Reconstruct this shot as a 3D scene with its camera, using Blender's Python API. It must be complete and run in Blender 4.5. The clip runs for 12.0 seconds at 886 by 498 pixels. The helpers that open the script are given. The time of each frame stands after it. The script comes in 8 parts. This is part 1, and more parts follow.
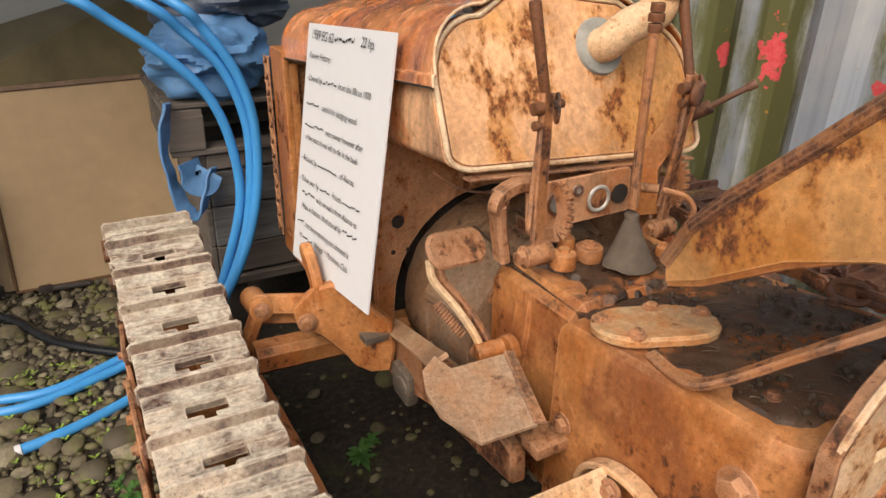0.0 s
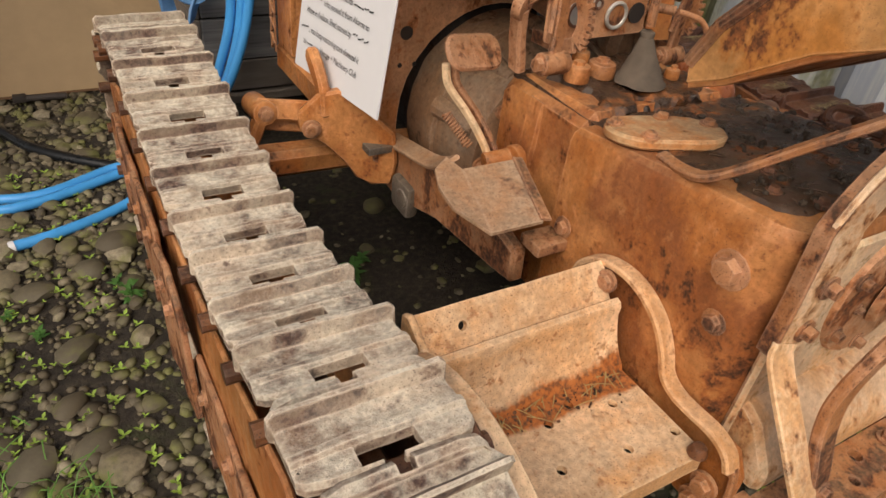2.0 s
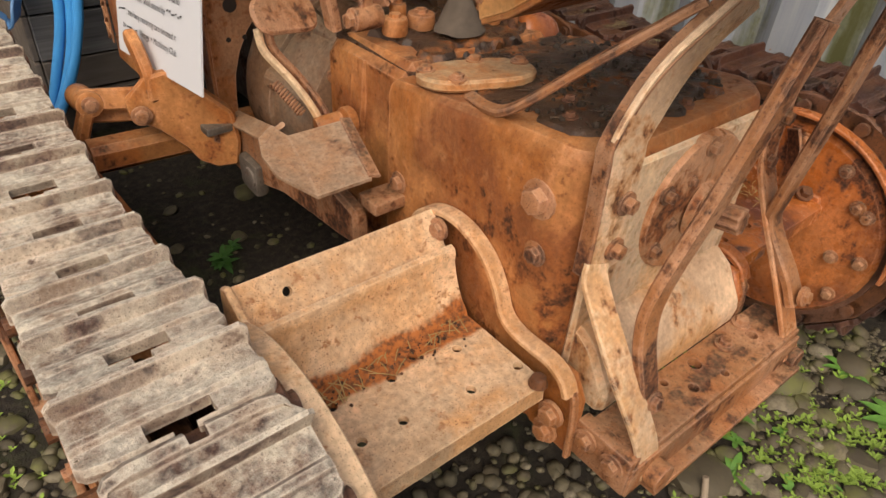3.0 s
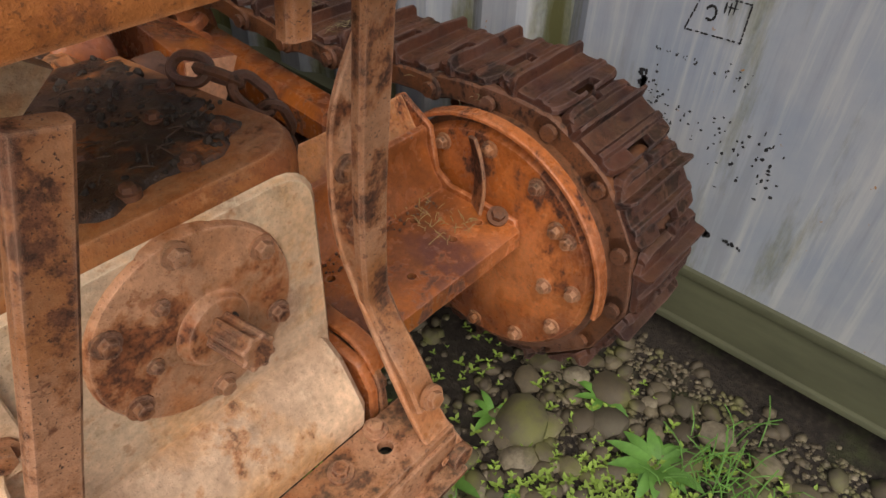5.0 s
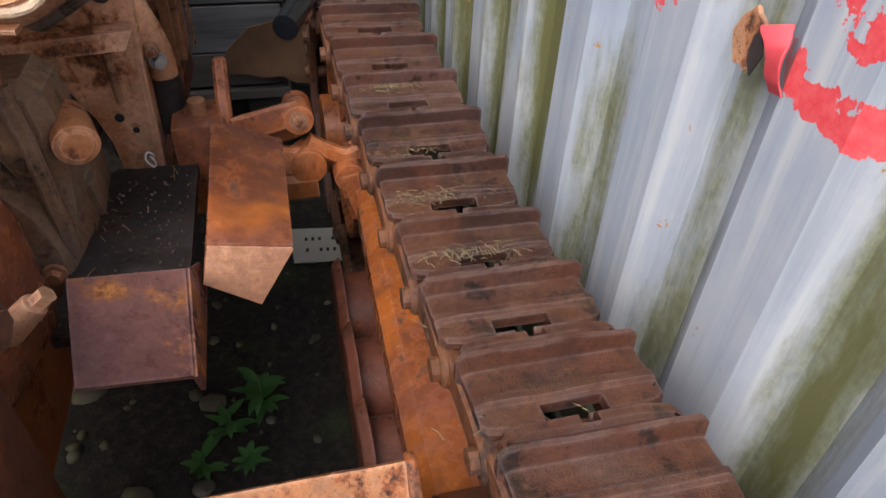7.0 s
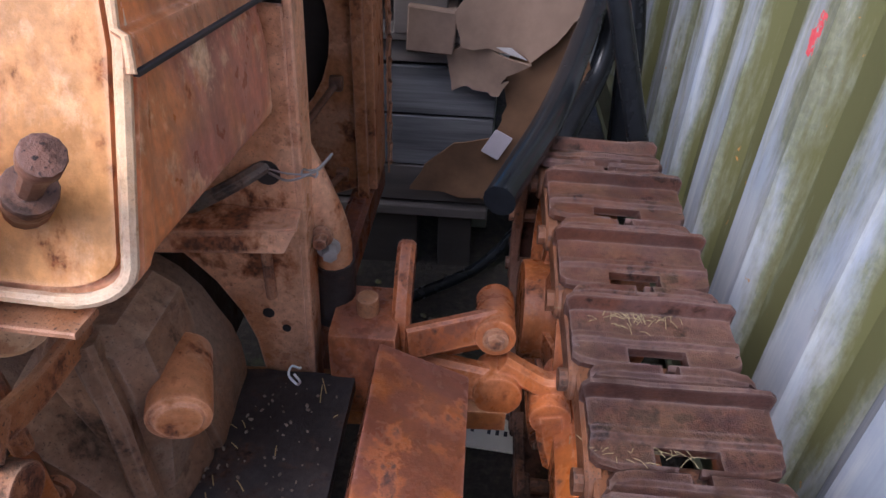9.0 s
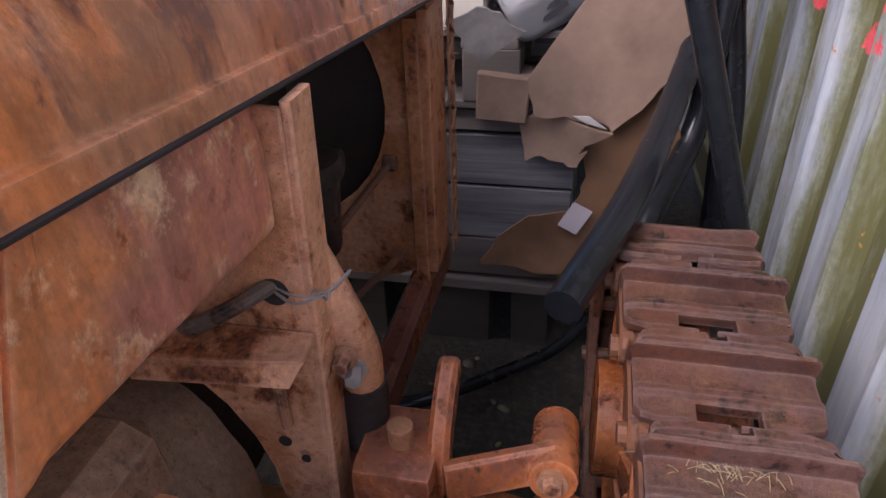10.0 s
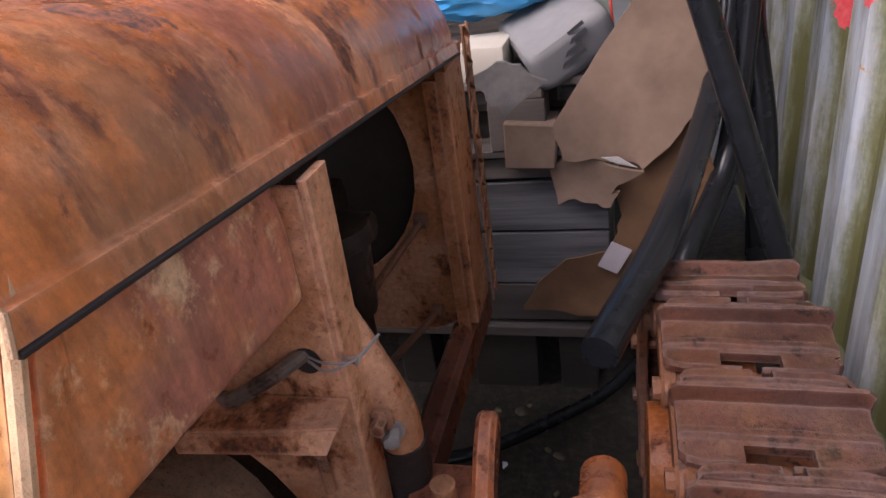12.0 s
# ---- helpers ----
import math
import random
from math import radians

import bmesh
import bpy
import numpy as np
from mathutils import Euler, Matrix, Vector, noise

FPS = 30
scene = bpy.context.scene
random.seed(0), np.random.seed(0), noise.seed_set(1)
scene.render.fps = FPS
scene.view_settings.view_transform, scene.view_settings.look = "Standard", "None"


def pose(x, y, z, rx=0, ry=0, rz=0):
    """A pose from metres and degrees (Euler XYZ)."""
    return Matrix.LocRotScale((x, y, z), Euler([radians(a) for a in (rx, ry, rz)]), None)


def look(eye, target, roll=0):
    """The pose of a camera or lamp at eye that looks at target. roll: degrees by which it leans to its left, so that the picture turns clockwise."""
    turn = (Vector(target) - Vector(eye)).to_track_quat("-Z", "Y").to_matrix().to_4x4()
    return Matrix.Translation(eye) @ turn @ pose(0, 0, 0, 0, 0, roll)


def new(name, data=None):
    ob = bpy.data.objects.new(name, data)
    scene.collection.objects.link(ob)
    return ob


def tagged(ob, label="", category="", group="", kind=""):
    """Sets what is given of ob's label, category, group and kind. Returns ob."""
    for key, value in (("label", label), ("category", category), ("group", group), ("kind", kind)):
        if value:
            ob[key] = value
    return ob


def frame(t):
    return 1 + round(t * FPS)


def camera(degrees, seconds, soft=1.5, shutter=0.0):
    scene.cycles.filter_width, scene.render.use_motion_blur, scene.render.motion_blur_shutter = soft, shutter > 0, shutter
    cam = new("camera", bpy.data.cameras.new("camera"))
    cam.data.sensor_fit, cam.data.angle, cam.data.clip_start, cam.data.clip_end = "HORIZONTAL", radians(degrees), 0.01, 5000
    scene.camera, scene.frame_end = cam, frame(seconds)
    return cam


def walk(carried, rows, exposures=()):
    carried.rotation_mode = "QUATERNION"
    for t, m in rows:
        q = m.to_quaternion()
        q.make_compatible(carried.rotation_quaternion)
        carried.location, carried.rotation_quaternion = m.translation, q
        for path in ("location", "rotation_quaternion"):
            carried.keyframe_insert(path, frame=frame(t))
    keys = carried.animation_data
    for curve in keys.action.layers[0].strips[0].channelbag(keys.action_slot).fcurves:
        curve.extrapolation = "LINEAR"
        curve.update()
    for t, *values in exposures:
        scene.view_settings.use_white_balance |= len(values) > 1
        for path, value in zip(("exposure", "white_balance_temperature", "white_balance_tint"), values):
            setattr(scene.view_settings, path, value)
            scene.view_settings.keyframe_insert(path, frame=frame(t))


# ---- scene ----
cam = camera(66.8, 12.0)
EXPOSURE = [(0.0, 0.25, 7000, 10), (2.0, 0.0, 7100, 10), (2.5, -0.08, 7050, 10), (3.5, 0.1, 6900, 10), (5.5, -0.2, 6200, 11), (6.5, -0.05, 5700, 11), (7.0, 0.85, 5900, 11), (7.5, 0.9, 5500, 12), (9.5, 1.1, 5300, 22), (10.5, 1.15, 6150, 26), (12.0, 1.05, 6000, 24)]
PATH = [
    (0, (-0.89, -0.59, 1.411), (-0.012, 0.993, 0.56), 1.2),
    (0.5, (-0.999, -0.582, 1.441), (-0.142, 1.003, 0.574), 4.1),
    (1, (-1.042, -0.6, 1.412), (-0.184, 0.964, 0.506), 5.1),
    (1.5, (-1.03, -0.617, 1.346), (-0.166, 0.829, 0.267), 6.7),
    (2, (-1.015, -0.633, 1.317), (-0.119, 0.712, 0.139), 7.3),
    (2.5, (-1.001, -0.658, 1.297), (0.017, 0.567, 0.087), 8.9),
    (3, (-0.879, -0.738, 1.29), (0.173, 0.463, 0.085), 4.3),
    (3.5, (-0.683, -0.851, 1.269), (0.356, 0.316, 0.02), 3.0),
    (3.7, (-0.622, -0.879, 1.272), (0.399, 0.264, -0.013), 1.7),
    (5.3, (-0.036, -0.8, 1.267), (1.132, 0.165, -0.039), 2.5),
    (5.5, (0.06, -0.79, 1.255), (1.124, 0.313, -0.03), 3.5),
    (6, (0.231, -0.741, 1.243), (1.114, 0.445, -0.103), 1.8),
    (6.5, (0.406, -0.579, 1.257), (1.285, 0.679, -0.026), 4.9),
    (7, (0.576, -0.39, 1.274), (0.985, 1.091, -0.006), 3.2),
    (7.5, (0.607, -0.256, 1.295), (0.688, 1.277, 0.013), 4.5),
    (7.7, (0.584, -0.218, 1.298), (0.673, 1.339, 0.045), 5.1),
    (9.3, (0.55, 0.168, 1.276), (0.413, 1.809, 0.142), 1.1),
    (9.5, (0.552, 0.2, 1.275), (0.36, 1.865, 0.183), 0.1),
    (10, (0.593, 0.277, 1.272), (0.237, 1.925, 0.196), -2.1),
    (10.5, (0.604, 0.333, 1.279), (0.265, 2.0, 0.226), -2.3),
    (11, (0.616, 0.354, 1.28), (0.173, 2.018, 0.263), -5.4),
    (11.5, (0.639, 0.357, 1.271), (0.163, 2.007, 0.246), -8.7),
    (12, (0.625, 0.278, 1.289), (0.114, 1.963, 0.342), -8.9),
]
walk(cam, [(t, look(eye, target, roll)) for t, eye, target, roll in PATH], EXPOSURE)

# ---- light: an overcast sky over the open yard; an unseen roof is added to shade the tractor's nose ----
world = bpy.data.worlds.new("world")
scene.world = world
world.use_nodes = True
wn, wl = world.node_tree.nodes, world.node_tree.links
sky = wn.new("ShaderNodeTexSky")
sky.sky_type, sky.sun_disc = "NISHITA", False
sky.sun_elevation, sky.sun_rotation = radians(48), radians(227)
sky.air_density, sky.dust_density, sky.ozone_density = 1.0, 4.0, 1.0
wl.new(sky.outputs[0], wn["Background"].inputs[0])
wn["Background"].inputs[1].default_value = 0.15
sun = new("sun", bpy.data.lights.new("sun", "SUN"))
sun.data.energy, sun.data.angle, sun.data.color = 1.95, radians(55), (1.0, 0.93, 0.84)
sun.matrix_world = look((-3.2, -3.0, 4.6), (0, 0, 0))

# ---- mesh tools ----
V = Vector
LOC = {}


def mesh_of(name, bm, mat, smooth=True):
    me = bpy.data.meshes.new(name)
    bmesh.ops.recalc_face_normals(bm, faces=bm.faces)
    if smooth:
        for f in bm.faces:
            f.smooth = True
        for e in bm.edges:
            e.smooth = len(e.link_faces) == 2 and e.calc_face_angle(0) < radians(34)
    bm.to_mesh(me)
    bm.free()
    me.materials.append(mat)
    return me


def thing(name, at, label, category, group="", kind=""):
    ob = new(name)
    ob.location = at
    ob.empty_display_size = 0.05
    LOC[ob] = V(at)
    return tagged(ob, label, category, group, kind)


def part(name, bm, mat, parent, label="", smooth=True):
    """One mesh part, modelled in world metres, under a thing or under a part."""
    me = mesh_of(name, bm, mat, smooth)
    me.transform(Matrix.Translation(-LOC[parent]))
    ob = new(name, me)
    ob.parent = parent
    LOC[ob] = LOC[parent]
    if label:
        ob["label"] = label
    return ob


def piece(name, me, m, parent, label=""):
    """A part on shared mesh data, at the world pose m."""
    ob = new(name, me)
    ob.parent = parent
    ob.matrix_basis = Matrix.Translation(-LOC[parent]) @ m
    LOC[ob] = LOC[parent]
    if label:
        ob["label"] = label
    return ob


def solo(name, bm, mat, label="", category="", group="", kind="", smooth=True):
    """A thing of one mesh, modelled in world metres; its origin goes to its base."""
    me = mesh_of(name, bm, mat, smooth)
    co = [v.co for v in me.vertices]
    base = V((sum(c.x for c in co) / len(co), sum(c.y for c in co) / len(co), min(c.z for c in co)))
    me.transform(Matrix.Translation(-base))
    ob = new(name, me)
    ob.location = base
    LOC[ob] = base
    return tagged(ob, label, category, group, kind)


def bore(ob, rods):
    """Drills round holes right through a part: (from, to, radius) each."""
    c = bmesh.new()
    for p, q, r in rods:
        rod(c, V(p) - LOC[ob], V(q) - LOC[ob], r, n=16)
    cutter = bpy.data.objects.new("cutter", mesh_of("cutter", c, SHADOWY, False))
    scene.collection.objects.link(cutter)
    mod = ob.modifiers.new("bore", "BOOLEAN")
    mod.operation, mod.solver, mod.object = "DIFFERENCE", "EXACT", cutter
    cutter.parent = ob.parent
    bpy.context.view_layer.update()
    me = bpy.data.meshes.new_from_object(ob.evaluated_get(bpy.context.evaluated_depsgraph_get()))
    ob.modifiers.clear()
    ob.data = me
    bpy.data.objects.remove(cutter)


def bevelled(bm, geom_edges, width, segments=2):
    if width > 0:
        bmesh.ops.bevel(bm, geom=geom_edges, offset=width, segments=segments, affect="EDGES", profile=0.6, clamp_overlap=True)


def merge(bm, other):
    me = bpy.data.meshes.new("tmp")
    other.to_mesh(me)
    other.free()
    bm.from_mesh(me)
    bpy.data.meshes.remove(me)
    return bm


def block(bm, size, m=None, bevel=0.004, segments=2):
    """A bevelled box about the pose m."""
    b = bmesh.new()
    bmesh.ops.create_cube(b, size=1.0)
    bmesh.ops.scale(b, vec=size, verts=b.verts)
    bevelled(b, b.edges[:], bevel, segments)
    if m is not None:
        b.transform(m)
    return merge(bm, b)


def box(bm, x0, x1, y0, y1, z0, z1, bevel=0.004, segments=2):
    return block(bm, (x1 - x0, y1 - y0, z1 - z0), pose((x0 + x1) / 2, (y0 + y1) / 2, (z0 + z1) / 2), bevel, segments)


def rod(bm, a, b, r, r2=None, n=14, bevel=0.0):
    """A round bar from a to b."""
    a, b = V(a), V(b)
    c = bmesh.new()
    bmesh.ops.create_cone(c, cap_ends=True, segments=n, radius1=r, radius2=r if r2 is None else r2, depth=(b - a).length)
    if bevel:
        bevelled(c, [e for e in c.edges if any(len(f.verts) > 4 for f in e.link_faces)], bevel, 2)
    c.transform(Matrix.Translation((a + b) / 2) @ (b - a).to_track_quat("Z", "Y").to_matrix().to_4x4())
    return merge(bm, c)


def prism(bm, outline, depth, m, bevel=0.003, holes=()):
    """A plate: the outline (x, y) in the pose m, thick along its z from 0 to depth."""
    b = bmesh.new()
    low = [b.verts.new((x, y, 0)) for x, y in outline]
    high = [b.verts.new((x, y, depth)) for x, y in outline]
    b.faces.new(low[::-1])
    b.faces.new(high)
    n = len(outline)
    for i in range(n):
        b.faces.new((low[i], low[(i + 1) % n], high[(i + 1) % n], high[i]))
    bmesh.ops.recalc_face_normals(b, faces=b.faces)
    bevelled(b, [e for e in b.edges if e.calc_face_angle(0) > 0.6], bevel, 1)
    bmesh.ops.triangulate(b, faces=[f for f in b.faces if len(f.verts) > 4])
    b.transform(m)
    return merge(bm, b)


def curve(points, steps=6):
    """Points smoothed by a Catmull-Rom spline."""
    p = [V(q) for q in points]
    p = [p[0] * 2 - p[1], *p, p[-1] * 2 - p[-2]]
    out = []
    for i in range(1, len(p) - 2):
        for k in range(steps):
            t = k / steps
            out.append(0.5 * (2 * p[i] + (p[i + 1] - p[i - 1]) * t + (2 * p[i - 1] - 5 * p[i] + 4 * p[i + 1] - p[i + 2]) * t * t
                              + (3 * p[i] - p[i - 1] - 3 * p[i + 1] + p[i + 2]) * t ** 3))
    out.append(p[-2])
    return out


def sweep(bm, points, section, side, closed_ends=True):
    """Carries a closed section (a, b) along points; a goes along side, b across it."""
    pts = [V(q) for q in points]
    rings = []
    for i, q in enumerate(pts):
        t = (pts[min(i + 1, len(pts) - 1)] - pts[max(i - 1, 0)]).normalized()
        s = V(side[i]) if isinstance(side, list) else V(side)
        s = (s - s.dot(t) * t).normalized()
        n = t.cross(s)
        rings.append([bm.verts.new(q + a * s + b * n) for a, b in section])
    k = len(section)
    for r0, r1 in zip(rings, rings[1:]):
        for j in range(k):
            bm.faces.new((r0[j], r0[(j + 1) % k], r1[(j + 1) % k], r1[j]))
    if closed_ends:
        bm.faces.new(rings[0][::-1])
        bm.faces.new(rings[-1])
    return bm


def strap(bm, points, width, thick, side):
    w, h, c = width / 2, thick / 2, min(width, thick) * 0.22
    return sweep(bm, points, [(-w + c, -h), (w - c, -h), (w, -h + c), (w, h - c), (w - c, h), (-w + c, h), (-w, h - c), (-w, -h + c)], side)


def tube(bm, points, r, n=12):
    ring = [(r * math.cos(2 * math.pi * i / n), r * math.sin(2 * math.pi * i / n)) for i in range(n)]
    d = (V(points[-1]) - V(points[0])).normalized()
    side = V((0, 0, 1)) if abs(d.z) < 0.8 else V((1, 0, 0))
    pts = [V(q) for q in points]
    sides, s = [], side
    for i in range(len(pts)):
        t = (pts[min(i + 1, len(pts) - 1)] - pts[max(i - 1, 0)]).normalized()
        s = (s - s.dot(t) * t).normalized()
        sides.append(s.copy())
    return sweep(bm, pts, ring, sides)


def bolt(bm, at, axis, r=0.014, h=0.012, washer=True, square=False):
    """A bolt head with its washer on a face, pointing along axis."""
    a, d = V(at), V(axis).normalized()
    if washer:
        rod(bm, a - d * 0.004, a + d * 0.003, r * 1.45, n=14)
    rod(bm, a + d * 0.002, a + d * h, r, r * 0.94, n=4 if square else 6, bevel=0.0015)
    return bm


def bolts(name, spots, axis, mat, parent, r=0.014, h=0.012, square=False, label=""):
    for at in spots:
        part(name, bolt(bmesh.new(), at, axis, r, h, True, square), mat, parent, label)


def gridsolid(xs, ys, top, bottom, keep=lambda i, j: True, warp=None):
    """A solid on a grid of cells: top(x, y) and bottom(x, y) heights; cells may be left out as openings."""
    b, made = bmesh.new(), {}

    def vert(i, j, up):
        key = (i, j, up)
        if key not in made:
            x, y = xs[i], ys[j]
            if warp:
                x, y = warp(xs[i], ys[j])
            made[key] = b.verts.new((x, y, top(xs[i], ys[j]) if up else bottom(xs[i], ys[j])))
        return made[key]

    nx, ny = len(xs) - 1, len(ys) - 1
    there = lambda i, j: 0 <= i < nx and 0 <= j < ny and keep(i, j)  # noqa: E731
    for i in range(nx):
        for j in range(ny):
            if not there(i, j):
                continue
            c = [(i, j), (i + 1, j), (i + 1, j + 1), (i, j + 1)]
            b.faces.new([vert(*q, True) for q in c])
            b.faces.new([vert(*q, False) for q in c[::-1]])
            for (di, dj), (p, q) in zip(((0, -1), (1, 0), (0, 1), (-1, 0)), zip(c, c[1:] + c[:1])):
                if not there(i + di, j + dj):
                    b.faces.new((vert(*q, True), vert(*p, True), vert(*p, False), vert(*q, False)))
    return b


def jitter(bm, amount, scale=8.0, seed=0.0):
    for v in bm.verts:
        v.co += noise.noise_vector(v.co * scale + V((seed, seed * 1.7, -seed))) * amount
    return bm


def roundrect(w, h, r, n=5):
    out = []
    for cx, cy, a0 in ((w / 2 - r, h / 2 - r, 0), (-w / 2 + r, h / 2 - r, 90), (-w / 2 + r, -h / 2 + r, 180), (w / 2 - r, -h / 2 + r, 270)):
        for k in range(n + 1):
            a = radians(a0 + 90 * k / n)
            out.append((cx + r * math.cos(a), cy + r * math.sin(a)))
    return out


def circle(r, n=24, cx=0.0, cy=0.0):
    return [(cx + r * math.cos(2 * math.pi * i / n), cy + r * math.sin(2 * math.pi * i / n)) for i in range(n)]

# ---- materials ----
def material(name, rough=0.7, metal=0.0):
    m = bpy.data.materials.new(name)
    m.use_nodes = True
    s = m.node_tree.nodes["Principled BSDF"]
    s.inputs["Roughness"].default_value, s.inputs["Metallic"].default_value = rough, metal
    return m, m.node_tree.nodes, m.node_tree.links, s


def coords(n, l, scale=(1, 1, 1), space="Object"):
    t, mp = n.new("ShaderNodeTexCoord"), n.new("ShaderNodeMapping")
    mp.inputs["Scale"].default_value = scale
    if space == "World":
        g = n.new("ShaderNodeNewGeometry")
        l.new(g.outputs["Position"], mp.inputs[0])
    else:
        l.new(t.outputs[space], mp.inputs[0])
    return mp.outputs[0]


def noise_node(n, l, vec, scale, detail=6.0, rough=0.6, distort=0.0):
    t = n.new("ShaderNodeTexNoise")
    t.inputs["Scale"].default_value, t.inputs["Detail"].default_value = scale, detail
    t.inputs["Roughness"].default_value, t.inputs["Distortion"].default_value = rough, distort
    l.new(vec, t.inputs["Vector"])
    return t.outputs["Fac"]


def ramp(n, l, fac, *stops):
    r = n.new("ShaderNodeValToRGB")
    e = r.color_ramp.elements
    while len(e) < len(stops):
        e.new(0.5)
    for k, (pos, col) in zip(e, stops):
        k.position = pos
        k.color = (*col, 1) if len(col) == 3 else col
    l.new(fac, r.inputs[0])
    return r.outputs[0]


def grey(n, l, fac, lo, hi):
    if lo > hi:
        return ramp(n, l, fac, (hi, (1, 1, 1)), (lo, (0, 0, 0)))
    return ramp(n, l, fac, (lo, (0, 0, 0)), (hi, (1, 1, 1)))


def mix(n, l, fac, a, b, kind="MIX"):
    x = n.new("ShaderNodeMix")
    x.data_type, x.blend_type = "RGBA", kind
    for sock, v in ((x.inputs[0], fac), (x.inputs[6], a), (x.inputs[7], b)):
        if isinstance(v, (int, float)):
            sock.default_value = v
        elif isinstance(v, tuple):
            sock.default_value = (*v, 1)
        else:
            l.new(v, sock)
    return x.outputs[2]


def bump(n, l, s, height, strength=0.4, distance=0.004):
    b = n.new("ShaderNodeBump")
    b.inputs["Strength"].default_value, b.inputs["Distance"].default_value = strength, distance
    l.new(height, b.inputs["Height"])
    l.new(b.outputs[0], s.inputs["Normal"])


def math_node(n, l, op, a, b):
    x = n.new("ShaderNodeMath")
    x.operation = op
    for sock, v in zip(x.inputs, (a, b)):
        if isinstance(v, (int, float)):
            sock.default_value = v
        else:
            l.new(v, sock)
    return x.outputs[0]


def shade(n, l, fac, lo, hi, a=0.35, b=0.65):
    """A grey factor about 1 that darkens and lightens a colour by multiplication."""
    return ramp(n, l, fac, (a, (lo,) * 3), (b, (hi,) * 3))


def rusty(name, paint, rust, dark, cover=0.4, dust=0.0, streak=1.3, gloss=0.5, speck=0.4, pale=0.35, edge=0.5, bruise=None, wash=0.05, band=None, drip=0.0, dustcol=(0.60, 0.42, 0.24), glow=(0.46, 0.15, 0.03), relief=0.5, spec=0.22):
    """Old paint on steel: faded and stained paint with fine grain and runs, scuffs, blisters of rust with an orange rim and a brown heart, pits, worn edges, dust that lies on top."""
    m, n, l, s = material(name, gloss)
    s.inputs["Specular IOR Level"].default_value = spec
    v, vs = coords(n, l, (1, 1, 1), "World"), coords(n, l, (1, 1, 1 / streak), "World")
    low, stainy = noise_node(n, l, v, 2.7, 5.0, 0.5), noise_node(n, l, vs, 5.0, 9.0, 0.56, 0.3)
    big, mid = noise_node(n, l, vs, 7.5, 12.0, 0.64), noise_node(n, l, vs, 27.0, 9.0, 0.66)
    fine, grit = noise_node(n, l, v, 95.0, 6.0, 0.72), noise_node(n, l, v, 380.0, 2.0, 0.6)
    runs = noise_node(n, l, coords(n, l, (1, 1, 0.10), "World"), 52.0, 5.0, 0.6)
    lift = lambda k, a: tuple(min(c * k + a, 0.9) for c in paint)  # noqa: E731
    tone = mix(n, l, grey(n, l, low, 0.38, 0.62), lift(0.60, 0), lift(1.28, 0.015))
    tone = mix(n, l, math_node(n, l, "MULTIPLY", grey(n, l, stainy, 0.47, 0.56), 0.78), tone, glow)
    if bruise:
        tone = mix(n, l, math_node(n, l, "MULTIPLY", grey(n, l, noise_node(n, l, vs, 3.6, 8.0, 0.58, 0.4), 0.50, 0.60), 0.85), tone, bruise)
    tone = mix(n, l, 1.0, tone, shade(n, l, runs, 1 - 1.2 * wash, 1 + wash), "MULTIPLY")
    tone = mix(n, l, 1.0, tone, shade(n, l, mid, 0.86, 1.12), "MULTIPLY")
    if drip:
        trail = noise_node(n, l, coords(n, l, (1, 1, 0.16), "World"), 19.0, 6.0, 0.6, 0.2)
        tone = mix(n, l, math_node(n, l, "MULTIPLY", grey(n, l, trail, 0.55, 0.63), drip), tone, tuple(c * 0.42 for c in (bruise or dark)))
    scuff = noise_node(n, l, vs, 15.0, 12.0, 0.74)
    tone = mix(n, l, math_node(n, l, "MULTIPLY", grey(n, l, scuff, 0.54, 0.64), pale), tone, lift(1.35, 0.06))
    worn = math_node(n, l, "ADD", math_node(n, l, "MULTIPLY", big, 0.62), math_node(n, l, "MULTIPLY", mid, 0.38))
    t0 = 0.66 - 0.26 * cover
    body = mix(n, l, grey(n, l, fine, 0.40, 0.58), dark, rust)
    col = mix(n, l, math_node(n, l, "MULTIPLY", grey(n, l, worn, t0 - 0.035, t0 + 0.004), 0.8), tone, tuple((a + b) * 0.5 for a, b in zip(glow, rust)))
    heart = grey(n, l, worn, t0 + 0.004, t0 + 0.03)
    col = mix(n, l, heart, col, body)
    spots = noise_node(n, l, v, 44.0, 5.0, 0.62)
    col = mix(n, l, math_node(n, l, "MULTIPLY", grey(n, l, spots, 0.60, 0.66), min(1.6 * speck, 1.0)), col, rust)
    col = mix(n, l, math_node(n, l, "MULTIPLY", grey(n, l, grit, 0.60, 0.68), min(1.5 * speck, 1.0)), col, dark)
    col = mix(n, l, 1.0, col, shade(n, l, fine, 0.82, 1.17), "MULTIPLY")
    geo = n.new("ShaderNodeNewGeometry")
    if edge:
        bev, dot = n.new("ShaderNodeBevel"), n.new("ShaderNodeVectorMath")
        bev.samples, bev.inputs["Radius"].default_value, dot.operation = 3, 0.007, "DOT_PRODUCT"
        l.new(bev.outputs[0], dot.inputs[0])
        l.new(geo.outputs["Normal"], dot.inputs[1])
        rub = math_node(n, l, "MULTIPLY", grey(n, l, dot.outputs["Value"], 0.995, 0.93), grey(n, l, mid, 0.36, 0.52))
        col = mix(n, l, math_node(n, l, "MULTIPLY", rub, edge), col, lift(1.3, 0.09))
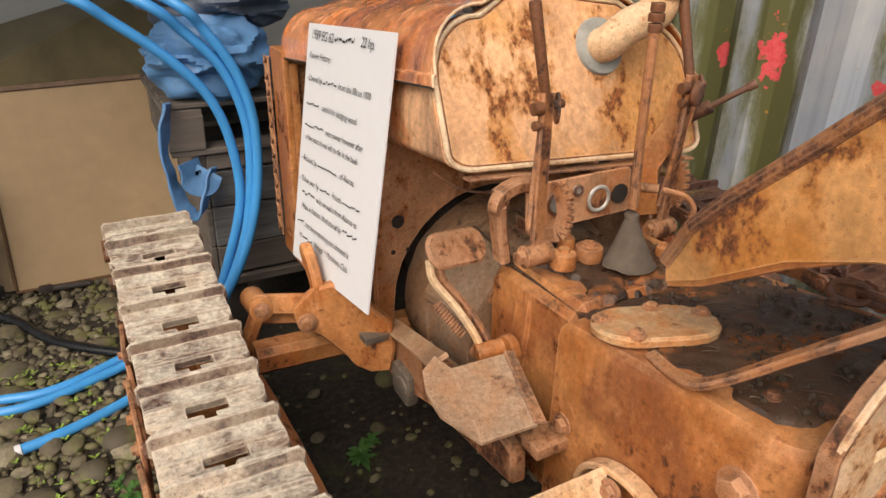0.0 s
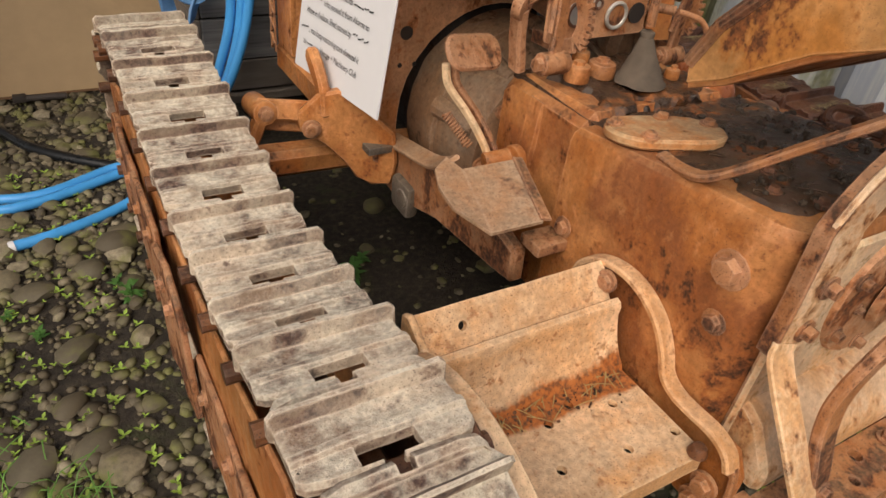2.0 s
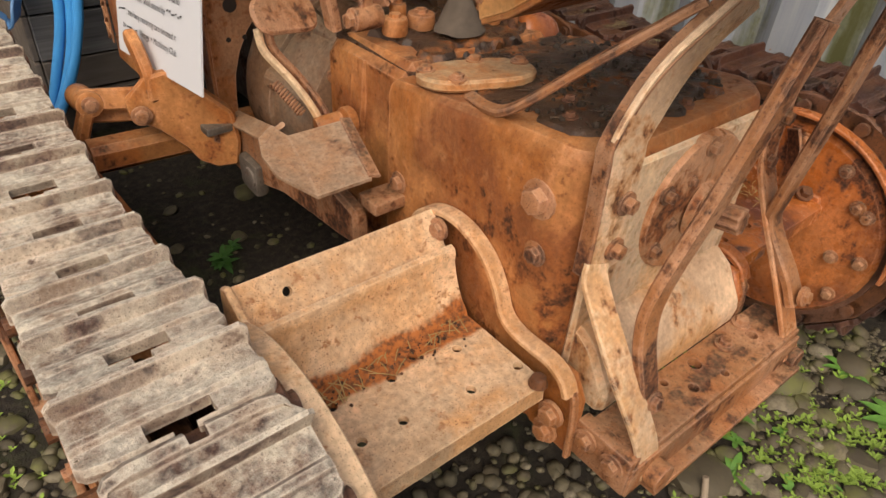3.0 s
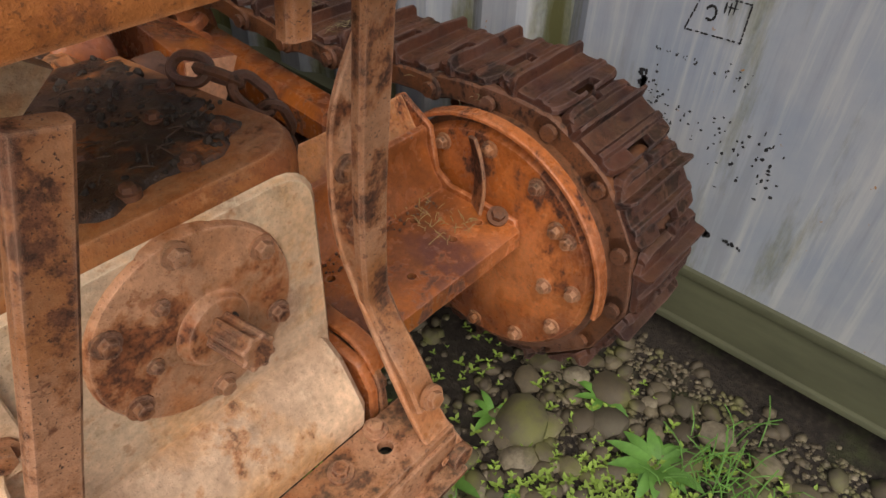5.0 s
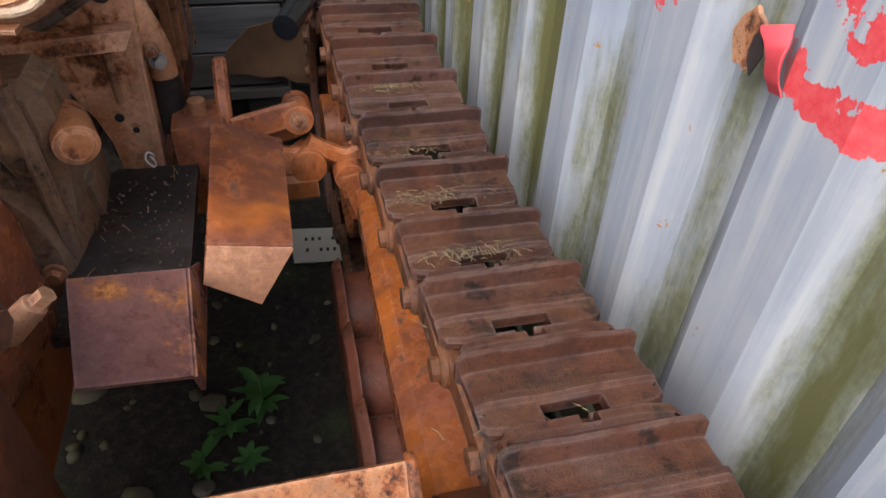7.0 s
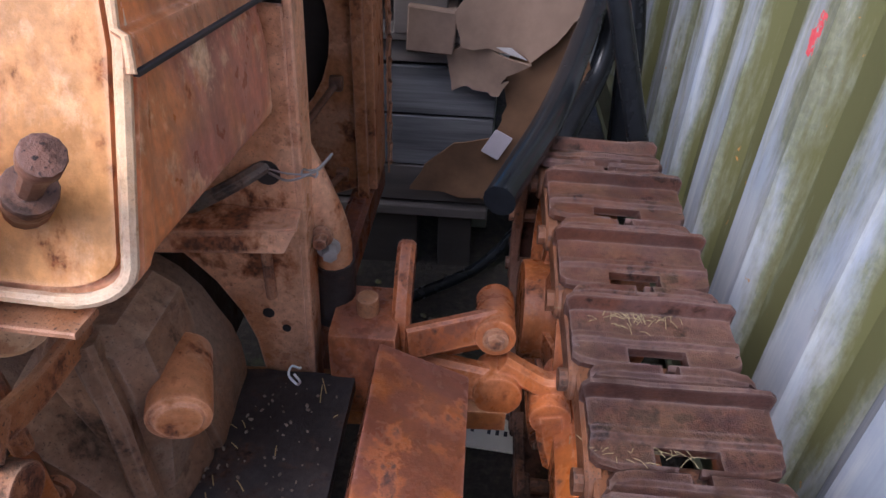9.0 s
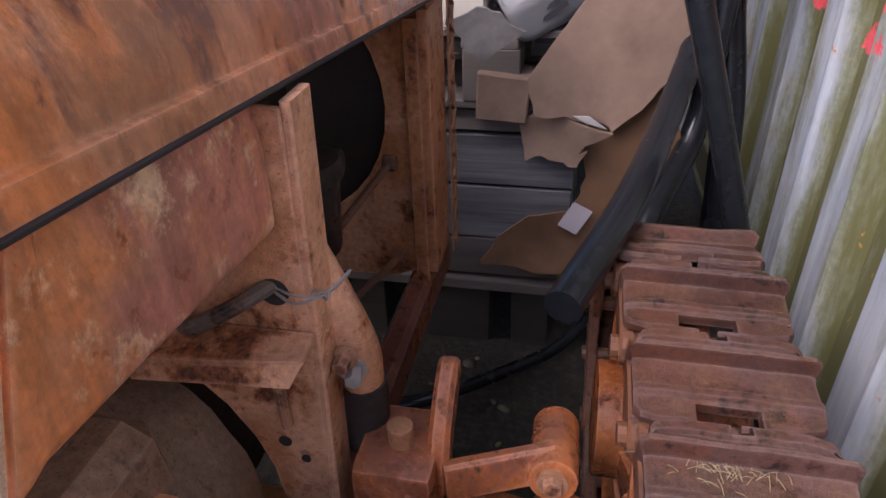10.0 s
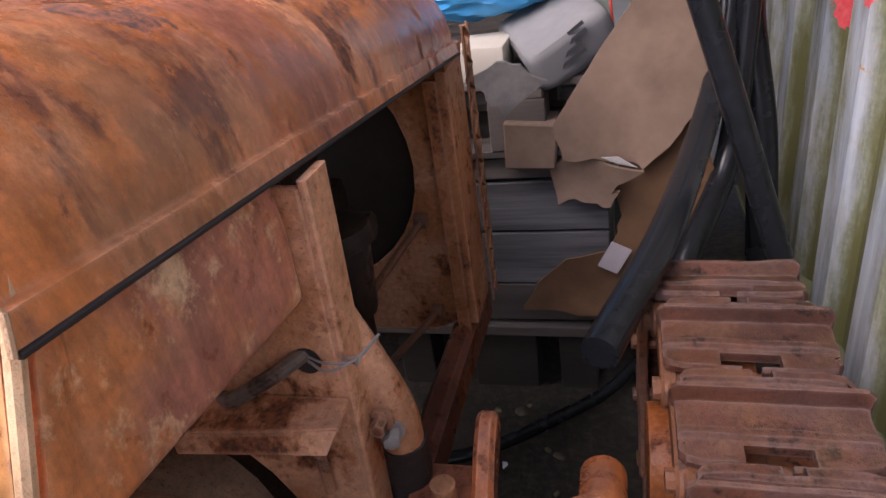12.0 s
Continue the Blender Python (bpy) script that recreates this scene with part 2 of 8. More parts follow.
    if dust:
        sep = n.new("ShaderNodeSeparateXYZ")
        l.new(geo.outputs["True Normal"], sep.inputs[0])
        lay = math_node(n, l, "MULTIPLY", grey(n, l, noise_node(n, l, v, 16.0, 10.0, 0.75), 0.40, 0.60), dust)
        flat = math_node(n, l, "MAXIMUM", math_node(n, l, "MULTIPLY", sep.outputs[2], 1.2), 0.12)
        grains = mix(n, l, grey(n, l, fine, 0.36, 0.62), tuple(c * 0.55 for c in dustcol), dustcol)
        grains = mix(n, l, math_node(n, l, "MULTIPLY", grey(n, l, grit, 0.56, 0.66), 0.75), grains, tuple(c * 0.35 for c in dustcol))
        col = mix(n, l, math_node(n, l, "MULTIPLY", lay, flat), col, grains)
    if band:
        sy = n.new("ShaderNodeSeparateXYZ")
        l.new(v, sy.inputs[0])
        off = math_node(n, l, "ABSOLUTE", math_node(n, l, "SUBTRACT", sy.outputs[1], band[0]), 0.0)
        rim = math_node(n, l, "ADD", math_node(n, l, "MULTIPLY", off, -1 / band[1]), math_node(n, l, "MULTIPLY", big, 2.2))
        seep = mix(n, l, grey(n, l, fine, 0.38, 0.56), (0.10, 0.035, 0.014), (0.42, 0.12, 0.022))
        col = mix(n, l, math_node(n, l, "MULTIPLY", grey(n, l, rim, 0.06, 0.34), 0.92), col, seep)
    l.new(col, s.inputs["Base Color"])
    dull = mix(n, l, heart, shade(n, l, mid, gloss - 0.13, gloss + 0.15), (0.85, 0.85, 0.85))
    l.new(dull, s.inputs["Roughness"])
    high = math_node(n, l, "ADD", math_node(n, l, "MULTIPLY", fine, 0.40), math_node(n, l, "ADD", math_node(n, l, "MULTIPLY", worn, 0.7), math_node(n, l, "MULTIPLY", grit, 0.12)))
    bump(n, l, s, high, relief, 0.006)
    return m


DARK = (0.055, 0.024, 0.013)
PAINT = rusty("orange_paint_worn", (0.46, 0.188, 0.060), (0.20, 0.066, 0.024), DARK, 0.40, dust=0.22, glow=(0.33, 0.102, 0.022), gloss=0.42, pale=0.5, bruise=(0.24, 0.078, 0.030))
PAINT_PALE = rusty("orange_paint_faded", (0.72, 0.48, 0.29), (0.34, 0.145, 0.062), (0.12, 0.052, 0.030), 0.34, dust=0.4, glow=(0.62, 0.34, 0.15), dustcol=(0.70, 0.50, 0.33), speck=0.5, gloss=0.55)
CREAM = rusty("bleached_paint", (0.72, 0.475, 0.30), (0.33, 0.135, 0.055), (0.11, 0.05, 0.028), 0.38, dust=0.15, glow=(0.58, 0.30, 0.12), dustcol=(0.72, 0.54, 0.38), speck=0.3, gloss=0.38, pale=0.6)
STEP_L = rusty("step_paint_dusty", (0.66, 0.43, 0.25), (0.34, 0.15, 0.06), (0.12, 0.05, 0.03), 0.24, dust=0.6, glow=(0.56, 0.29, 0.12), dustcol=(0.66, 0.48, 0.31), speck=0.8, gloss=0.6, band=(-0.126, 0.030))
FOOT_L = rusty("foot_plate_dusty", (0.36, 0.225, 0.135), (0.24, 0.115, 0.06), (0.09, 0.045, 0.03), 0.30, dust=0.5, glow=(0.34, 0.175, 0.085), dustcol=(0.46, 0.33, 0.22), speck=0.8, gloss=0.6)
STEP_RIB = rusty("rib_paint_dusty", (0.60, 0.35, 0.18), (0.32, 0.13, 0.05), (0.11, 0.05, 0.03), 0.32, dust=0.4, glow=(0.50, 0.23, 0.08), dustcol=(0.62, 0.44, 0.28), speck=0.5, gloss=0.55)
BARE_END = rusty("bared_end_paint", (0.72, 0.35, 0.20), (0.44, 0.18, 0.09), (0.18, 0.075, 0.040), 0.24, glow=(0.66, 0.29, 0.14), speck=0.3, gloss=0.26, edge=0.0, spec=0.4)
STEP_R = rusty("step_paint_oiled", (0.40, 0.125, 0.036), (0.17, 0.058, 0.028), (0.05, 0.021, 0.012), 0.42, gloss=0.20, glow=(0.46, 0.135, 0.026), speck=0.35, bruise=(0.125, 0.046, 0.034), spec=0.6)
FLANGE_R = rusty("flange_paint_pale", (0.66, 0.31, 0.135), (0.26, 0.085, 0.030), (0.07, 0.029, 0.016), 0.40, gloss=0.28, glow=(0.56, 0.205, 0.05), speck=0.4, spec=0.4)
PAINT_DEEP = rusty("orange_paint_rusted", (0.45, 0.145, 0.042), (0.19, 0.060, 0.024), (0.050, 0.021, 0.013), 0.44, dust=0.06, gloss=0.30, glow=(0.43, 0.118, 0.022), speck=0.35, pale=0.3, bruise=(0.17, 0.060, 0.036), spec=0.36)
OXIDE = rusty("red_brown_paint", (0.19, 0.070, 0.042), (0.30, 0.095, 0.028), (0.06, 0.025, 0.016), 0.36, gloss=0.36, glow=(0.15, 0.050, 0.028), speck=0.2, pale=0.2)
FOOT_R = rusty("purple_brown_plate", (0.155, 0.064, 0.049), (0.42, 0.17, 0.045), (0.20, 0.07, 0.025), 0.36, gloss=0.34, glow=(0.12, 0.046, 0.035), speck=0.1, pale=0.3)
PAINT_SEAT = rusty("seat_paint_blistered", (0.62, 0.31, 0.115), (0.24, 0.085, 0.030), (0.085, 0.036, 0.019), 0.42, glow=(0.50, 0.19, 0.04), speck=0.3, gloss=0.42)
HOOD = rusty("hood_paint_rusted", (0.70, 0.29, 0.125), (0.30, 0.095, 0.038), (0.095, 0.040, 0.024), 0.32, streak=2.0, gloss=0.20, glow=(0.68, 0.205, 0.045), speck=0.06, edge=0.5, relief=0.16, bruise=(0.38, 0.145, 0.095), wash=0.2, drip=0.8, spec=0.7)
TANKSIDE = rusty("tank_side_mottled", (0.84, 0.42, 0.235), (0.38, 0.130, 0.056), (0.13, 0.056, 0.034), 0.26, streak=1.2, gloss=0.36, glow=(0.70, 0.255, 0.080), speck=0.10, pale=0.95, edge=0.3, relief=0.2, bruise=(0.48, 0.20, 0.14), wash=0.2)
TANK = rusty("tank_paint_bleached", (0.66, 0.365, 0.19), (0.30, 0.105, 0.034), (0.12, 0.046, 0.020), 0.46, streak=1.8, glow=(0.60, 0.285, 0.085), speck=0.10, pale=0.55, gloss=0.34, relief=0.25)
REAR = rusty("pinkish_worn_paint", (0.82, 0.53, 0.34), (0.40, 0.165, 0.065), (0.14, 0.06, 0.034), 0.28, dust=0.12, glow=(0.70, 0.40, 0.19), dustcol=(0.74, 0.54, 0.36), speck=0.3, gloss=0.33, pale=0.45)
COVER = rusty("rust_washed_cover", (0.58, 0.30, 0.16), (0.28, 0.100, 0.040), (0.10, 0.042, 0.024), 0.42, glow=(0.42, 0.155, 0.05), speck=0.4, gloss=0.36, pale=0.4)
BOXARM = rusty("streaked_box_paint", (0.235, 0.070, 0.028), (0.19, 0.060, 0.026), (0.06, 0.026, 0.016), 0.36, gloss=0.25, glow=(0.42, 0.120, 0.017), speck=0.12, pale=0.2, bruise=(0.16, 0.055, 0.034), relief=0.25, spec=0.45)
RUSTY = rusty("bare_rusted_steel", (0.37, 0.180, 0.092), (0.155, 0.060, 0.030), (0.052, 0.025, 0.016), 0.56, dust=0.2, gloss=0.55, glow=(0.36, 0.138, 0.046), speck=0.7)
IRON = rusty("dark_rusted_iron", (0.12, 0.053, 0.031), (0.065, 0.031, 0.020), (0.022, 0.013, 0.010), 0.4, dust=0.18, gloss=0.45, dustcol=(0.20, 0.13, 0.07), glow=(0.18, 0.068, 0.026), speck=0.7, edge=0.25, pale=0.15)
# rust brown, darkened further for the shade on the track beside the container
SHOE_R = rusty("rusted_shaded_track_steel", (0.053, 0.0195, 0.0135), (0.027, 0.0115, 0.0085), (0.009, 0.0055, 0.0045), 0.46, dust=0.18, streak=1.0, gloss=0.52, dustcol=(0.25, 0.145, 0.065), glow=(0.090, 0.030, 0.014), speck=0.5, edge=0.55, pale=0.12, relief=0.9, spec=0.26)
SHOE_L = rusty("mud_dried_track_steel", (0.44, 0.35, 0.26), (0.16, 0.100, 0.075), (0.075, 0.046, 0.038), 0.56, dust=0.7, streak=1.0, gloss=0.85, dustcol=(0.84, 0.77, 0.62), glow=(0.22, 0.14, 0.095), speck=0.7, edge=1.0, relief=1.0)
GREASE = rusty("oily_grime", (0.062, 0.033, 0.019), (0.34, 0.115, 0.028), (0.16, 0.05, 0.016), 0.36, dust=0.22, gloss=0.34, dustcol=(0.20, 0.11, 0.05), glow=(0.024, 0.015, 0.011), speck=0.1, pale=0.1, edge=0.0, relief=0.9, spec=0.45)
ENGINE = rusty("engine_iron_grimy", (0.115, 0.092, 0.072), (0.085, 0.050, 0.034), (0.022, 0.016, 0.014), 0.42, dust=0.30, gloss=0.5, dustcol=(0.30, 0.23, 0.16), glow=(0.15, 0.085, 0.048), speck=0.5, edge=0.4)
CASTING = rusty("dusty_brown_casting", (0.21, 0.145, 0.098), (0.12, 0.066, 0.040), (0.040, 0.025, 0.018), 0.42, dust=0.45, gloss=0.6, dustcol=(0.42, 0.30, 0.19), glow=(0.24, 0.125, 0.066), speck=0.5, edge=0.4)
SUMP = rusty("oil_and_shade_black", (0.040, 0.032, 0.028), (0.075, 0.038, 0.022), (0.014, 0.011, 0.010), 0.36, dust=0.10, gloss=0.42, dustcol=(0.16, 0.12, 0.09), glow=(0.028, 0.021, 0.018), speck=0.3, edge=0.1, pale=0.1)


def plain(name, c, rough=0.6, scale=30.0, vary=0.18, metal=0.0, relief=0.2, stretch=(1, 1, 1), space="Object"):
    """A material of one colour with grain at two scales."""
    m, n, l, s = material(name, rough, metal)
    v = coords(n, l, stretch, space)
    a, b = noise_node(n, l, v, scale, 7.0, 0.65), noise_node(n, l, v, scale / 9, 5.0, 0.6)
    t = mix(n, l, grey(n, l, a, 0.3, 0.7), tuple(x * (1 - vary) for x in c), tuple(min(x * (1 + vary), 1) for x in c))
    t = mix(n, l, grey(n, l, b, 0.35, 0.75), t, tuple(x * (1 - 1.6 * vary) for x in c))
    l.new(t, s.inputs["Base Color"])
    l.new(ramp(n, l, b, (0.3, (max(rough - 0.1, 0.05),) * 3), (0.7, (min(rough + 0.12, 1),) * 3)), s.inputs["Roughness"])
    if relief:
        bump(n, l, s, a, relief, 0.002)
    return m


BLUE = plain("blue_polythene", (0.05, 0.30, 0.68), 0.38, 25, 0.08, relief=0.04)
BLACKPIPE = plain("black_polythene", (0.012, 0.0135, 0.016), 0.25, 40, 0.3, relief=0.05)
BLACKPIPE.node_tree.nodes["Principled BSDF"].inputs["Specular IOR Level"].default_value = 0.3
CARD = plain("cardboard_buff", (0.44, 0.31, 0.18), 0.85, 14, 0.10, relief=0.08, space="World")
CARD_WET = plain("cardboard_stained", (0.20, 0.105, 0.05), 0.85, 9, 0.35, relief=0.12, space="World")
CARD_DIM = plain("cardboard_dusty", (0.265, 0.175, 0.120), 0.9, 9, 0.38, relief=0.12, space="World")
WOODGREY = plain("weathered_pallet_wood", (0.135, 0.112, 0.095), 0.85, 26, 0.35, relief=0.6, stretch=(0.12, 1, 1))
# darker copy of the pallet wood, with the shade under the stack in its colour
WOODSHADE = plain("shaded_pallet_wood", (0.040, 0.032, 0.026), 0.8, 26, 0.4, relief=0.6, stretch=(0.12, 1, 1))
PLYPALE = plain("grey_board", (0.155, 0.150, 0.150), 0.85, 60, 0.5, relief=0.4, stretch=(0.05, 1, 1))
TARP = plain("blue_tarpaulin", (0.10, 0.24, 0.46), 0.45, 40, 0.2, relief=0.2)
TARPBRIGHT = plain("bright_blue_tarpaulin", (0.06, 0.36, 0.72), 0.4, 40, 0.12, relief=0.2)
PAPER = plain("white_board", (0.66, 0.66, 0.68), 0.45, 30, 0.02, relief=0.0)
INK = plain("black_ink", (0.02, 0.02, 0.022), 0.6, 60, 0.3, relief=0.0)
CHROME = plain("dulled_ring", (0.62, 0.60, 0.55), 0.4, 60, 0.15, metal=0.6)
RUBBER = plain("perished_rubber", (0.13, 0.098, 0.070), 0.85, 24, 0.35, relief=0.3)
WIRE = plain("pale_wire", (0.42, 0.38, 0.34), 0.5, 60, 0.2, metal=0.4)
STRING = plain("white_string", (0.75, 0.73, 0.70), 0.9, 80, 0.1)
LEAF = plain("green_leaf", (0.12, 0.27, 0.045), 0.5, 40, 0.25, relief=0.1)
LEAF_DARK = plain("dark_green_leaf", (0.055, 0.15, 0.028), 0.5, 40, 0.25, relief=0.1)
# for dark iron, and for discs and boxes that stand in for shade
SHADOWY = plain("dark_iron_and_shade", (0.03, 0.022, 0.018), 0.7, 30, 0.3)


def earth():
    m, n, l, s = material("damp_soil", 0.92)
    v = coords(n, l, (1, 1, 1), "World")
    a, b, c = noise_node(n, l, v, 3.0, 8, 0.7), noise_node(n, l, v, 45.0, 6, 0.7), noise_node(n, l, v, 1.3, 4, 0.5)
    col = ramp(n, l, b, (0.3, (0.008, 0.006, 0.004)), (0.5, (0.024, 0.018, 0.012)), (0.72, (0.062, 0.048, 0.031)))
    col = mix(n, l, grey(n, l, a, 0.54, 0.70), col, (0.045, 0.055, 0.014))
    l.new(col, s.inputs["Base Color"])
    bump(n, l, s, b, 0.9, 0.012)
    return m


def stones():
    m, n, l, s = material("river_stone", 0.75)
    g = n.new("ShaderNodeNewGeometry")
    v = coords(n, l, (1, 1, 1), "World")
    a, b = noise_node(n, l, v, 60.0, 6, 0.7), noise_node(n, l, v, 9.0, 4, 0.6)
    info = n.new("ShaderNodeObjectInfo")
    rnd = math_node(n, l, "FRACT", math_node(n, l, "ADD", g.outputs["Random Per Island"], info.outputs["Random"]), 0.0)
    col = ramp(n, l, rnd, (0.0, (0.068, 0.054, 0.033)), (0.3, (0.115, 0.092, 0.053)), (0.6, (0.092, 0.079, 0.050)), (0.85, (0.165, 0.137, 0.080)), (1.0, (0.29, 0.25, 0.175)))
    col = mix(n, l, grey(n, l, a, 0.4, 0.75), col, (0.075, 0.06, 0.04))
    col = mix(n, l, grey(n, l, b, 0.50, 0.66), col, (0.13, 0.13, 0.04))
    l.new(col, s.inputs["Base Color"])
    bump(n, l, s, a, 0.4, 0.003)
    return m


RAIL = plain("algae_green_rail", (0.15, 0.155, 0.085), 0.6, 7, 0.45, stretch=(1, 0.25, 1), space="World")
EARTH, STONE = earth(), stones()


def container_paint():
    """Grey-blue container paint: chalky, with runs, green algae in its recesses, rust spots, and the remains of a red band."""
    m, n, l, s = material("container_paint", 0.5)
    v = coords(n, l, (1, 1, 1), "World")
    sep = n.new("ShaderNodeSeparateXYZ")
    l.new(v, sep.inputs[0])
    a, fine = noise_node(n, l, v, 4.0, 8, 0.62), noise_node(n, l, v, 70.0, 6, 0.7)
    runs = noise_node(n, l, coords(n, l, (1.0, 1.0, 0.05), "World"), 30.0, 7, 0.65)
    col = mix(n, l, grey(n, l, a, 0.35, 0.68), (0.25, 0.285, 0.335), (0.35, 0.36, 0.37))
    col = mix(n, l, math_node(n, l, "MULTIPLY", grey(n, l, runs, 0.52, 0.68), 0.6), col, (0.46, 0.46, 0.44))
    col = mix(n, l, math_node(n, l, "MULTIPLY", grey(n, l, runs, 0.46, 0.36), 0.35), col, (0.17, 0.19, 0.22))
    # algae sit deep in the folds, thin out on the flat faces
    phase = math_node(n, l, "MULTIPLY", math_node(n, l, "ADD", sep.outputs[1], 0.045), 2 * math.pi / 0.278)
    fold = math_node(n, l, "MULTIPLY", math_node(n, l, "COSINE", phase, 0.0), math_node(n, l, "GREATER_THAN", sep.outputs[1], -0.14))
    # beyond y 0.5 added algae also darken the wall for its weaker light
    damp = math_node(n, l, "ADD", noise_node(n, l, coords(n, l, (1.0, 1.0, 0.20), "World"), 7.5, 9, 0.66), math_node(n, l, "ADD", math_node(n, l, "MULTIPLY", fold, 0.12), math_node(n, l, "MINIMUM", math_node(n, l, "MAXIMUM", math_node(n, l, "MULTIPLY", math_node(n, l, "SUBTRACT", sep.outputs[1], 0.5), 0.46), 0.0), 0.175)))
    col = mix(n, l, math_node(n, l, "MULTIPLY", grey(n, l, damp, 0.54, 0.68), 0.75), col, mix(n, l, grey(n, l, fine, 0.4, 0.62), (0.085, 0.086, 0.020), (0.155, 0.155, 0.055)))
    col = mix(n, l, grey(n, l, damp, 0.66, 0.78), col, (0.085, 0.085, 0.025))
    spots = noise_node(n, l, v, 26.0, 5, 0.62)
    col = mix(n, l, grey(n, l, spots, 0.68, 0.71), col, (0.32, 0.15, 0.03))
    # a torn red band: patches round a few places over its lower edge
    band = noise_node(n, l, v, 15.0, 9, 0.64)
    best = None
    for y, z, ry, rz in ((0.40, 0.995, 0.038, 0.040), (0.50, 1.04, 0.02, 0.02), (0.14, 1.0, 0.035, 0.03), (0.06, 0.99, 0.07, 0.022), (0.07, 1.065, 0.04, 0.03), (-0.195, 0.983, 0.018, 0.022), (-0.274, 0.977, 0.009, 0.008), (-0.07, 0.99, 0.02, 0.012), (0.84, 1.06, 0.035, 0.09), (0.88, 1.15, 0.04, 0.05), (1.04, 1.05, 0.025, 0.05), (1.50, 0.985, 0.045, 0.06), (1.20, 0.95, 0.025, 0.03), (1.32, 1.0, 0.02, 0.03), (1.95, 0.96, 0.05, 0.06), (1.62, 0.92, 0.04, 0.04), (1.72, 1.02, 0.04, 0.05)):
        dy = math_node(n, l, "MULTIPLY", math_node(n, l, "SUBTRACT", sep.outputs[1], y), 1 / ry)
        dz = math_node(n, l, "MULTIPLY", math_node(n, l, "SUBTRACT", sep.outputs[2], z), 1 / rz)
        near = math_node(n, l, "SUBTRACT", 1.0, math_node(n, l, "ADD", math_node(n, l, "MULTIPLY", dy, dy), math_node(n, l, "MULTIPLY", dz, dz)))
        best = near if best is None else math_node(n, l, "MAXIMUM", best, near)
    torn = math_node(n, l, "ADD", math_node(n, l, "MINIMUM", math_node(n, l, "MAXIMUM", best, -4.0), 0.5), math_node(n, l, "MULTIPLY", math_node(n, l, "SUBTRACT", band, 0.5), 9.0))
    col = mix(n, l, math_node(n, l, "GREATER_THAN", torn, 0.28), col, mix(n, l, grey(n, l, fine, 0.35, 0.7), (0.54, 0.04, 0.05), (0.64, 0.11, 0.11)))
    l.new(col, s.inputs["Base Color"])
    l.new(ramp(n, l, damp, (0.45, (0.42,) * 3), (0.65, (0.85,) * 3)), s.inputs["Roughness"])
    bump(n, l, s, math_node(n, l, "ADD", math_node(n, l, "MULTIPLY", fine, 0.3), a), 0.25, 0.006)
    return m


CONTAINER = container_paint()

# ---- ground, container, shelter ----
def build_ground():
    xs = [-60, -20, -8, -4] + [-3 + 0.1 * i for i in range(61)] + [4, 8, 20, 60]
    ys = [-60, -20, -8, -4] + [-3 + 0.1 * i for i in range(71)] + [5, 8, 20, 60]
    b = bmesh.new()
    grid = [[b.verts.new((x, y, 0.018 * noise.noise(V((x * 2.2, y * 2.2, 0))) + 0.007 * noise.noise(V((x * 9, y * 9, 3))) if abs(x) < 3.2 else 0)) for y in ys] for x in xs]
    for i in range(len(xs) - 1):
        for j in range(len(ys) - 1):
            b.faces.new((grid[i][j], grid[i + 1][j], grid[i + 1][j + 1], grid[i][j + 1]))
    me = mesh_of("ground", b, EARTH)
    return tagged(new("ground", me), "damp brown soil with gravel and moss", "ground", kind="structure")


build_ground()

WALL_X = 1.075


def build_container():
    """The long side of a shipping container: trapezoid corrugations, flat panel at its end, bottom rail."""
    at = thing("container_wall", (WALL_X, 0.5, 0.0), "grey-blue corrugated steel side of a shipping container, streaked with algae", "container wall", kind="structure")
    period, depth = 0.278, 0.036
    line = [(-2.6, 0.0)]
    y = -0.155
    line.append((y - 0.0, 0.0))
    while y < 2.7:
        line += [(y + 0.02, 0.0), (y + 0.075, depth), (y + 0.145, depth), (y + 0.20, 0.0)]
        y += period
    line.append((2.9, 0.0))
    out = [(q, WALL_X + d) for q, d in line]
    b = bmesh.new()
    low = [b.verts.new((x, q, 0.235)) for q, x in out]
    high = [b.verts.new((x, q, 2.5)) for q, x in out]
    lowb = [b.verts.new((x + 0.003, q, 0.235)) for q, x in out]
    highb = [b.verts.new((x + 0.003, q, 2.5)) for q, x in out]
    for i in range(len(out) - 1):
        b.faces.new((low[i], high[i], high[i + 1], low[i + 1]))
        b.faces.new((lowb[i + 1], highb[i + 1], highb[i], lowb[i]))
    bmesh.ops.subdivide_edges(b, edges=[e for e in b.edges if abs(e.verts[0].co.z - e.verts[1].co.z) > 1], cuts=10)
    b.normal_update()
    part("side_sheet", b, CONTAINER, at, smooth=False)
    b = bmesh.new()
    box(b, WALL_X - 0.012, WALL_X + 0.07, -2.6, 2.9, 0.222, 0.245, 0.005)
    box(b, WALL_X + 0.0, WALL_X + 0.01, -2.6, 2.9, 0.09, 0.224, 0.003)
    box(b, WALL_X - 0.012, WALL_X + 0.07, -2.6, 2.9, 0.075, 0.092, 0.004)
    part("bottom_rail", b, RAIL, at, "green-stained bottom rail")
    b = bmesh.new()
    box(b, WALL_X + 0.06, WALL_X + 2.4, -2.6, 2.9, 0.1, 2.5, 0.0)
    part("body", b, CONTAINER, at)


build_container()


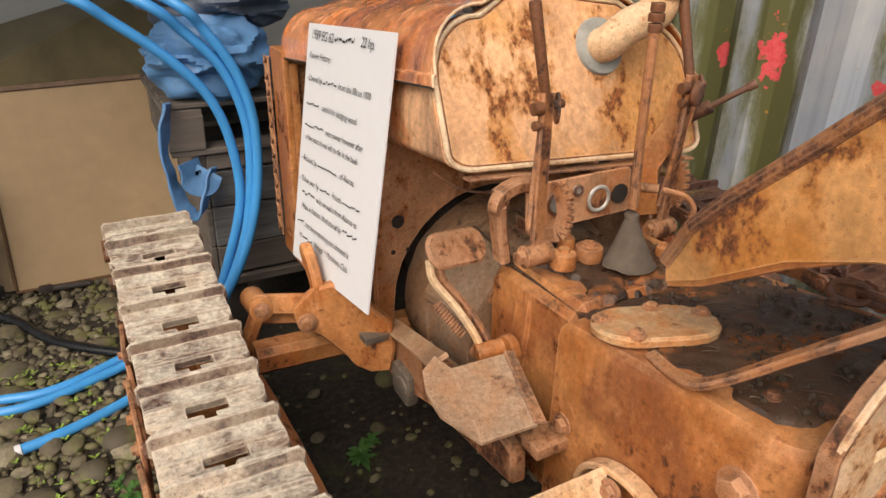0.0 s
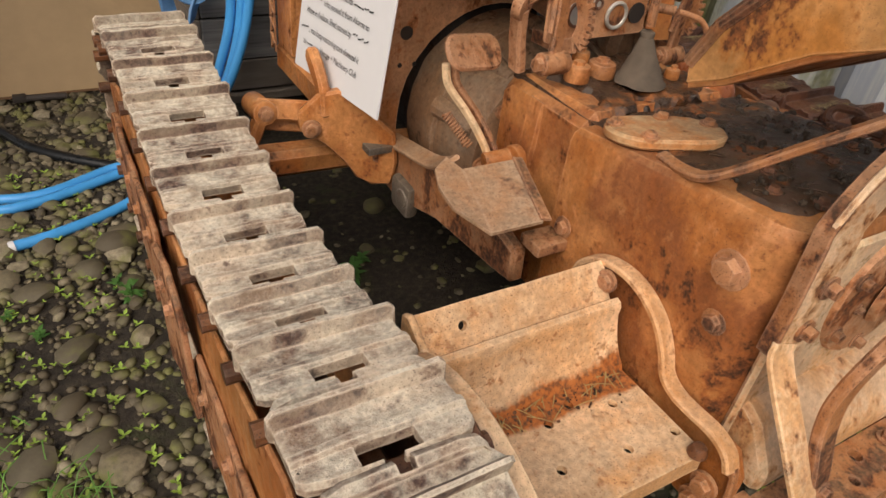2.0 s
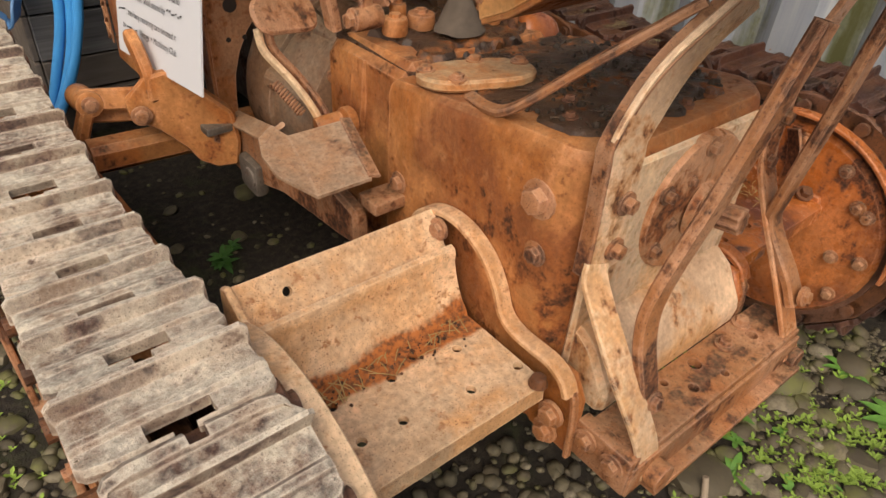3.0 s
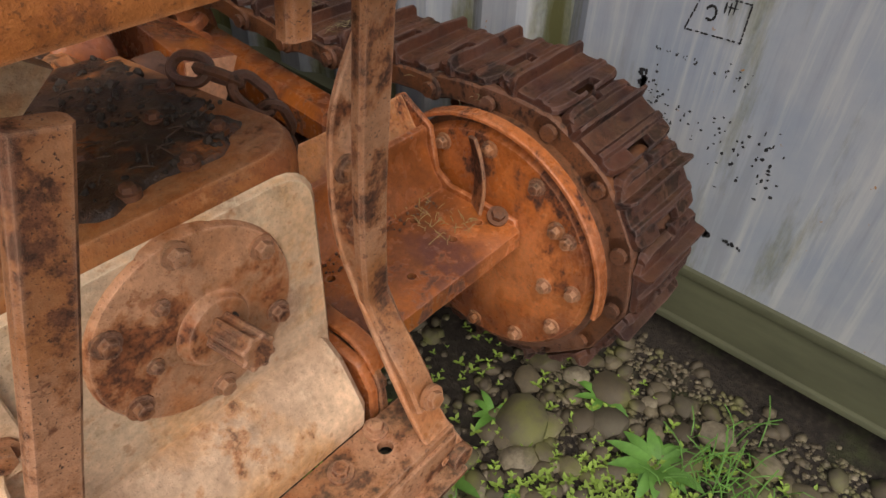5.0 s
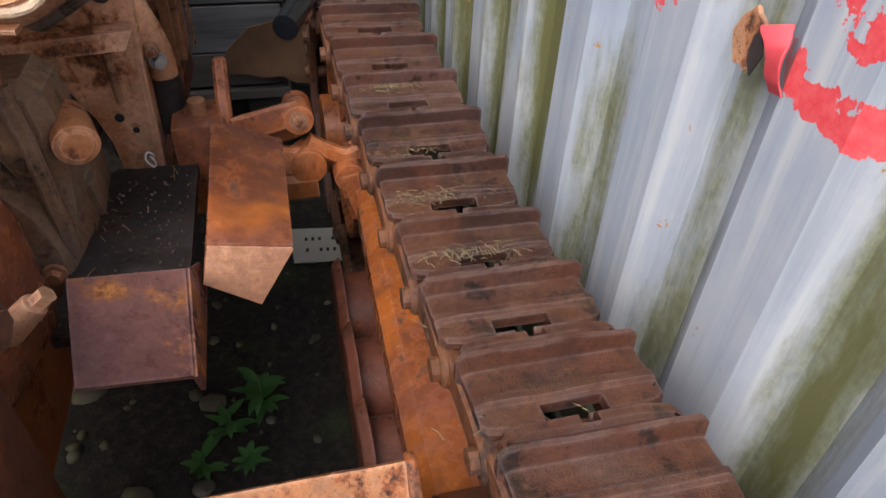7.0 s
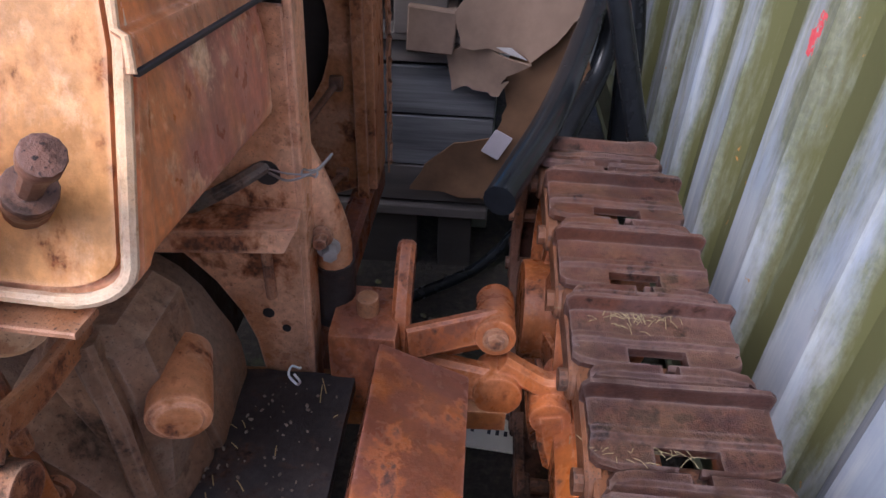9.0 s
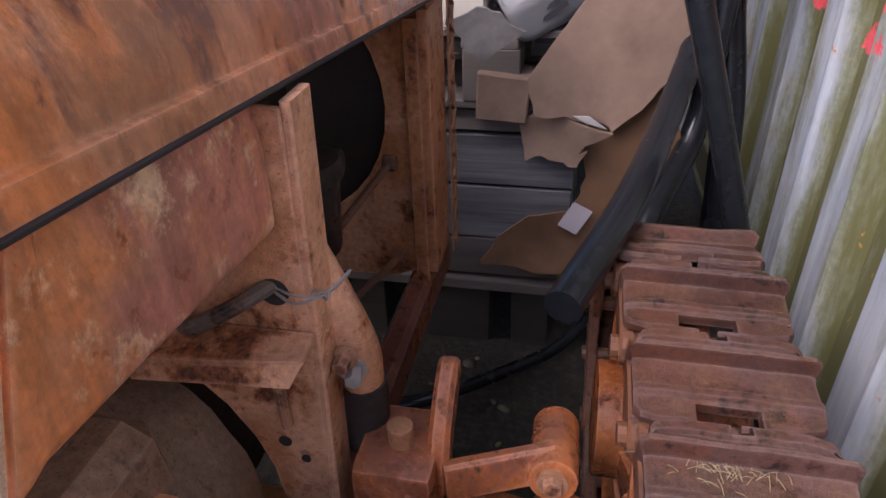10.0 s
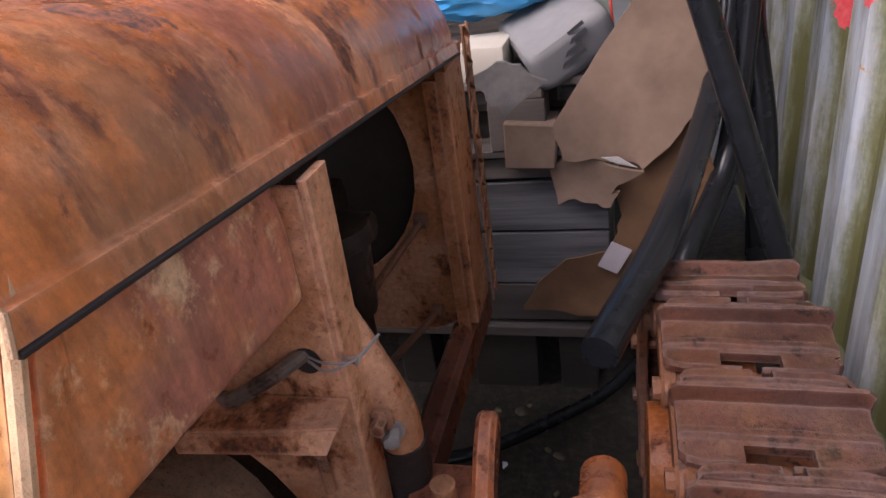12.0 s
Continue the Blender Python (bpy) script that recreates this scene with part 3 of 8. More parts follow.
def build_shelter():
    """Plain sheets that close the place ahead, and an unseen roof added to shade the tractor's nose."""
    b = bmesh.new()
    box(b, -5.0, 1.12, 3.3, 3.36, 0.0, 2.6, 0.0)
    tagged(solo("wall_north", b, plain("pale_sheet_wall", (0.42, 0.42, 0.40), 0.7, 5, 0.15)), "pale grey sheet wall behind the stacked pallets", "wall", kind="structure")

    # out of view; only there to cut the sky light ahead
    b = bmesh.new()
    box(b, -5.0, 1.3, 1.45, 3.36, 2.30, 2.36, 0.0)
    tagged(solo("ceiling", b, plain("shade_roof_sheet", (0.14, 0.13, 0.12), 0.8, 5, 0.2)), "unseen roof sheet added to shade the stacked goods", "roof", kind="structure")


build_shelter()

# ---- the crawler tractor ----
tractor = thing("crawler_tractor", (0, 0.4, 0.0), "old rusty orange crawler tractor with steel tracks, parked on gravel", "crawler tractor")
SPROCKET = (-0.199, 0.380)
IDLERS = {-1: (1.19, 0.36), 1: (1.14, 0.386)}


def track_line(side):
    """The closed line of the shoes' undersides, (y, z), from the sprocket's top forwards; the two tracks sag differently."""
    if side < 0:
        top = [(-0.199, 0.694), (-0.081, 0.674), (0.102, 0.632), (0.254, 0.607), (0.407, 0.599), (0.544, 0.608), (0.675, 0.618), (0.816, 0.631),
               (0.935, 0.650), (1.084, 0.668), (1.19, 0.672)]
    else:
        top = [(-0.199, 0.694), (-0.08, 0.683), (0.02, 0.668), (0.17, 0.653), (0.32, 0.640), (0.47, 0.636), (0.60, 0.648), (0.73, 0.662), (0.88, 0.672), (1.01, 0.688), (1.14, 0.698)]
    idler = IDLERS[side]
    pts = [V((0, y, z)) for y, z in top]
    pts = curve(pts, 6)
    for k in range(1, 25):
        a = radians(90 - 180 * k / 24)
        pts.append(V((0, idler[0] + 0.312 * math.cos(a), idler[1] + 0.312 * math.sin(a))))
    pts += [V((0, y, 0.046)) for y in (0.9, 0.6, 0.3, 0.0)]
    for k in range(0, 25):
        a = radians(270 - 180 * k / 24)
        pts.append(V((0, SPROCKET[0] + 0.314 * math.cos(a), SPROCKET[1] + 0.314 * math.sin(a))))
    return pts


def along(pts, s):
    total = sum((b - a).length for a, b in zip(pts, pts[1:] + pts[:1]))
    s %= total
    for a, b in zip(pts, pts[1:] + pts[:1]):
        d = (b - a).length
        if s <= d and d > 0:
            return a.lerp(b, s / d), total
        s -= d
    return pts[0], total


PITCH = 0.1456


def shoe_mesh(name, mat, seed, slot_end=-0.050):
    """One cast shoe: two tall grousers and a low lip, a slotted notch in its trailing edge, worn corners."""
    prof = [(-0.078, 0.003), (-0.073, 0.009), (-0.060, 0.009), (-0.050, 0.009), (-0.045, 0.010), (-0.040, 0.016), (-0.030, 0.016), (-0.025, 0.008), (0.000, 0.007), (0.012, 0.010), (0.017, 0.032), (0.023, 0.033),
            (0.028, 0.011), (0.046, 0.008), (0.052, 0.013), (0.064, 0.013), (0.069, 0.006), (0.071, 0.002)]
    ys = [p[0] for p in prof]
    hs = dict(prof)
    xs = [-0.108, -0.100, -0.075, -0.055, -0.037, -0.012, 0.012, 0.037, 0.055, 0.075, 0.100, 0.108]

    def top(x, y):
        edge = 0.75 if abs(x) > 0.104 else 1.0
        wear = (0.0035 if hs[y] > 0.015 else 0.0012) * noise.noise(V((x * 16 + seed, y * 20, seed))) + 0.0012 * noise.noise(V((x * 60, y * 60 + seed, 0)))
        return hs[y] * edge + wear

    def keep(i, j):
        x, y = (xs[i] + xs[i + 1]) / 2, (ys[j] + ys[j + 1]) / 2
        return not (abs(x) < 0.037 and -0.073 < y < slot_end) and not (abs(x) < 0.012 and y < -0.049) and not (abs(x) < 0.012 and y > 0.05)

    def warp(x, y):
        w = 0.0018 * noise.noise(V((x * 30 + seed, y * 40, 5)))
        cut = max(abs(x) - 0.095, 0) * 1.1
        out = 1.05 if 0.015 < y < 0.03 else (0.93 if y > 0.04 else 1.0)
        return x * out + w, y - math.copysign(cut, y) * (abs(y) > 0.05) + w * 0.6

    return mesh_of(name, gridsolid(xs, ys, top, lambda x, y: -0.006, keep, warp), mat)


def link_mesh(name, mat):
    """One forged link bar with its two eyes."""
    b = bmesh.new()
    out = []
    for k in range(9):
        a = radians(90 + 180 * k / 8)
        out.append((-0.073 + 0.026 * math.cos(a), 0.026 * math.sin(a)))
    out += [(-0.03, -0.016), (0.03, -0.016)]
    for k in range(9):
        a = radians(-90 + 180 * k / 8)
        out.append((0.073 + 0.026 * math.cos(a), 0.026 * math.sin(a)))
    out += [(0.03, 0.03), (-0.03, 0.03)]
    prism(b, out, 0.022, pose(-0.011, 0, -0.036, 90, 0, 90), 0.004)
    return mesh_of(name, b, mat)


def build_track(side, mat, phase):
    cx = 0.780 * side
    pts = track_line(side)
    total = along(pts, 0)[1]
    count = round(total / PITCH)
    step = total / count
    b = bmesh.new()
    rod(b, (cx - 0.04, 0.3, 0.115), (cx + 0.04, 0.3, 0.115), 0.05, n=16)
    chain = part("track", b, IRON, tractor, "track chain of links, pins and shoes")
    shoes = [shoe_mesh("track_shoe", mat, 3.1 * k + side, -0.044 if side < 0 else -0.050) for k in range(5)]
    link, pins = link_mesh("track_link", IRON), bmesh.new()
    rod(pins, (-0.122, 0, 0), (0.122, 0, 0), 0.016, n=10)
    rod(pins, (-0.04, 0, 0), (0.04, 0, 0), 0.024, n=12)
    pin = mesh_of("track_pin", pins, IRON)
    rng = random.Random(5 + side)
    for k in range(count):
        s = phase + k * step
        p, q, r = along(pts, s - step / 2)[0], along(pts, s + step / 2)[0], along(pts, s)[0]
        f = (q - p).normalized()
        up = V((1, 0, 0)).cross(f)
        toe = 0.069 - 0.058 * max(r.y, 0.0) if side > 0 else 0.0
        m = Matrix(((1, 0, 0, cx + toe), (0, f.y, up.y, r.y), (0, f.z, up.z, r.z), (0, 0, 0, 1)))
        tilt = pose(rng.uniform(-0.003, 0.003), 0, rng.uniform(-0.002, 0.003), rng.uniform(-1.6, 1.6), rng.uniform(-0.8, 0.8), rng.uniform(-0.9, 0.9))
        piece("track_shoe", shoes[k % 5], m @ tilt, chain)
        for dx in (-0.100 * side, 0.062 * side):
            piece("track_link", link, m @ pose(dx, 0, 0), chain)
        piece("track_pin", pin, m @ pose(0, -0.073, -0.036), chain)
    return chain


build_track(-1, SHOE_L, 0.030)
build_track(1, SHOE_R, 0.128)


def wheel_disc(b, x, y, z, r, side, dish=0.03, n=40, holes=0, hole_r=0.05, at_r=0.17):
    """A dished disc facing inwards (towards the machine's middle), with round openings cut as dark recesses where wanted."""
    rings = [(0.0, 0.0), (0.25 * r, 0.0), (0.72 * r, 0.0), (0.80 * r, -dish * 0.2), (0.93 * r, -dish * 0.2), (r, -dish), (r, -dish - 0.03)]
    prev = None
    for q, d in rings:
        if q == 0:
            c = b.verts.new((x + d * -side, y, z))
            prev = c
            continue
        ring = [b.verts.new((x - d * side, y + q * math.cos(2 * math.pi * i / n), z + q * math.sin(2 * math.pi * i / n))) for i in range(n)]
        for i in range(n):
            if prev is c:
                b.faces.new((c, ring[i], ring[(i + 1) % n]))
            else:
                b.faces.new((prev[i], prev[(i + 1) % n], ring[(i + 1) % n], ring[i]))
        prev = ring
    b.faces.new(prev)
    return b


def build_undercarriage(side):
    s = side
    paint = PAINT_DEEP if s > 0 else PAINT
    idler = IDLERS[s]
    face, mid = (0.680, 0.849) if s > 0 else (0.640, 0.7875)
    lean = 0.058 if s > 0 else 0.0
    # final drive cover and sprocket
    b = wheel_disc(bmesh.new(), face * s, *SPROCKET, 0.264, s, 0.03)
    cover = part("final_drive_cover", b, paint, tractor, "round bolted final drive cover")
    spots = []
    for a in range(0, 360, 30):
        spots.append(((face + 0.004) * s, SPROCKET[0] - 0.222 * math.cos(radians(a)), SPROCKET[1] + 0.222 * math.sin(radians(a))))
    spots += [(face * s, -0.361, 0.365), (face * s, -0.365, 0.505)]
    bolts("bolt", spots, (-s, 0, 0), RUSTY, cover, 0.012, 0.016)
    b = bmesh.new()
    n = 13
    out = []
    for i in range(n):
        for a, r in ((0.0, 0.25), (0.28, 0.25), (0.42, 0.287), (0.58, 0.29), (0.75, 0.25)):
            t = 2 * math.pi * (i + a) / n
            out.append((r * math.cos(t), r * math.sin(t)))
    prism(b, out, 0.05, pose(mid * s - 0.025, *SPROCKET, 90, 0, 90), 0.004)
    rod(b, ((face + 0.02) * s, *SPROCKET), ((face + 0.08) * s, *SPROCKET), 0.268, n=40)
    rod(b, ((face + 0.02) * s, *SPROCKET), ((face + 0.16) * s, *SPROCKET), 0.16, n=28)
    part("sprocket", b, IRON, tractor)
    # idler: a dished wheel with openings
    b = bmesh.new()
    n, rim = 48, []
    for q, d in ((0.10, 0.0), (0.235, 0.025), (0.262, 0.0), (0.272, 0.0), (0.272, 0.10), (0.262, 0.10)):
        rim.append([b.verts.new(((mid - 0.0875 - lean + d) * s, idler[0] + q * math.cos(2 * math.pi * i / n), idler[1] + q * math.sin(2 * math.pi * i / n))) for i in range(n)])
    for k, (r0, r1) in enumerate(zip(rim, rim[1:])):
        for i in range(n):
            if k == 0 and (i % 8) in (2, 3, 4, 5):
                continue
            b.faces.new((r0[i], r0[(i + 1) % n], r1[(i + 1) % n], r1[i]))
    b.normal_update()
    bmesh.ops.solidify(b, geom=b.faces[:], thickness=0.012)
    rod(b, ((mid - 0.1275 - lean) * s, *idler), ((mid + 0.1125 - lean) * s, *idler), 0.10, n=24, bevel=0.008)
    part("idler_wheel", b, paint, tractor, "dished idler wheel with openings")
    # track frame beam with rounded nose, rollers and their guards
    b = bmesh.new()
    rail = [(0.655, -0.02, 0.40), (0.655, 0.4, 0.405), (0.668, 0.75, 0.415), (0.695, 0.93, 0.42)] if s < 0 else [(0.741, -0.02, 0.405), (0.741, 0.25, 0.412), (0.745, 0.55, 0.425), (0.750, 0.75, 0.435), (0.752, 0.89, 0.44)]
    strap(b, curve([(x * s, y, z) for x, y, z in rail], 4), 0.095 if s < 0 else 0.104, 0.11, (1, 0, 0))
    box(b, *sorted(((mid - 0.085) * s, (mid + 0.045) * s)), 0.0, 0.9, 0.30, 0.36, 0.01)
    rod(b, ((mid - 0.0875 - lean * 0.35) * s, 0.88, 0.395), ((mid - 0.0875 - lean * 0.35) * s, 0.88, 0.475), 0.055, n=20, bevel=0.01)
    beam = part("track_frame", b, paint if s < 0 else BOXARM, tractor, "long steel track frame beam")
    for y in (0.10, 0.27, 0.46, 0.66):
        b = bmesh.new()
        rod(b, ((mid - 0.216) * s, y, 0.20), ((mid - 0.196) * s, y, 0.20), 0.120, 0.138, n=28, bevel=0.004)
        rod(b, ((mid - 0.196) * s, y, 0.20), ((mid - 0.127) * s, y, 0.20), 0.10, n=24)
        rod(b, ((mid - 0.127) * s, y, 0.20), ((mid + 0.052) * s, y, 0.20), 0.085, n=20)
        part("roller", b, OXIDE, beam, "flanged track roller")
    # outer guard plates along the frame
    if s < 0:
        b = bmesh.new()
        out = [(-0.32, 0.30), (1.25, 0.30), (1.28, 0.52), (1.10, 0.575), (0.75, 0.545), (0.40, 0.525), (0.10, 0.55), (-0.15, 0.60), (-0.30, 0.56)]
        prism(b, out, 0.010, pose(-0.884, 0, 0, 90, 0, 90), 0.003)
        part("side_guard", jitter(b, 0.003, 6, 3), PAINT, beam, "long orange side guard of the track")
        for y0, y1, z0, z1, dx in ((-0.34, 0.06, 0.16, 0.40, -0.004), (0.02, 0.36, 0.12, 0.37, 0.0), (0.30, 0.56, 0.20, 0.50, -0.020), (0.55, 0.84, 0.24, 0.50, -0.012), (0.84, 1.16, 0.22, 0.47, -0.006)):
            b = bmesh.new()
            out = [(y0, z0 + 0.02), (y0 + 0.09, z0), ((y0 + y1) / 2, z0 + 0.035), (y1 - 0.04, z0 - 0.01), (y1, z1 - 0.05), (y1 - 0.03, z1), ((y0 + y1) / 2, z1 + 0.012), (y0 + 0.02, z1)]
            prism(b, out, 0.012, pose(-0.898 + dx, 0, 0, 90, 0, 90), 0.003)
            jitter(b, 0.006, 9, y0)
            g = part("track_guard", b, RUSTY, beam, "torn rusty outer guard plate")
            bolts("bolt", [(-0.900 + dx, y0 + 0.08, z1 - 0.05), (-0.900 + dx, y1 - 0.09, z1 - 0.06)], (-1, 0, 0), RUSTY, g, 0.012, 0.012)
    return cover, beam


build_undercarriage(-1)
build_undercarriage(1)


# gearcase: the big riveted-looking box between the tracks, with its oily top
def build_gearcase():
    crest = lambda y: 0.815 + 0.130 * (0.175 - max(y, -0.20))  # noqa: E731
    plan = [(-0.232, 0.178), (-0.232, 0.05), (-0.232, -0.10)]
    for k in range(8):
        a = radians(180 + 90 * k / 7)
        plan.append((-0.167 + 0.065 * math.cos(a), -0.220 + 0.065 * math.sin(a)))
    for k in range(8):
        a = radians(270 + 90 * k / 7)
        plan.append((0.167 + 0.065 * math.cos(a), -0.220 + 0.065 * math.sin(a)))
    plan += [(0.232, -0.10), (0.232, 0.05), (0.232, 0.178)]
    b, rings = bmesh.new(), []
    for inset, drop in ((0.0, None), (0.0, 0.16), (0.0, 0.030), (0.004, 0.012), (0.013, 0.002), (0.026, 0.0)):
        row = []
        for x, y in plan:
            d = V((x, y + 0.05, 0)).normalized() * inset
            row.append(b.verts.new((x - d.x, y - d.y, 0.33 if drop is None else crest(y) - drop)))
        rings.append(row)
    k = len(plan)
    for r0, r1 in zip(rings, rings[1:]):
        for q in range(k):
            b.faces.new((r0[q], r0[(q + 1) % k], r1[(q + 1) % k], r1[q]))
    bmesh.ops.triangulate(b, faces=[b.faces.new(rings[-1]), b.faces.new(rings[0][::-1])])
    jitter(b, 0.003, 6, 2)
    case = part("gearcase", b, PAINT, tractor, "cast steel gearcase with faded orange paint")
    # oily top: a ragged crust of grime
    xs = [-0.218 + 0.436 * i / 64 for i in range(65)]
    ys = [-0.268 + 0.441 * i / 60 for i in range(61)]

    def crust(x, y):
        room = min(x + 0.205, 0.215 - x, y + 0.255 - 0.6 * max(abs(x) - 0.13, 0))
        room -= 0.016 + 0.030 * noise.noise(V((x * 14, y * 14, 2))) + 0.012 * noise.noise(V((x * 45, y * 45, 5)))
        lumps = 0.005 * noise.noise(V((x * 18, y * 18, 1))) + 0.003 * noise.noise(V((x * 60, y * 60, 4)))
        return crest(y) - 0.006 + (0.010 + lumps) * max(0.0, min(room / 0.012 + 0.5, 1.0))

    b = gridsolid(xs, ys, crust, lambda x, y: crest(y) - 0.02, lambda i, j: abs(xs[i]) + 0.6 * max(-ys[j] - 0.19, 0) < 0.21)
    part("oily_top", b, GREASE, case, "oil-soaked top with bolt heads and leaf litter")
    rng = random.Random(3)
    spots = [(-0.155, -0.17), (-0.120, -0.225), (-0.045, -0.238), (0.03, -0.24), (0.10, -0.235), (0.16, -0.20), (-0.10, -0.12), (0.03, -0.14), (0.13, -0.11), (0.19, -0.03)]
    bolts("bolt", [(x, y, crest(y) + 0.004) for x, y in spots], (0, 0, 1), IRON, case, 0.0085, 0.010)
    # oval inspection plate
    b = bmesh.new()
    u, w = V((0.90, -0.436, 0)), V((0.436, 0.90, 0))
    out = []
    for cx, a0 in ((0.040, -90), (-0.040, 90)):
        for k in range(9):
            a = radians(a0 + 180 * k / 8)
            out.append((cx + 0.064 * math.cos(a), 0.064 * math.sin(a)))
    m = Matrix(((u.x, w.x, 0, -0.135), (u.y, w.y, 0, 0.060), (-0.10 * -0.436, -0.117, 1, 0.832), (0, 0, 0, 1)))
    prism(b, out, 0.02, m, 0.005)
    plate = part("inspection_plate", jitter(b, 0.001, 20), rusty("dusty_plate", (0.46, 0.29, 0.15), (0.34, 0.18, 0.08), (0.08, 0.04, 0.03), 0.25, dust=0.8), case, "dusty oval inspection plate with bolts")
    bolts("bolt", [tuple(m @ V((dx, dy, 0.02))) for dx, dy in ((-0.085, 0.012), (-0.045, -0.048), (0.01, 0.048), (0.082, 0.02))], (0, 0, 1), RUSTY, plate, 0.011, 0.010)
    # side bolts
    bolts("bolt", [(-0.232, -0.203, 0.768)], (-1, 0, 0), RUSTY, case, 0.022, 0.02, label="large square plug")
    bolts("bolt", [(-0.230, -0.212, 0.674), (-0.232, 0.14, 0.62)], (-1, 0, 0), RUSTY, case, 0.015, 0.014)
    bolts("bolt", [(0.232, -0.205, 0.745), (0.232, -0.205, 0.65)], (1, 0, 0), RUSTY, case, 0.018, 0.016)
    # rear face of the casting, round cover, splined shaft
    b = bmesh.new()
    out = [(-0.206, 0.45), (0.212, 0.45), (0.216, 0.60), (0.216, 0.78)]
    for k in range(6):
        a = radians(90 * k / 5)
        out.append((0.166 + 0.05 * math.cos(a), 0.792 + 0.05 * math.sin(a)))
    for k in range(6):
        a = radians(90 + 90 * k / 5)
        out.append((-0.156 + 0.05 * math.cos(a), 0.792 + 0.05 * math.sin(a)))
    out.append((-0.206, 0.60))
    prism(b, out, 0.014, pose(0, -0.278, 0, 90, 0, 0), 0.010)
    part("rear_plate", jitter(b, 0.002, 9, 4), REAR, case, "pinkish bare-worn rear face of the casting")
    mid = V((0.036, -0.290, 0.718))
    b = bmesh.new()
    rod(b, mid + V((0, 0.006, 0)), mid + V((0, -0.012, 0)), 0.126, 0.121, n=48, bevel=0.006)
    rod(b, mid + V((0.012, -0.010, -0.012)), mid + V((0.014, -0.024, -0.012)), 0.050, 0.042, n=28, bevel=0.004)
    cov = part("round_cover", b, COVER, case, "round rear cover with a ring of bolts")
    bolts("bolt", [tuple(mid + V((0.106 * math.sin(radians(a)), -0.012, 0.106 * math.cos(radians(a))))) for a in (-3, 57, 117, 177, 237, 297)], (0, -1, 0), RUSTY, cov, 0.011, 0.014)
    bolts("bolt", [tuple(mid + V((x, -0.012, z))) for x, z in ((-0.035, 0.055), (-0.06, -0.015))], (0, -1, 0), RUSTY, cov, 0.007, 0.010)
    b = bmesh.new()
    gear = []
    for i in range(8):
        for a, r in ((0, 0.019), (0.5, 0.019), (0.55, 0.023), (0.95, 0.023)):
            t = 2 * math.pi * (i + a) / 8
            gear.append((r * math.cos(t), r * math.sin(t)))
    prism(b, gear, 0.075, look((0.050, -0.305, 0.706), (0.056, -0.38, 0.717)) @ pose(0, 0, -0.075), 0.002)
    part("splined_shaft", b, RUSTY, cov, "splined power take-off shaft")
    b = bmesh.new()
    rod(b, (0.050, -0.298, 0.706), (0.050, -0.312, 0.707), 0.030, 0.027, n=18, bevel=0.003)
    part("shaft_seal", b, SHADOWY, cov, "oil-blackened shaft seal")
    b = bmesh.new()
    rod(b, (0.104, -0.27, 0.522), (0.106, -0.300, 0.521), 0.016, n=18)
    rod(b, (0.106, -0.296, 0.521), (0.106, -0.301, 0.521), 0.009, n=12)
    part("drain_boss", b, PAINT, case)
    # lower step of the rear casting
    b = bmesh.new()
    out = [(-0.27, 0.42), (-0.37, 0.42), (-0.375, 0.47), (-0.33, 0.54), (-0.30, 0.56), (-0.27, 0.56)]
    prism(b, out, 0.40, pose(-0.195, 0, 0, 90, 0, 90), 0.01)
    part("rear_casting", b, CREAM, case, "pale sloping rear casting")
    b = bmesh.new()
    prism(b, [(-0.222, 0.34), (0.176, 0.34), (0.176, 0.795), (0.05, 0.808), (-0.222, 0.842)], 0.005, pose(0.2315, 0, 0, 90, 0, 90), 0.002)
    part("side_plate", b, OXIDE, case, "dark red-brown plate on the gearcase")
    # housing ahead of the box
    b = bmesh.new()
    out = [(0.17, 0.36), (0.47, 0.36), (0.47, 0.775), (0.43, 0.815), (0.17, 0.822)]
    prism(b, out, 0.39, pose(-0.195, 0, 0, 90, 0, 90), 0.055)
    part("clutch_housing", jitter(b, 0.004, 11, 2), PAINT, tractor, "orange clutch housing with an oily top")
    b = strap(bmesh.new(), curve([(-0.182, 0.330, 0.79), (-0.190, 0.335, 0.68), (-0.190, 0.335, 0.56)], 4), 0.05, 0.030, (0, 1, 0))
    part("cast_rib", jitter(b, 0.004, 15, 8), PAINT, tractor, "rounded rib down the clutch housing")
    # grime caked over the top, its edge ragged
    xs = [-0.180 + 0.36 * i / 54 for i in range(55)]
    ys = [0.180 + 0.26 * i / 40 for i in range(41)]

    def cake(x, y):
        far = max(abs(x - 0.01) / 0.165, abs(y - 0.30) / 0.130) + 0.30 * noise.noise(V((x * 17, y * 17, 2))) + 0.15 * noise.noise(V((x * 45, y * 45, 5)))
        lumps = 0.007 * noise.noise(V((x * 24, y * 24, 7))) + 0.004 * noise.noise(V((x * 80, y * 80, 1)))
        return 0.808 + (0.021 + lumps) * max(0.0, min((0.88 - far) / 0.10 + 0.5, 1.0))

    b = gridsolid(xs, ys, cake, lambda x, y: 0.795)
    part("caked_grime", b, GREASE, tractor, "black oily grime caked over the housing's top")
    return case


case = build_gearcase()


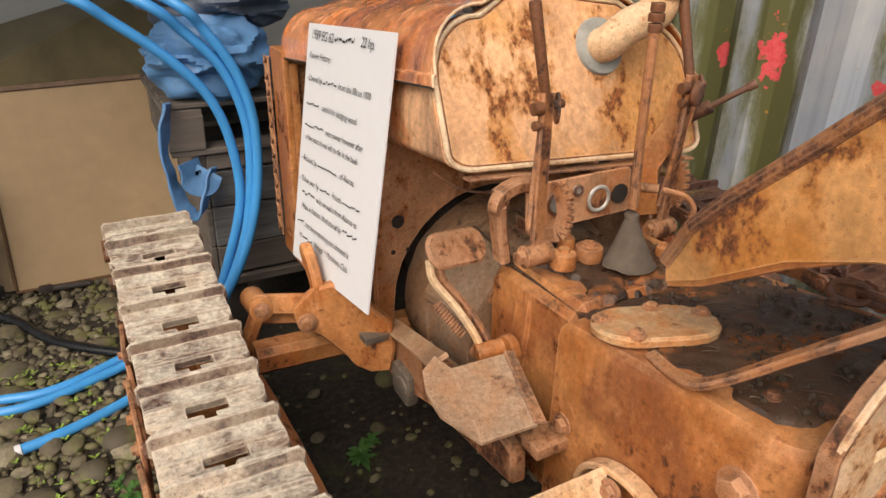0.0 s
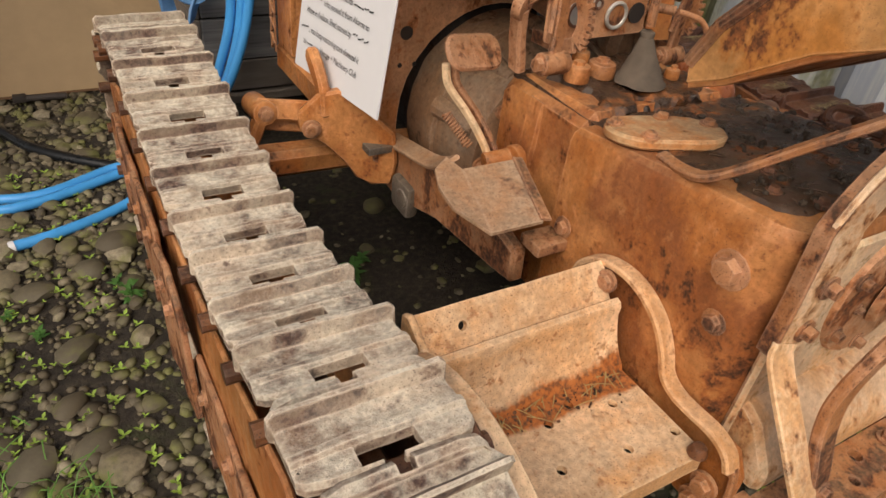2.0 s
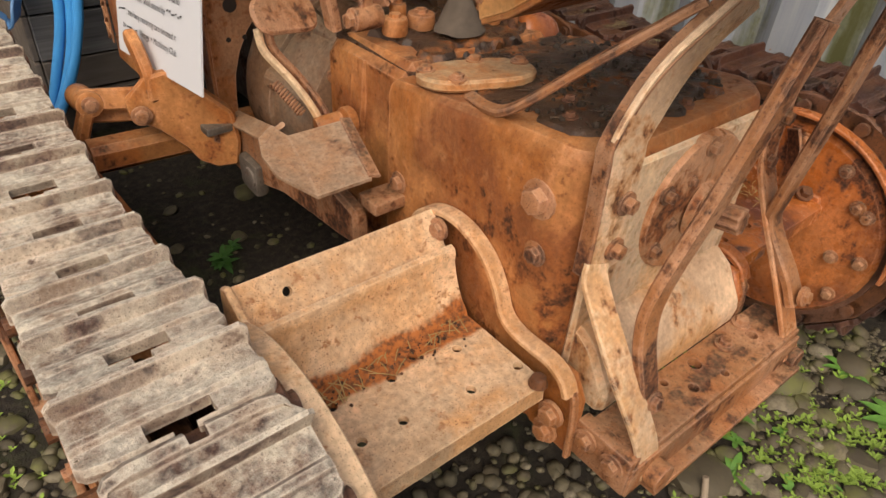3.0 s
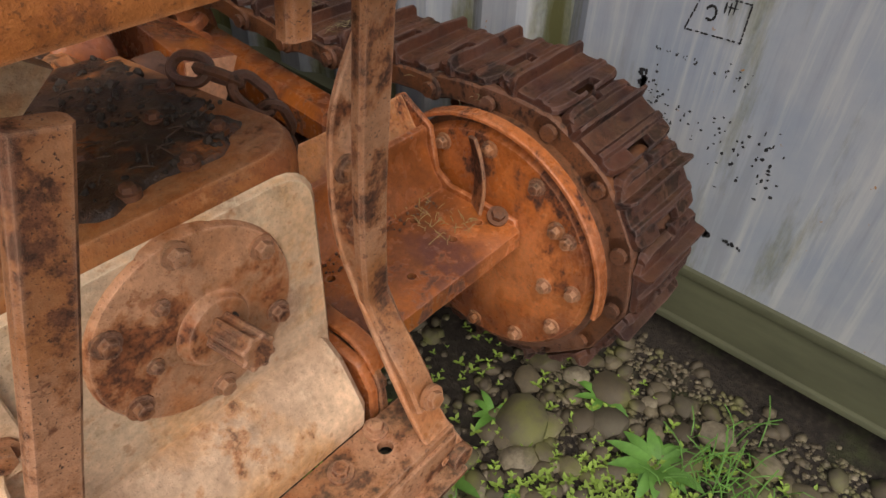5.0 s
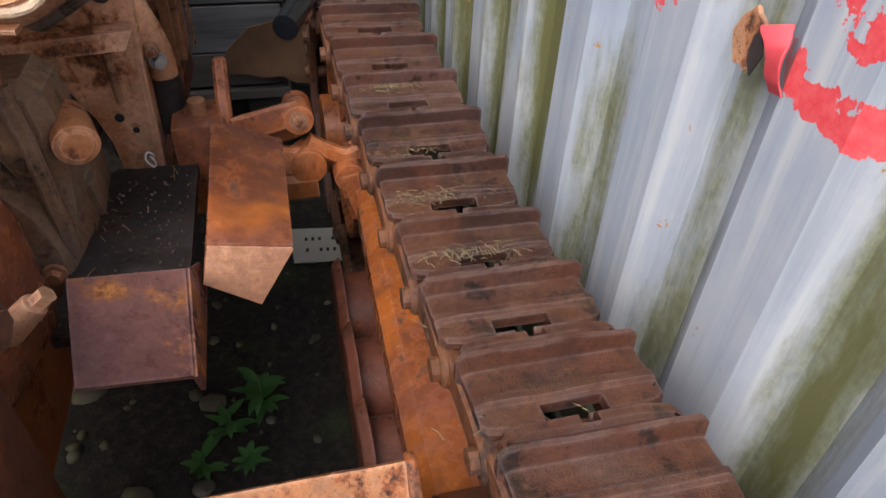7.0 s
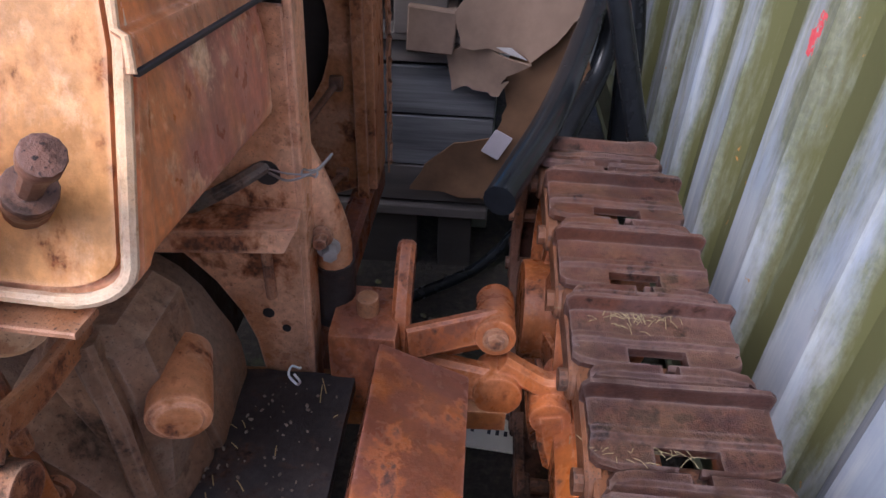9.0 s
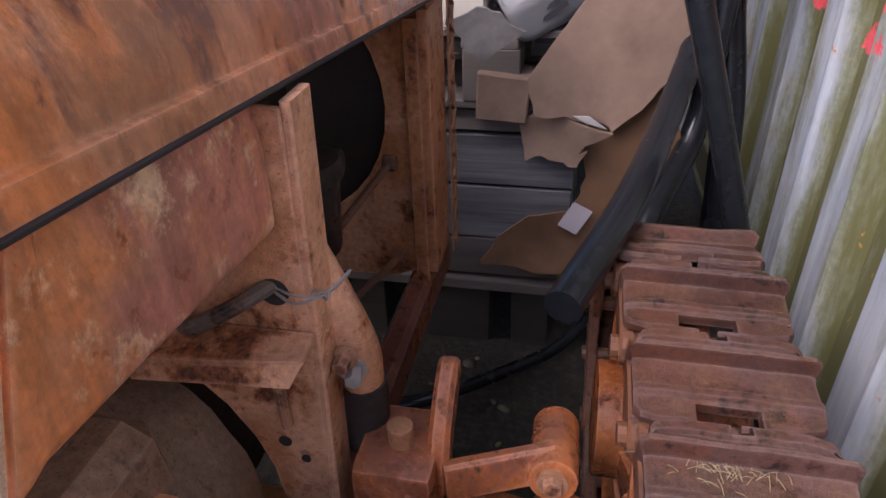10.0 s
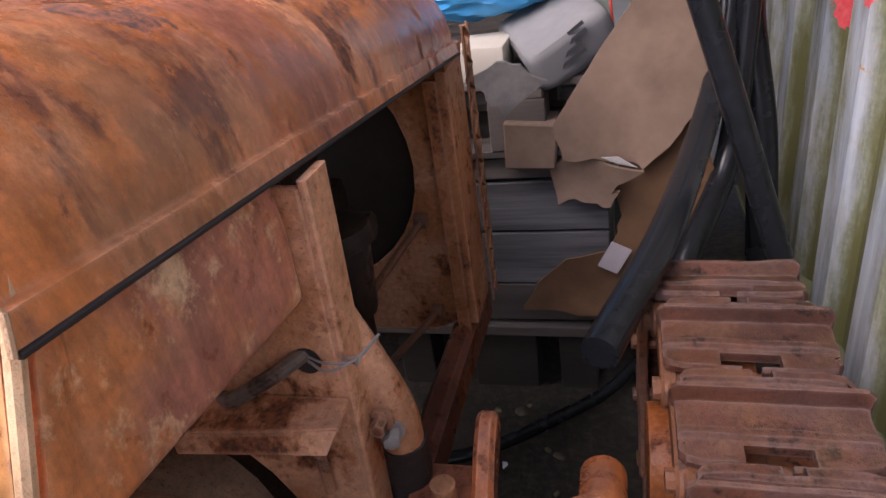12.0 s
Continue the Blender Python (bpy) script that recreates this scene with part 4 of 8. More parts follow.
def build_step(side):
    """The channel-shaped step between gearcase and track: drilled plate, curved trough, flange on top."""
    s = side
    paint = STEP_L if s < 0 else STEP_R
    prof = [(-0.306, 0.448), (-0.304, 0.483), (-0.294, 0.488), (-0.130, 0.486), (-0.112, 0.486), (-0.109, 0.496), (-0.095, 0.510), (-0.083, 0.530), (-0.073, 0.555), (-0.067, 0.578), (-0.068, 0.596), (-0.064, 0.604), (-0.054, 0.607), (-0.048, 0.601), (-0.045, 0.590), (-0.036, 0.596), (-0.006, 0.641), (0.002, 0.648)]
    end = 0.628 if s < 0 else 0.656
    x0, x1 = 0.262 * s, end * s

    def channel(prof):
        b, n = bmesh.new(), 18
        top = [[b.verts.new((x0 + (x1 - x0) * i / n, y, z + 0.0015 * noise.noise(V((i * 0.6, y * 30, z * 30))))) for y, z in prof] for i in range(n + 1)]
        for i in range(n):
            for j in range(len(prof) - 1):
                b.faces.new((top[i][j], top[i + 1][j], top[i + 1][j + 1], top[i][j + 1]))
        bmesh.ops.recalc_face_normals(b, faces=b.faces)
        bmesh.ops.solidify(b, geom=b.faces[:], thickness=0.012)
        return b

    step = part("step", channel(prof[:15]), paint, tractor, "drilled steel step plate with a curved trough")
    flange = part("flange", channel(prof[14:]), STEP_L if s < 0 else FLANGE_R, step, "flat flange along the top of the trough")
    holes = [(-0.489, -0.233), (-0.368, -0.246), (-0.559, -0.229), (-0.274, -0.253), (-0.33, -0.165), (-0.455, -0.155), (-0.56, -0.15), (-0.40, -0.135)] if s < 0 else \
        [(0.549, -0.232), (0.427, -0.246), (0.619, -0.233), (0.541, -0.145), (0.421, -0.140), (0.335, -0.246), (0.33, -0.15)]
    bore(step, [((x, y, 0.44), (x, y, 0.53), 0.0085) for x, y in holes])
    bore(flange, [(((end - 0.075) * s, 0.03, 0.58), ((end - 0.075) * s, -0.06, 0.65), 0.008)])
    # inner curved rib, bolted to the case
    rib = curve([(0.25 * s, q, z) for q, z in ((0.060, 0.575), (0.045, 0.612), (0.005, 0.642), (-0.050, 0.654), (-0.100, 0.644), (-0.142, 0.618), (-0.170, 0.580), (-0.187, 0.545), (-0.215, 0.528), (-0.255, 0.525), (-0.300, 0.526), (-0.332, 0.512), (-0.346, 0.488))], 4)
    b = strap(bmesh.new(), rib, 0.030, 0.013, (1, 0, 0))
    r = part("rib", b, STEP_RIB if s < 0 else PAINT_DEEP, step, "curved rib at the gearcase")
    bolts("bolt", [(0.272 * s, -0.030, 0.628)], (s, 0, 0), RUSTY, r, 0.014, 0.012)
    b = bmesh.new()
    out = [(-0.362, 0.34), (-0.27, 0.34), (-0.10, 0.46), (0.05, 0.56), (0.04, 0.60), (-0.05, 0.645), (-0.13, 0.615), (-0.18, 0.54), (-0.25, 0.518), (-0.335, 0.512), (-0.36, 0.47)]
    prism(b, out, 0.018, pose(0.238 * s - (0.018 if s > 0 else 0.0), 0, 0, 90, 0, 90), 0.004)
    part("lug", b, PAINT if s < 0 else PAINT_DEEP, step)
    b = strap(bmesh.new(), curve([(0.244 * s, q, z) for q, z in ((-0.336, 0.508), (-0.352, 0.478), (-0.360, 0.43), (-0.364, 0.35))], 4), 0.014, 0.010, (1, 0, 0))
    part("rib_tail", b, RUSTY, step)
    bolts("bolt", [(0.258 * s, -0.325, 0.428), (0.25 * s, -0.315, 0.372)], (s, 0, 0), RUSTY, r, 0.017, 0.016)
    b = bmesh.new()
    rod(b, (0.275 * s, -0.300, 0.488), (0.275 * s, -0.300, 0.506), 0.017, 0.011, n=16, bevel=0.003)
    part("nut", b, IRON, step, "blackened nut")
    # outer end plate against the track
    outer = [((0.657 if s < 0 else 0.684) * s, SPROCKET[0] + 0.278 * math.cos(radians(a)), SPROCKET[1] + 0.282 * math.sin(radians(a))) for a in range(52, 186, 6)]
    b = strap(bmesh.new(), outer, 0.052 if s < 0 else 0.030, 0.010, (1, 0, 0))
    out = [(-0.30, 0.452), (-0.29, 0.50), (-0.13, 0.50), (-0.095, 0.52), (-0.075, 0.61), (0.0, 0.652), (0.02, 0.64), (0.02, 0.56), (-0.06, 0.46)]
    prism(b, out, 0.012, pose(end * s - (0.0 if s > 0 else 0.012), 0, 0, 90, 0, 90), 0.003)
    part("end_plate", b, PAINT_PALE if s < 0 else PAINT_DEEP, step)
    if s > 0:
        b = bmesh.new()
        strap(b, curve([(0.648, -0.205, 0.49), (0.654, -0.205, 0.545), (0.662, -0.187, 0.595), (0.664, -0.172, 0.625)], 4), 0.05, 0.007, (0.5, 0.8, 0))
        tab = part("bent_tab", b, RUSTY, step, "bent steel tab with a hole")
        bolts("bolt", [(0.645, -0.258, 0.50)], (-0.3, -0.4, 0.9), IRON, tab, 0.014, 0.016)
    return step


build_step(-1)
build_step(1)


def build_drawbar():
    b = bmesh.new()
    out = [(-0.225, -0.365), (0.265, -0.365), (0.285, -0.47), (-0.20, -0.475)]
    xs = [-0.225 + 0.5 * i / 20 for i in range(21)]
    box(b, -0.225, 0.285, -0.468, -0.372, 0.412, 0.430, 0.004)
    bar = part("drawbar", b, RUSTY, tractor, "drilled drawbar crosspiece of rusty channel steel")
    part("web", box(bmesh.new(), -0.225, 0.285, -0.474, -0.460, 0.345, 0.414, 0.003), RUSTY, bar)
    part("end_block", box(bmesh.new(), -0.232, -0.205, -0.47, -0.36, 0.35, 0.432, 0.005), RUSTY, bar)
    part("lower_flange", box(bmesh.new(), -0.18, 0.285, -0.50, -0.462, 0.340, 0.352, 0.003), RUSTY, bar)
    pins = []
    for x, y, r in ((0.034, -0.400, 0.013), (0.116, -0.412, 0.011), (-0.016, -0.432, 0.010), (-0.10, -0.41, 0.013), (-0.05, -0.395, 0.008), (0.19, -0.42, 0.012), (0.06, -0.445, 0.008)):
        pins.append(((x, y, 0.39), (x, y, 0.45), r))
    bore(bar, pins)
    bolts("bolt", [(-0.233, -0.385, 0.405), (-0.233, -0.44, 0.40)], (-1, 0, 0), RUSTY, bar, 0.015, 0.014)
    bolts("bolt", [(0.12, -0.405, 0.432), (0.20, -0.39, 0.432)], (0, 0, 1), RUSTY, bar, 0.013, 0.014)
    b = bmesh.new()
    rod(b, (-0.165, -0.455, 0.372), (-0.165, -0.50, 0.372), 0.026, n=18, bevel=0.005)
    part("clevis_boss", b, RUSTY, bar)
    b = bmesh.new()
    rod(b, (0.287, -0.45, 0.36), (0.287, -0.49, 0.36), 0.022, n=18, bevel=0.005)
    part("clevis_boss", b, RUSTY, bar)
    return bar


build_drawbar()


def build_seat():
    """The bent-steel seat frame and the shell of the seat above the camera's eye."""
    # angle-iron stays up the rear plate to the seat, bent at the case and again at the drawbar
    for s in (-1, 1):
        path = [(-0.205, -0.306, 0.705), (-0.214, -0.32, 0.675), (-0.222, -0.40, 0.575), (-0.195, -0.455, 0.46), (-0.170, -0.47, 0.37)] if s < 0 else \
            [(0.335, -0.325, 1.08), (0.316, -0.295, 0.98), (0.276, -0.288, 0.89), (0.262, -0.291, 0.813), (0.258, -0.297, 0.735), (0.252, -0.33, 0.665), (0.246, -0.405, 0.54), (0.252, -0.45, 0.45), (0.278, -0.47, 0.37)]
        b = strap(bmesh.new(), curve(path, 5), 0.05, 0.010, (1, 0, 0))
        leg = part("seat_stay", b, CREAM if s < 0 else COVER, tractor, "flat steel seat stay, bent and bolted to the gearcase")
        if s < 0:
            upper = [(-0.188, -0.303, 0.685), (-0.190, -0.304, 0.78), (-0.194, -0.303, 0.865), (-0.186, -0.300, 0.905), (-0.125, -0.302, 0.985), (-0.050, -0.33, 1.07)]
            part("stay_plate", strap(bmesh.new(), curve(upper, 6), 0.074, 0.010, (1, 0, 0)), CREAM, leg)
            part("stay_edge", strap(bmesh.new(), curve([V(q) + V((-0.036, 0.008, 0)) for q in upper], 6), 0.008, 0.026, (1, 0, 0)), RUSTY, leg, "rust-brown edge flange")
        for z in ((0.722, 0.80) if s < 0 else (0.728, 0.813)):
            part("bolt", bolt(bmesh.new(), ((-0.178 if s < 0 else 0.259), -0.310 if s < 0 else -0.297, z), (0, -1, 0), 0.013, 0.016), RUSTY, leg)
        # round-edged brace from the drawbar to the seat
        path = [(-0.168, -0.430, 0.475), (-0.175, -0.424, 0.53), (-0.182, -0.40, 0.62), (-0.170, -0.394, 0.70), (-0.125, -0.415, 0.88), (-0.075, -0.432, 1.07)] if s < 0 else \
            [(0.245, -0.447, 0.50), (0.246, -0.420, 0.545), (0.250, -0.354, 0.625), (0.240, -0.356, 0.69), (0.220, -0.382, 0.86), (0.212, -0.41, 1.09)]
        b = strap(bmesh.new(), curve(path, 6), 0.042, 0.018, (1, 0, 0))
        brace = part("seat_brace", b, RUSTY, tractor, "bent rusty seat brace")
        part("bolt", bolt(bmesh.new(), (path[0][0], path[0][1] - 0.010, 0.505 if s < 0 else 0.525), (0, -1, 0.3), 0.013, 0.012), RUSTY, brace)
    # strap from the top of the case up to the seat pan
    path = [(-0.20, 0.00, 0.842), (-0.215, -0.06, 0.850), (-0.222, -0.12, 0.876), (-0.18, -0.21, 0.965), (-0.12, -0.31, 1.065)]
    b = strap(bmesh.new(), curve(path, 6), 0.020, 0.012, (0.9, 0.3, 0.2))
    part("seat_strap", b, RUSTY, tractor, "bent flat strap under the seat")
    # pan and sides
    b = bmesh.new()
    out = [(0.015, 0.955), (0.022, 0.985), (-0.011, 1.052), (-0.063, 1.112), (-0.156, 1.204), (-0.23, 1.28), (-0.33, 1.33), (-0.42, 1.33), (-0.44, 1.14), (-0.36, 1.125), (-0.255, 1.105), (-0.157, 1.062), (-0.046, 0.985)]
    for x in (-0.182, 0.170):
        b = prism(bmesh.new(), out, 0.008, pose(x, 0, 0, 90, 0, 90), 0.002)
        panel = part("seat_side", b, PAINT_SEAT, tractor, "rusty sheet-steel seat side with rolled edge")
        b = tube(bmesh.new(), [(x + 0.006, y, z) for y, z in out[1:7]], 0.013, 10)
        part("rolled_edge", b, RUSTY, panel)
    b = bmesh.new()
    out = [(0.015, 0.960), (-0.046, 0.990), (-0.157, 1.066), (-0.255, 1.118), (-0.455, 1.148), (-0.455, 1.138), (-0.255, 1.106), (-0.157, 1.052), (-0.046, 0.975), (0.012, 0.948)]
    prism(b, out, 0.36, pose(-0.18, 0, 0, 90, 0, 90), 0.002)
    box(b, -0.19, 0.275, -0.470, -0.430, 1.118, 1.160, 0.008)
    pan = part("seat_pan", b, PAINT, tractor, "bare steel seat pan with a thick rear edge")
    b = bmesh.new()
    strap(b, [(0.117, -0.43, 1.13), (0.110, -0.43, 1.062)], 0.024, 0.02, (1, 0, 0))
    part("seat_tab", b, RUSTY, pan)


build_seat()


def quad_plate(b, corners, thick):
    """A plate on a polygon in space, with thickness."""
    pts = [V(c) for c in corners]
    n = sum(((p - pts[0]).cross(q - pts[0]) for p, q in zip(pts[1:], pts[2:])), V()).normalized() * thick / 2
    low, high = [b.verts.new(p - n) for p in pts], [b.verts.new(p + n) for p in pts]
    b.faces.new(low[::-1])
    b.faces.new(high)
    for i in range(len(pts)):
        j = (i + 1) % len(pts)
        b.faces.new((low[i], low[j], high[j], high[i]))
    return b


def build_tank_and_hood():
    """Fuel tank whose rear face is the dashboard, and the riveted hood that runs on to the radiator."""
    def section(w, z0, z1, r, crown, rt=0.10, n=6):
        pts = []
        for cx, cz, a0 in ((w - r, z0 + r * 0.55, -90), ):
            for k in range(n + 1):
                a = radians(a0 + 90 * k / n)
                pts.append((cx + r * math.cos(a), cz + r * 0.55 * math.sin(a)))
        for k in range(n + 1):
            a = radians(90 * k / n)
            pts.append((w - rt + rt * math.cos(a), z1 - rt + rt * math.sin(a)))
        pts += [(w * 0.45, z1 + crown * 0.8), (0.0, z1 + crown)]
        return pts + [(-x, z) for x, z in pts[-2::-1]]

    def loft(rings):
        b = bmesh.new()
        made = [[b.verts.new(p) for p in ring] for ring in rings]
        k = len(made[0])
        for r0, r1 in zip(made, made[1:]):
            for j in range(k):
                b.faces.new((r0[j], r0[(j + 1) % k], r1[(j + 1) % k], r1[j]))
        b.faces.new(made[0][::-1])
        b.faces.new(made[-1])
        return b

    lean = lambda y, z: y + 0.42 * (z - 1.0)  # noqa: E731

    def settle(b):
        """The body sags a little to one side and towards its nose."""
        for v in b.verts:
            v.co.z += -0.06 * v.co.x - 0.095 * (v.co.y - 0.46)
            v.co.x += 0.010
        return b

    sec = section(0.328, 0.991, 1.272, 0.05, 0.046, 0.12)
    body = section(0.322, 0.991, 1.235, 0.05, 0.0, 0.15)
    rings = [[(x, lean(0.438, z), z) for x, z in sec], [(x, lean(0.450, z), z) for x, z in sec], [(x, lean(0.47, z), z) for x, z in body], [(x, lean(0.60, z), z) for x, z in body], [(x, 0.764 + 0.05 * (z - 1), z) for x, z in body]]
    part("fuel_tank", settle(loft(rings)), TANKSIDE, tractor, "rusty orange fuel tank under the hood")
    # dashboard face with a raised rolled rim
    inner = [((x * 0.955), 1.122 + (z - 1.122) * 0.93) for x, z in sec]
    b = bmesh.new()
    quad_plate(b, [(x, lean(0.434, z), z) for x, z in inner], 0.006)
    bmesh.ops.triangulate(b, faces=[f for f in b.faces if len(f.verts) > 4])
    dash = part("dashboard", settle(b), TANK, tractor, "bleached orange dashboard face, blistered with rust")
    b = bmesh.new()
    rim = [(x * 0.985, lean(0.430, z), 1.122 + (z - 1.122) * 0.975) for x, z in sec]
    tube(b, rim + rim[:2], 0.0055, 8)
    part("rim", settle(b), REAR, dash, "pale rolled rim")
    b = bmesh.new()
    strap(b, [(-0.29, lean(0.432, 0.980), 0.978), (0.29, lean(0.432, 0.980), 0.978)], 0.03, 0.006, (0, 1, 0))
    part("lower_edge", settle(b), RUSTY, dash)
    # hood: upper shell, its lower edge along the seam
    hs = lambda w, z1: [(w + 0.009, 1.142), (w + 0.008, 1.150), (w + 0.006, 1.162)] + [(w - 0.125 + 0.125 * math.cos(radians(90 * k / 9)), z1 - 0.125 + 0.125 * math.sin(radians(90 * k / 9))) for k in range(10)] + [(w * 0.45, z1 + 0.026), (0, z1 + 0.034)]  # noqa: E731
    full = lambda w, z1: hs(w, z1) + [(-x, z) for x, z in hs(w, z1)[-2::-1]]  # noqa: E731
    b = bmesh.new()
    rows = []
    for k in range(13):
        t = k / 12
        y = 0.418 + 1.019 * t
        w, z1 = 0.326 + 0.012 * t, 1.290 - 0.005 * t
        rows.append([b.verts.new((x, y + 0.42 * (z - 1.0) * (1 - t), z + 0.002 * noise.noise(V((x * 8, y * 8, z * 8))))) for x, z in full(w, z1)])
    for r0, r1 in zip(rows, rows[1:]):
        for j in range(len(r0) - 1):
            b.faces.new((r0[j], r0[j + 1], r1[j + 1], r1[j]))
    bmesh.ops.recalc_face_normals(b, faces=b.faces)
    bmesh.ops.solidify(b, geom=b.faces[:], thickness=0.004)
    part("hood", settle(b), HOOD, tractor, "long rusted orange hood with rounded shoulders")
    b = bmesh.new()
    tube(b, [(x, 0.417 + 0.42 * (z - 1.0), z) for x, z in full(0.326, 1.290)], 0.003, 8)
    part("hood_bead", settle(b), CREAM, dash, "pale chipped bead along the hood's edge")
    # dark strips draw the contact shadow and grime along the hood seam
    for side in (-1, 1):
        b = bmesh.new()
        pts = []
        for k in range(13):
            t = k / 12
            pts.append((side * (0.336 + 0.012 * t), 0.420 + 1.015 * t + 0.42 * 0.142 * (1 - t), 1.1415))
        strap(b, pts, 0.005, 0.004, (1, 0, 0))
        part("edging", settle(b), SHADOWY, dash, "dark strip for the shadow line and grime under the hood's edge")
    # filler elbow with a collar
    b = bmesh.new()
    c = V((0.085, lean(0.434, 1.212), 1.203))
    d = V((0, -0.92, 0.39)).normalized()
    rod(b, c - d * 0.01, c + d * 0.012, 0.064, 0.058, n=28, bevel=0.004)
    collar = part("filler_collar", b, plain("grey_patina", (0.33, 0.33, 0.30), 0.6, 18, 0.35), dash, "grey collar")
    b = bmesh.new()
    tube(b, curve([c, c + d * 0.035, c + d * 0.065 + V((0.02, 0, 0.02)), c + V((0.065, -0.085, 0.075)), c + V((0.075, -0.085, 0.115))], 6), 0.036, 18)
    part("filler_elbow", b, PAINT_PALE, dash, "pale filler elbow")
    b = bmesh.new()
    rod(b, c + V((0.075, -0.085, 0.10)), c + V((0.078, -0.085, 0.26)), 0.04, n=18)
    part("filler_pipe", b, RUSTY, dash)
    return dash


dash = build_tank_and_hood()


def build_front():
    """Bulkhead, engine, flywheel housing, frame rails and radiator."""
    b = bmesh.new()
    arch = []
    for k in range(17):
        a = radians(180 - 180 * k / 16)
        arch.append((0.272 * math.cos(a), 0.56 + 0.275 * math.sin(a)))
    out = [(0.335, 0.45), (0.352, 1.075), (-0.330, 1.115), (-0.318, 0.45), (-0.275, 0.45)] + arch + [(0.275, 0.45)]
    prism(b, out, 0.008, pose(0, 0.778, 0, 90, 0, 0), 0.002)
    for s in (-1, 1):
        lo, hi = (0.322, 0.330) if s < 0 else (0.337, 0.356)
        strap(b, [(lo * s, 0.793, 0.45), (hi * s, 0.797, 1.102 - 0.022 * s)], 0.05, 0.010, (0, 1, 0))
    bulk = part("bulkhead", b, COVER, tractor, "arched steel bulkhead plate with flanged edges")
    # not bored: dark discs give the shade of the bulkhead's holes
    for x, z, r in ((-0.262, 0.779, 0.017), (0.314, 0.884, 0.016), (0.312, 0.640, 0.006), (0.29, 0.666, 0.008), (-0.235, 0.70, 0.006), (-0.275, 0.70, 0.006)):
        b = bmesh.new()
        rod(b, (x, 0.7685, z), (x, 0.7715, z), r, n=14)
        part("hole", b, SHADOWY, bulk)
    bolts("bolt", [(0.363, 0.805, 0.773), (-0.336, 0.805, 0.74)], (0, -1, 0), RUSTY, bulk, 0.010, 0.02)
    b = bmesh.new()
    rod(b, (0, 0.47, 0.575), (0, 0.62, 0.575), 0.235, 0.255, n=44, bevel=0.015)
    rod(b, (0, 0.62, 0.575), (0, 0.766, 0.575), 0.262, 0.25, n=44, bevel=0.012)
    housing = part("flywheel_housing", jitter(b, 0.005, 16), CASTING, tractor, "round dusty cast-iron flywheel housing")
    for k in range(10):
        c, d = math.cos(radians(18 + 36 * k)), math.sin(radians(18 + 36 * k))
        lug = rod(bmesh.new(), (0.225 * c, 0.50, 0.575 + 0.225 * d), (0.25 * c, 0.63, 0.575 + 0.25 * d), 0.020, 0.028, n=10, bevel=0.004)
        part("lug", lug, CASTING, housing)
    bolts("bolt", [(0.213 * math.cos(radians(36 * k)), 0.466, 0.575 + 0.213 * math.sin(radians(36 * k))) for k in range(10)], (0, -1, 0), RUSTY, housing, 0.012, 0.014)
    # block and filter bowl take the engine bay's shade into their oily black
    b = bmesh.new()
    box(b, -0.15, 0.15, 0.80, 1.32, 0.42, 0.86, 0.02)
    box(b, -0.12, 0.12, 0.84, 1.30, 0.86, 0.94, 0.02)
    for k in range(4):
        rod(b, (0.16, 0.90 + 0.11 * k, 0.80), (0.22, 0.90 + 0.11 * k, 0.80), 0.025, n=12)
    part("engine_block", b, SUMP, tractor, "grimy four-cylinder engine block, coloured dark for the shaded bay")
    # curved manifold and its clamp on the bulkhead's outside
    b = bmesh.new()
    tube(b, curve([(0.319, 0.834, 0.897), (0.347, 0.834, 0.827), (0.366, 0.839, 0.758), (0.368, 0.839, 0.700)], 6), 0.026, 14)
    breather = part("breather_pipe", b, COVER, tractor, "pinkish bent pipe beside the bulkhead")
    b = bmesh.new()
    tube(b, curve([(0.368, 0.839, 0.712), (0.367, 0.842, 0.66), (0.356, 0.852, 0.600)], 6), 0.029, 14)
    part("rubber_sleeve", b, SUMP, breather, "black rubber sleeve")
    bolts("bolt", [(0.368, 0.813, 0.750)], (0.3, -1, 0), WIRE, breather, 0.011, 0.022)
    b = bmesh.new()
    quad_plate(b, [(0.165, 0.768, 0.836), (0.349, 0.768, 0.834), (0.356, 0.722, 0.838), (0.27, 0.716, 0.833), (0.165, 0.716, 0.824)], 0.005)
    quad_plate(b, [(0.356, 0.7215, 0.838), (0.165, 0.7155, 0.824), (0.168, 0.711, 0.800), (0.342, 0.714, 0.811)], 0.004)
    shelf = part("heat_shield", jitter(b, 0.002, 14, 3), COVER, tractor, "folded dusty sheet-steel shield in front of the bulkhead", smooth=False)
    part("stay_rod", rod(bmesh.new(), (0.300, 0.764, 0.70), (0.303, 0.760, 0.79), 0.007, n=10), RUSTY, shelf, "short rusty stay rod")
    b = bmesh.new()
    rod(b, (0.262, 0.59, 0.768), (0.291, 0.505, 0.767), 0.030, 0.031, n=28, bevel=0.004)
    rod(b, (0.2905, 0.506, 0.767), (0.2925, 0.501, 0.767), 0.024, 0.021, n=24)
    part("round_cap", jitter(b, 0.001, 30), COVER, tractor, "round steel cap")
    # control rods and a filter bowl along the engine's side
    for p, q in (((0.282, 1.304, 0.771), (0.217, 0.95, 0.724)), ((0.282, 1.312, 0.569), (0.228, 0.965, 0.628))):
        b = bmesh.new()
        rod(b, p, q, 0.007, n=10)
        rod(b, V(p) + V((-0.012, 0, 0)), V(p) + V((0.012, 0, 0)), 0.015, n=14, bevel=0.003)
        part("control_rod", b, IRON, tractor, "thin rusty control rod beside the engine")
    b = bmesh.new()
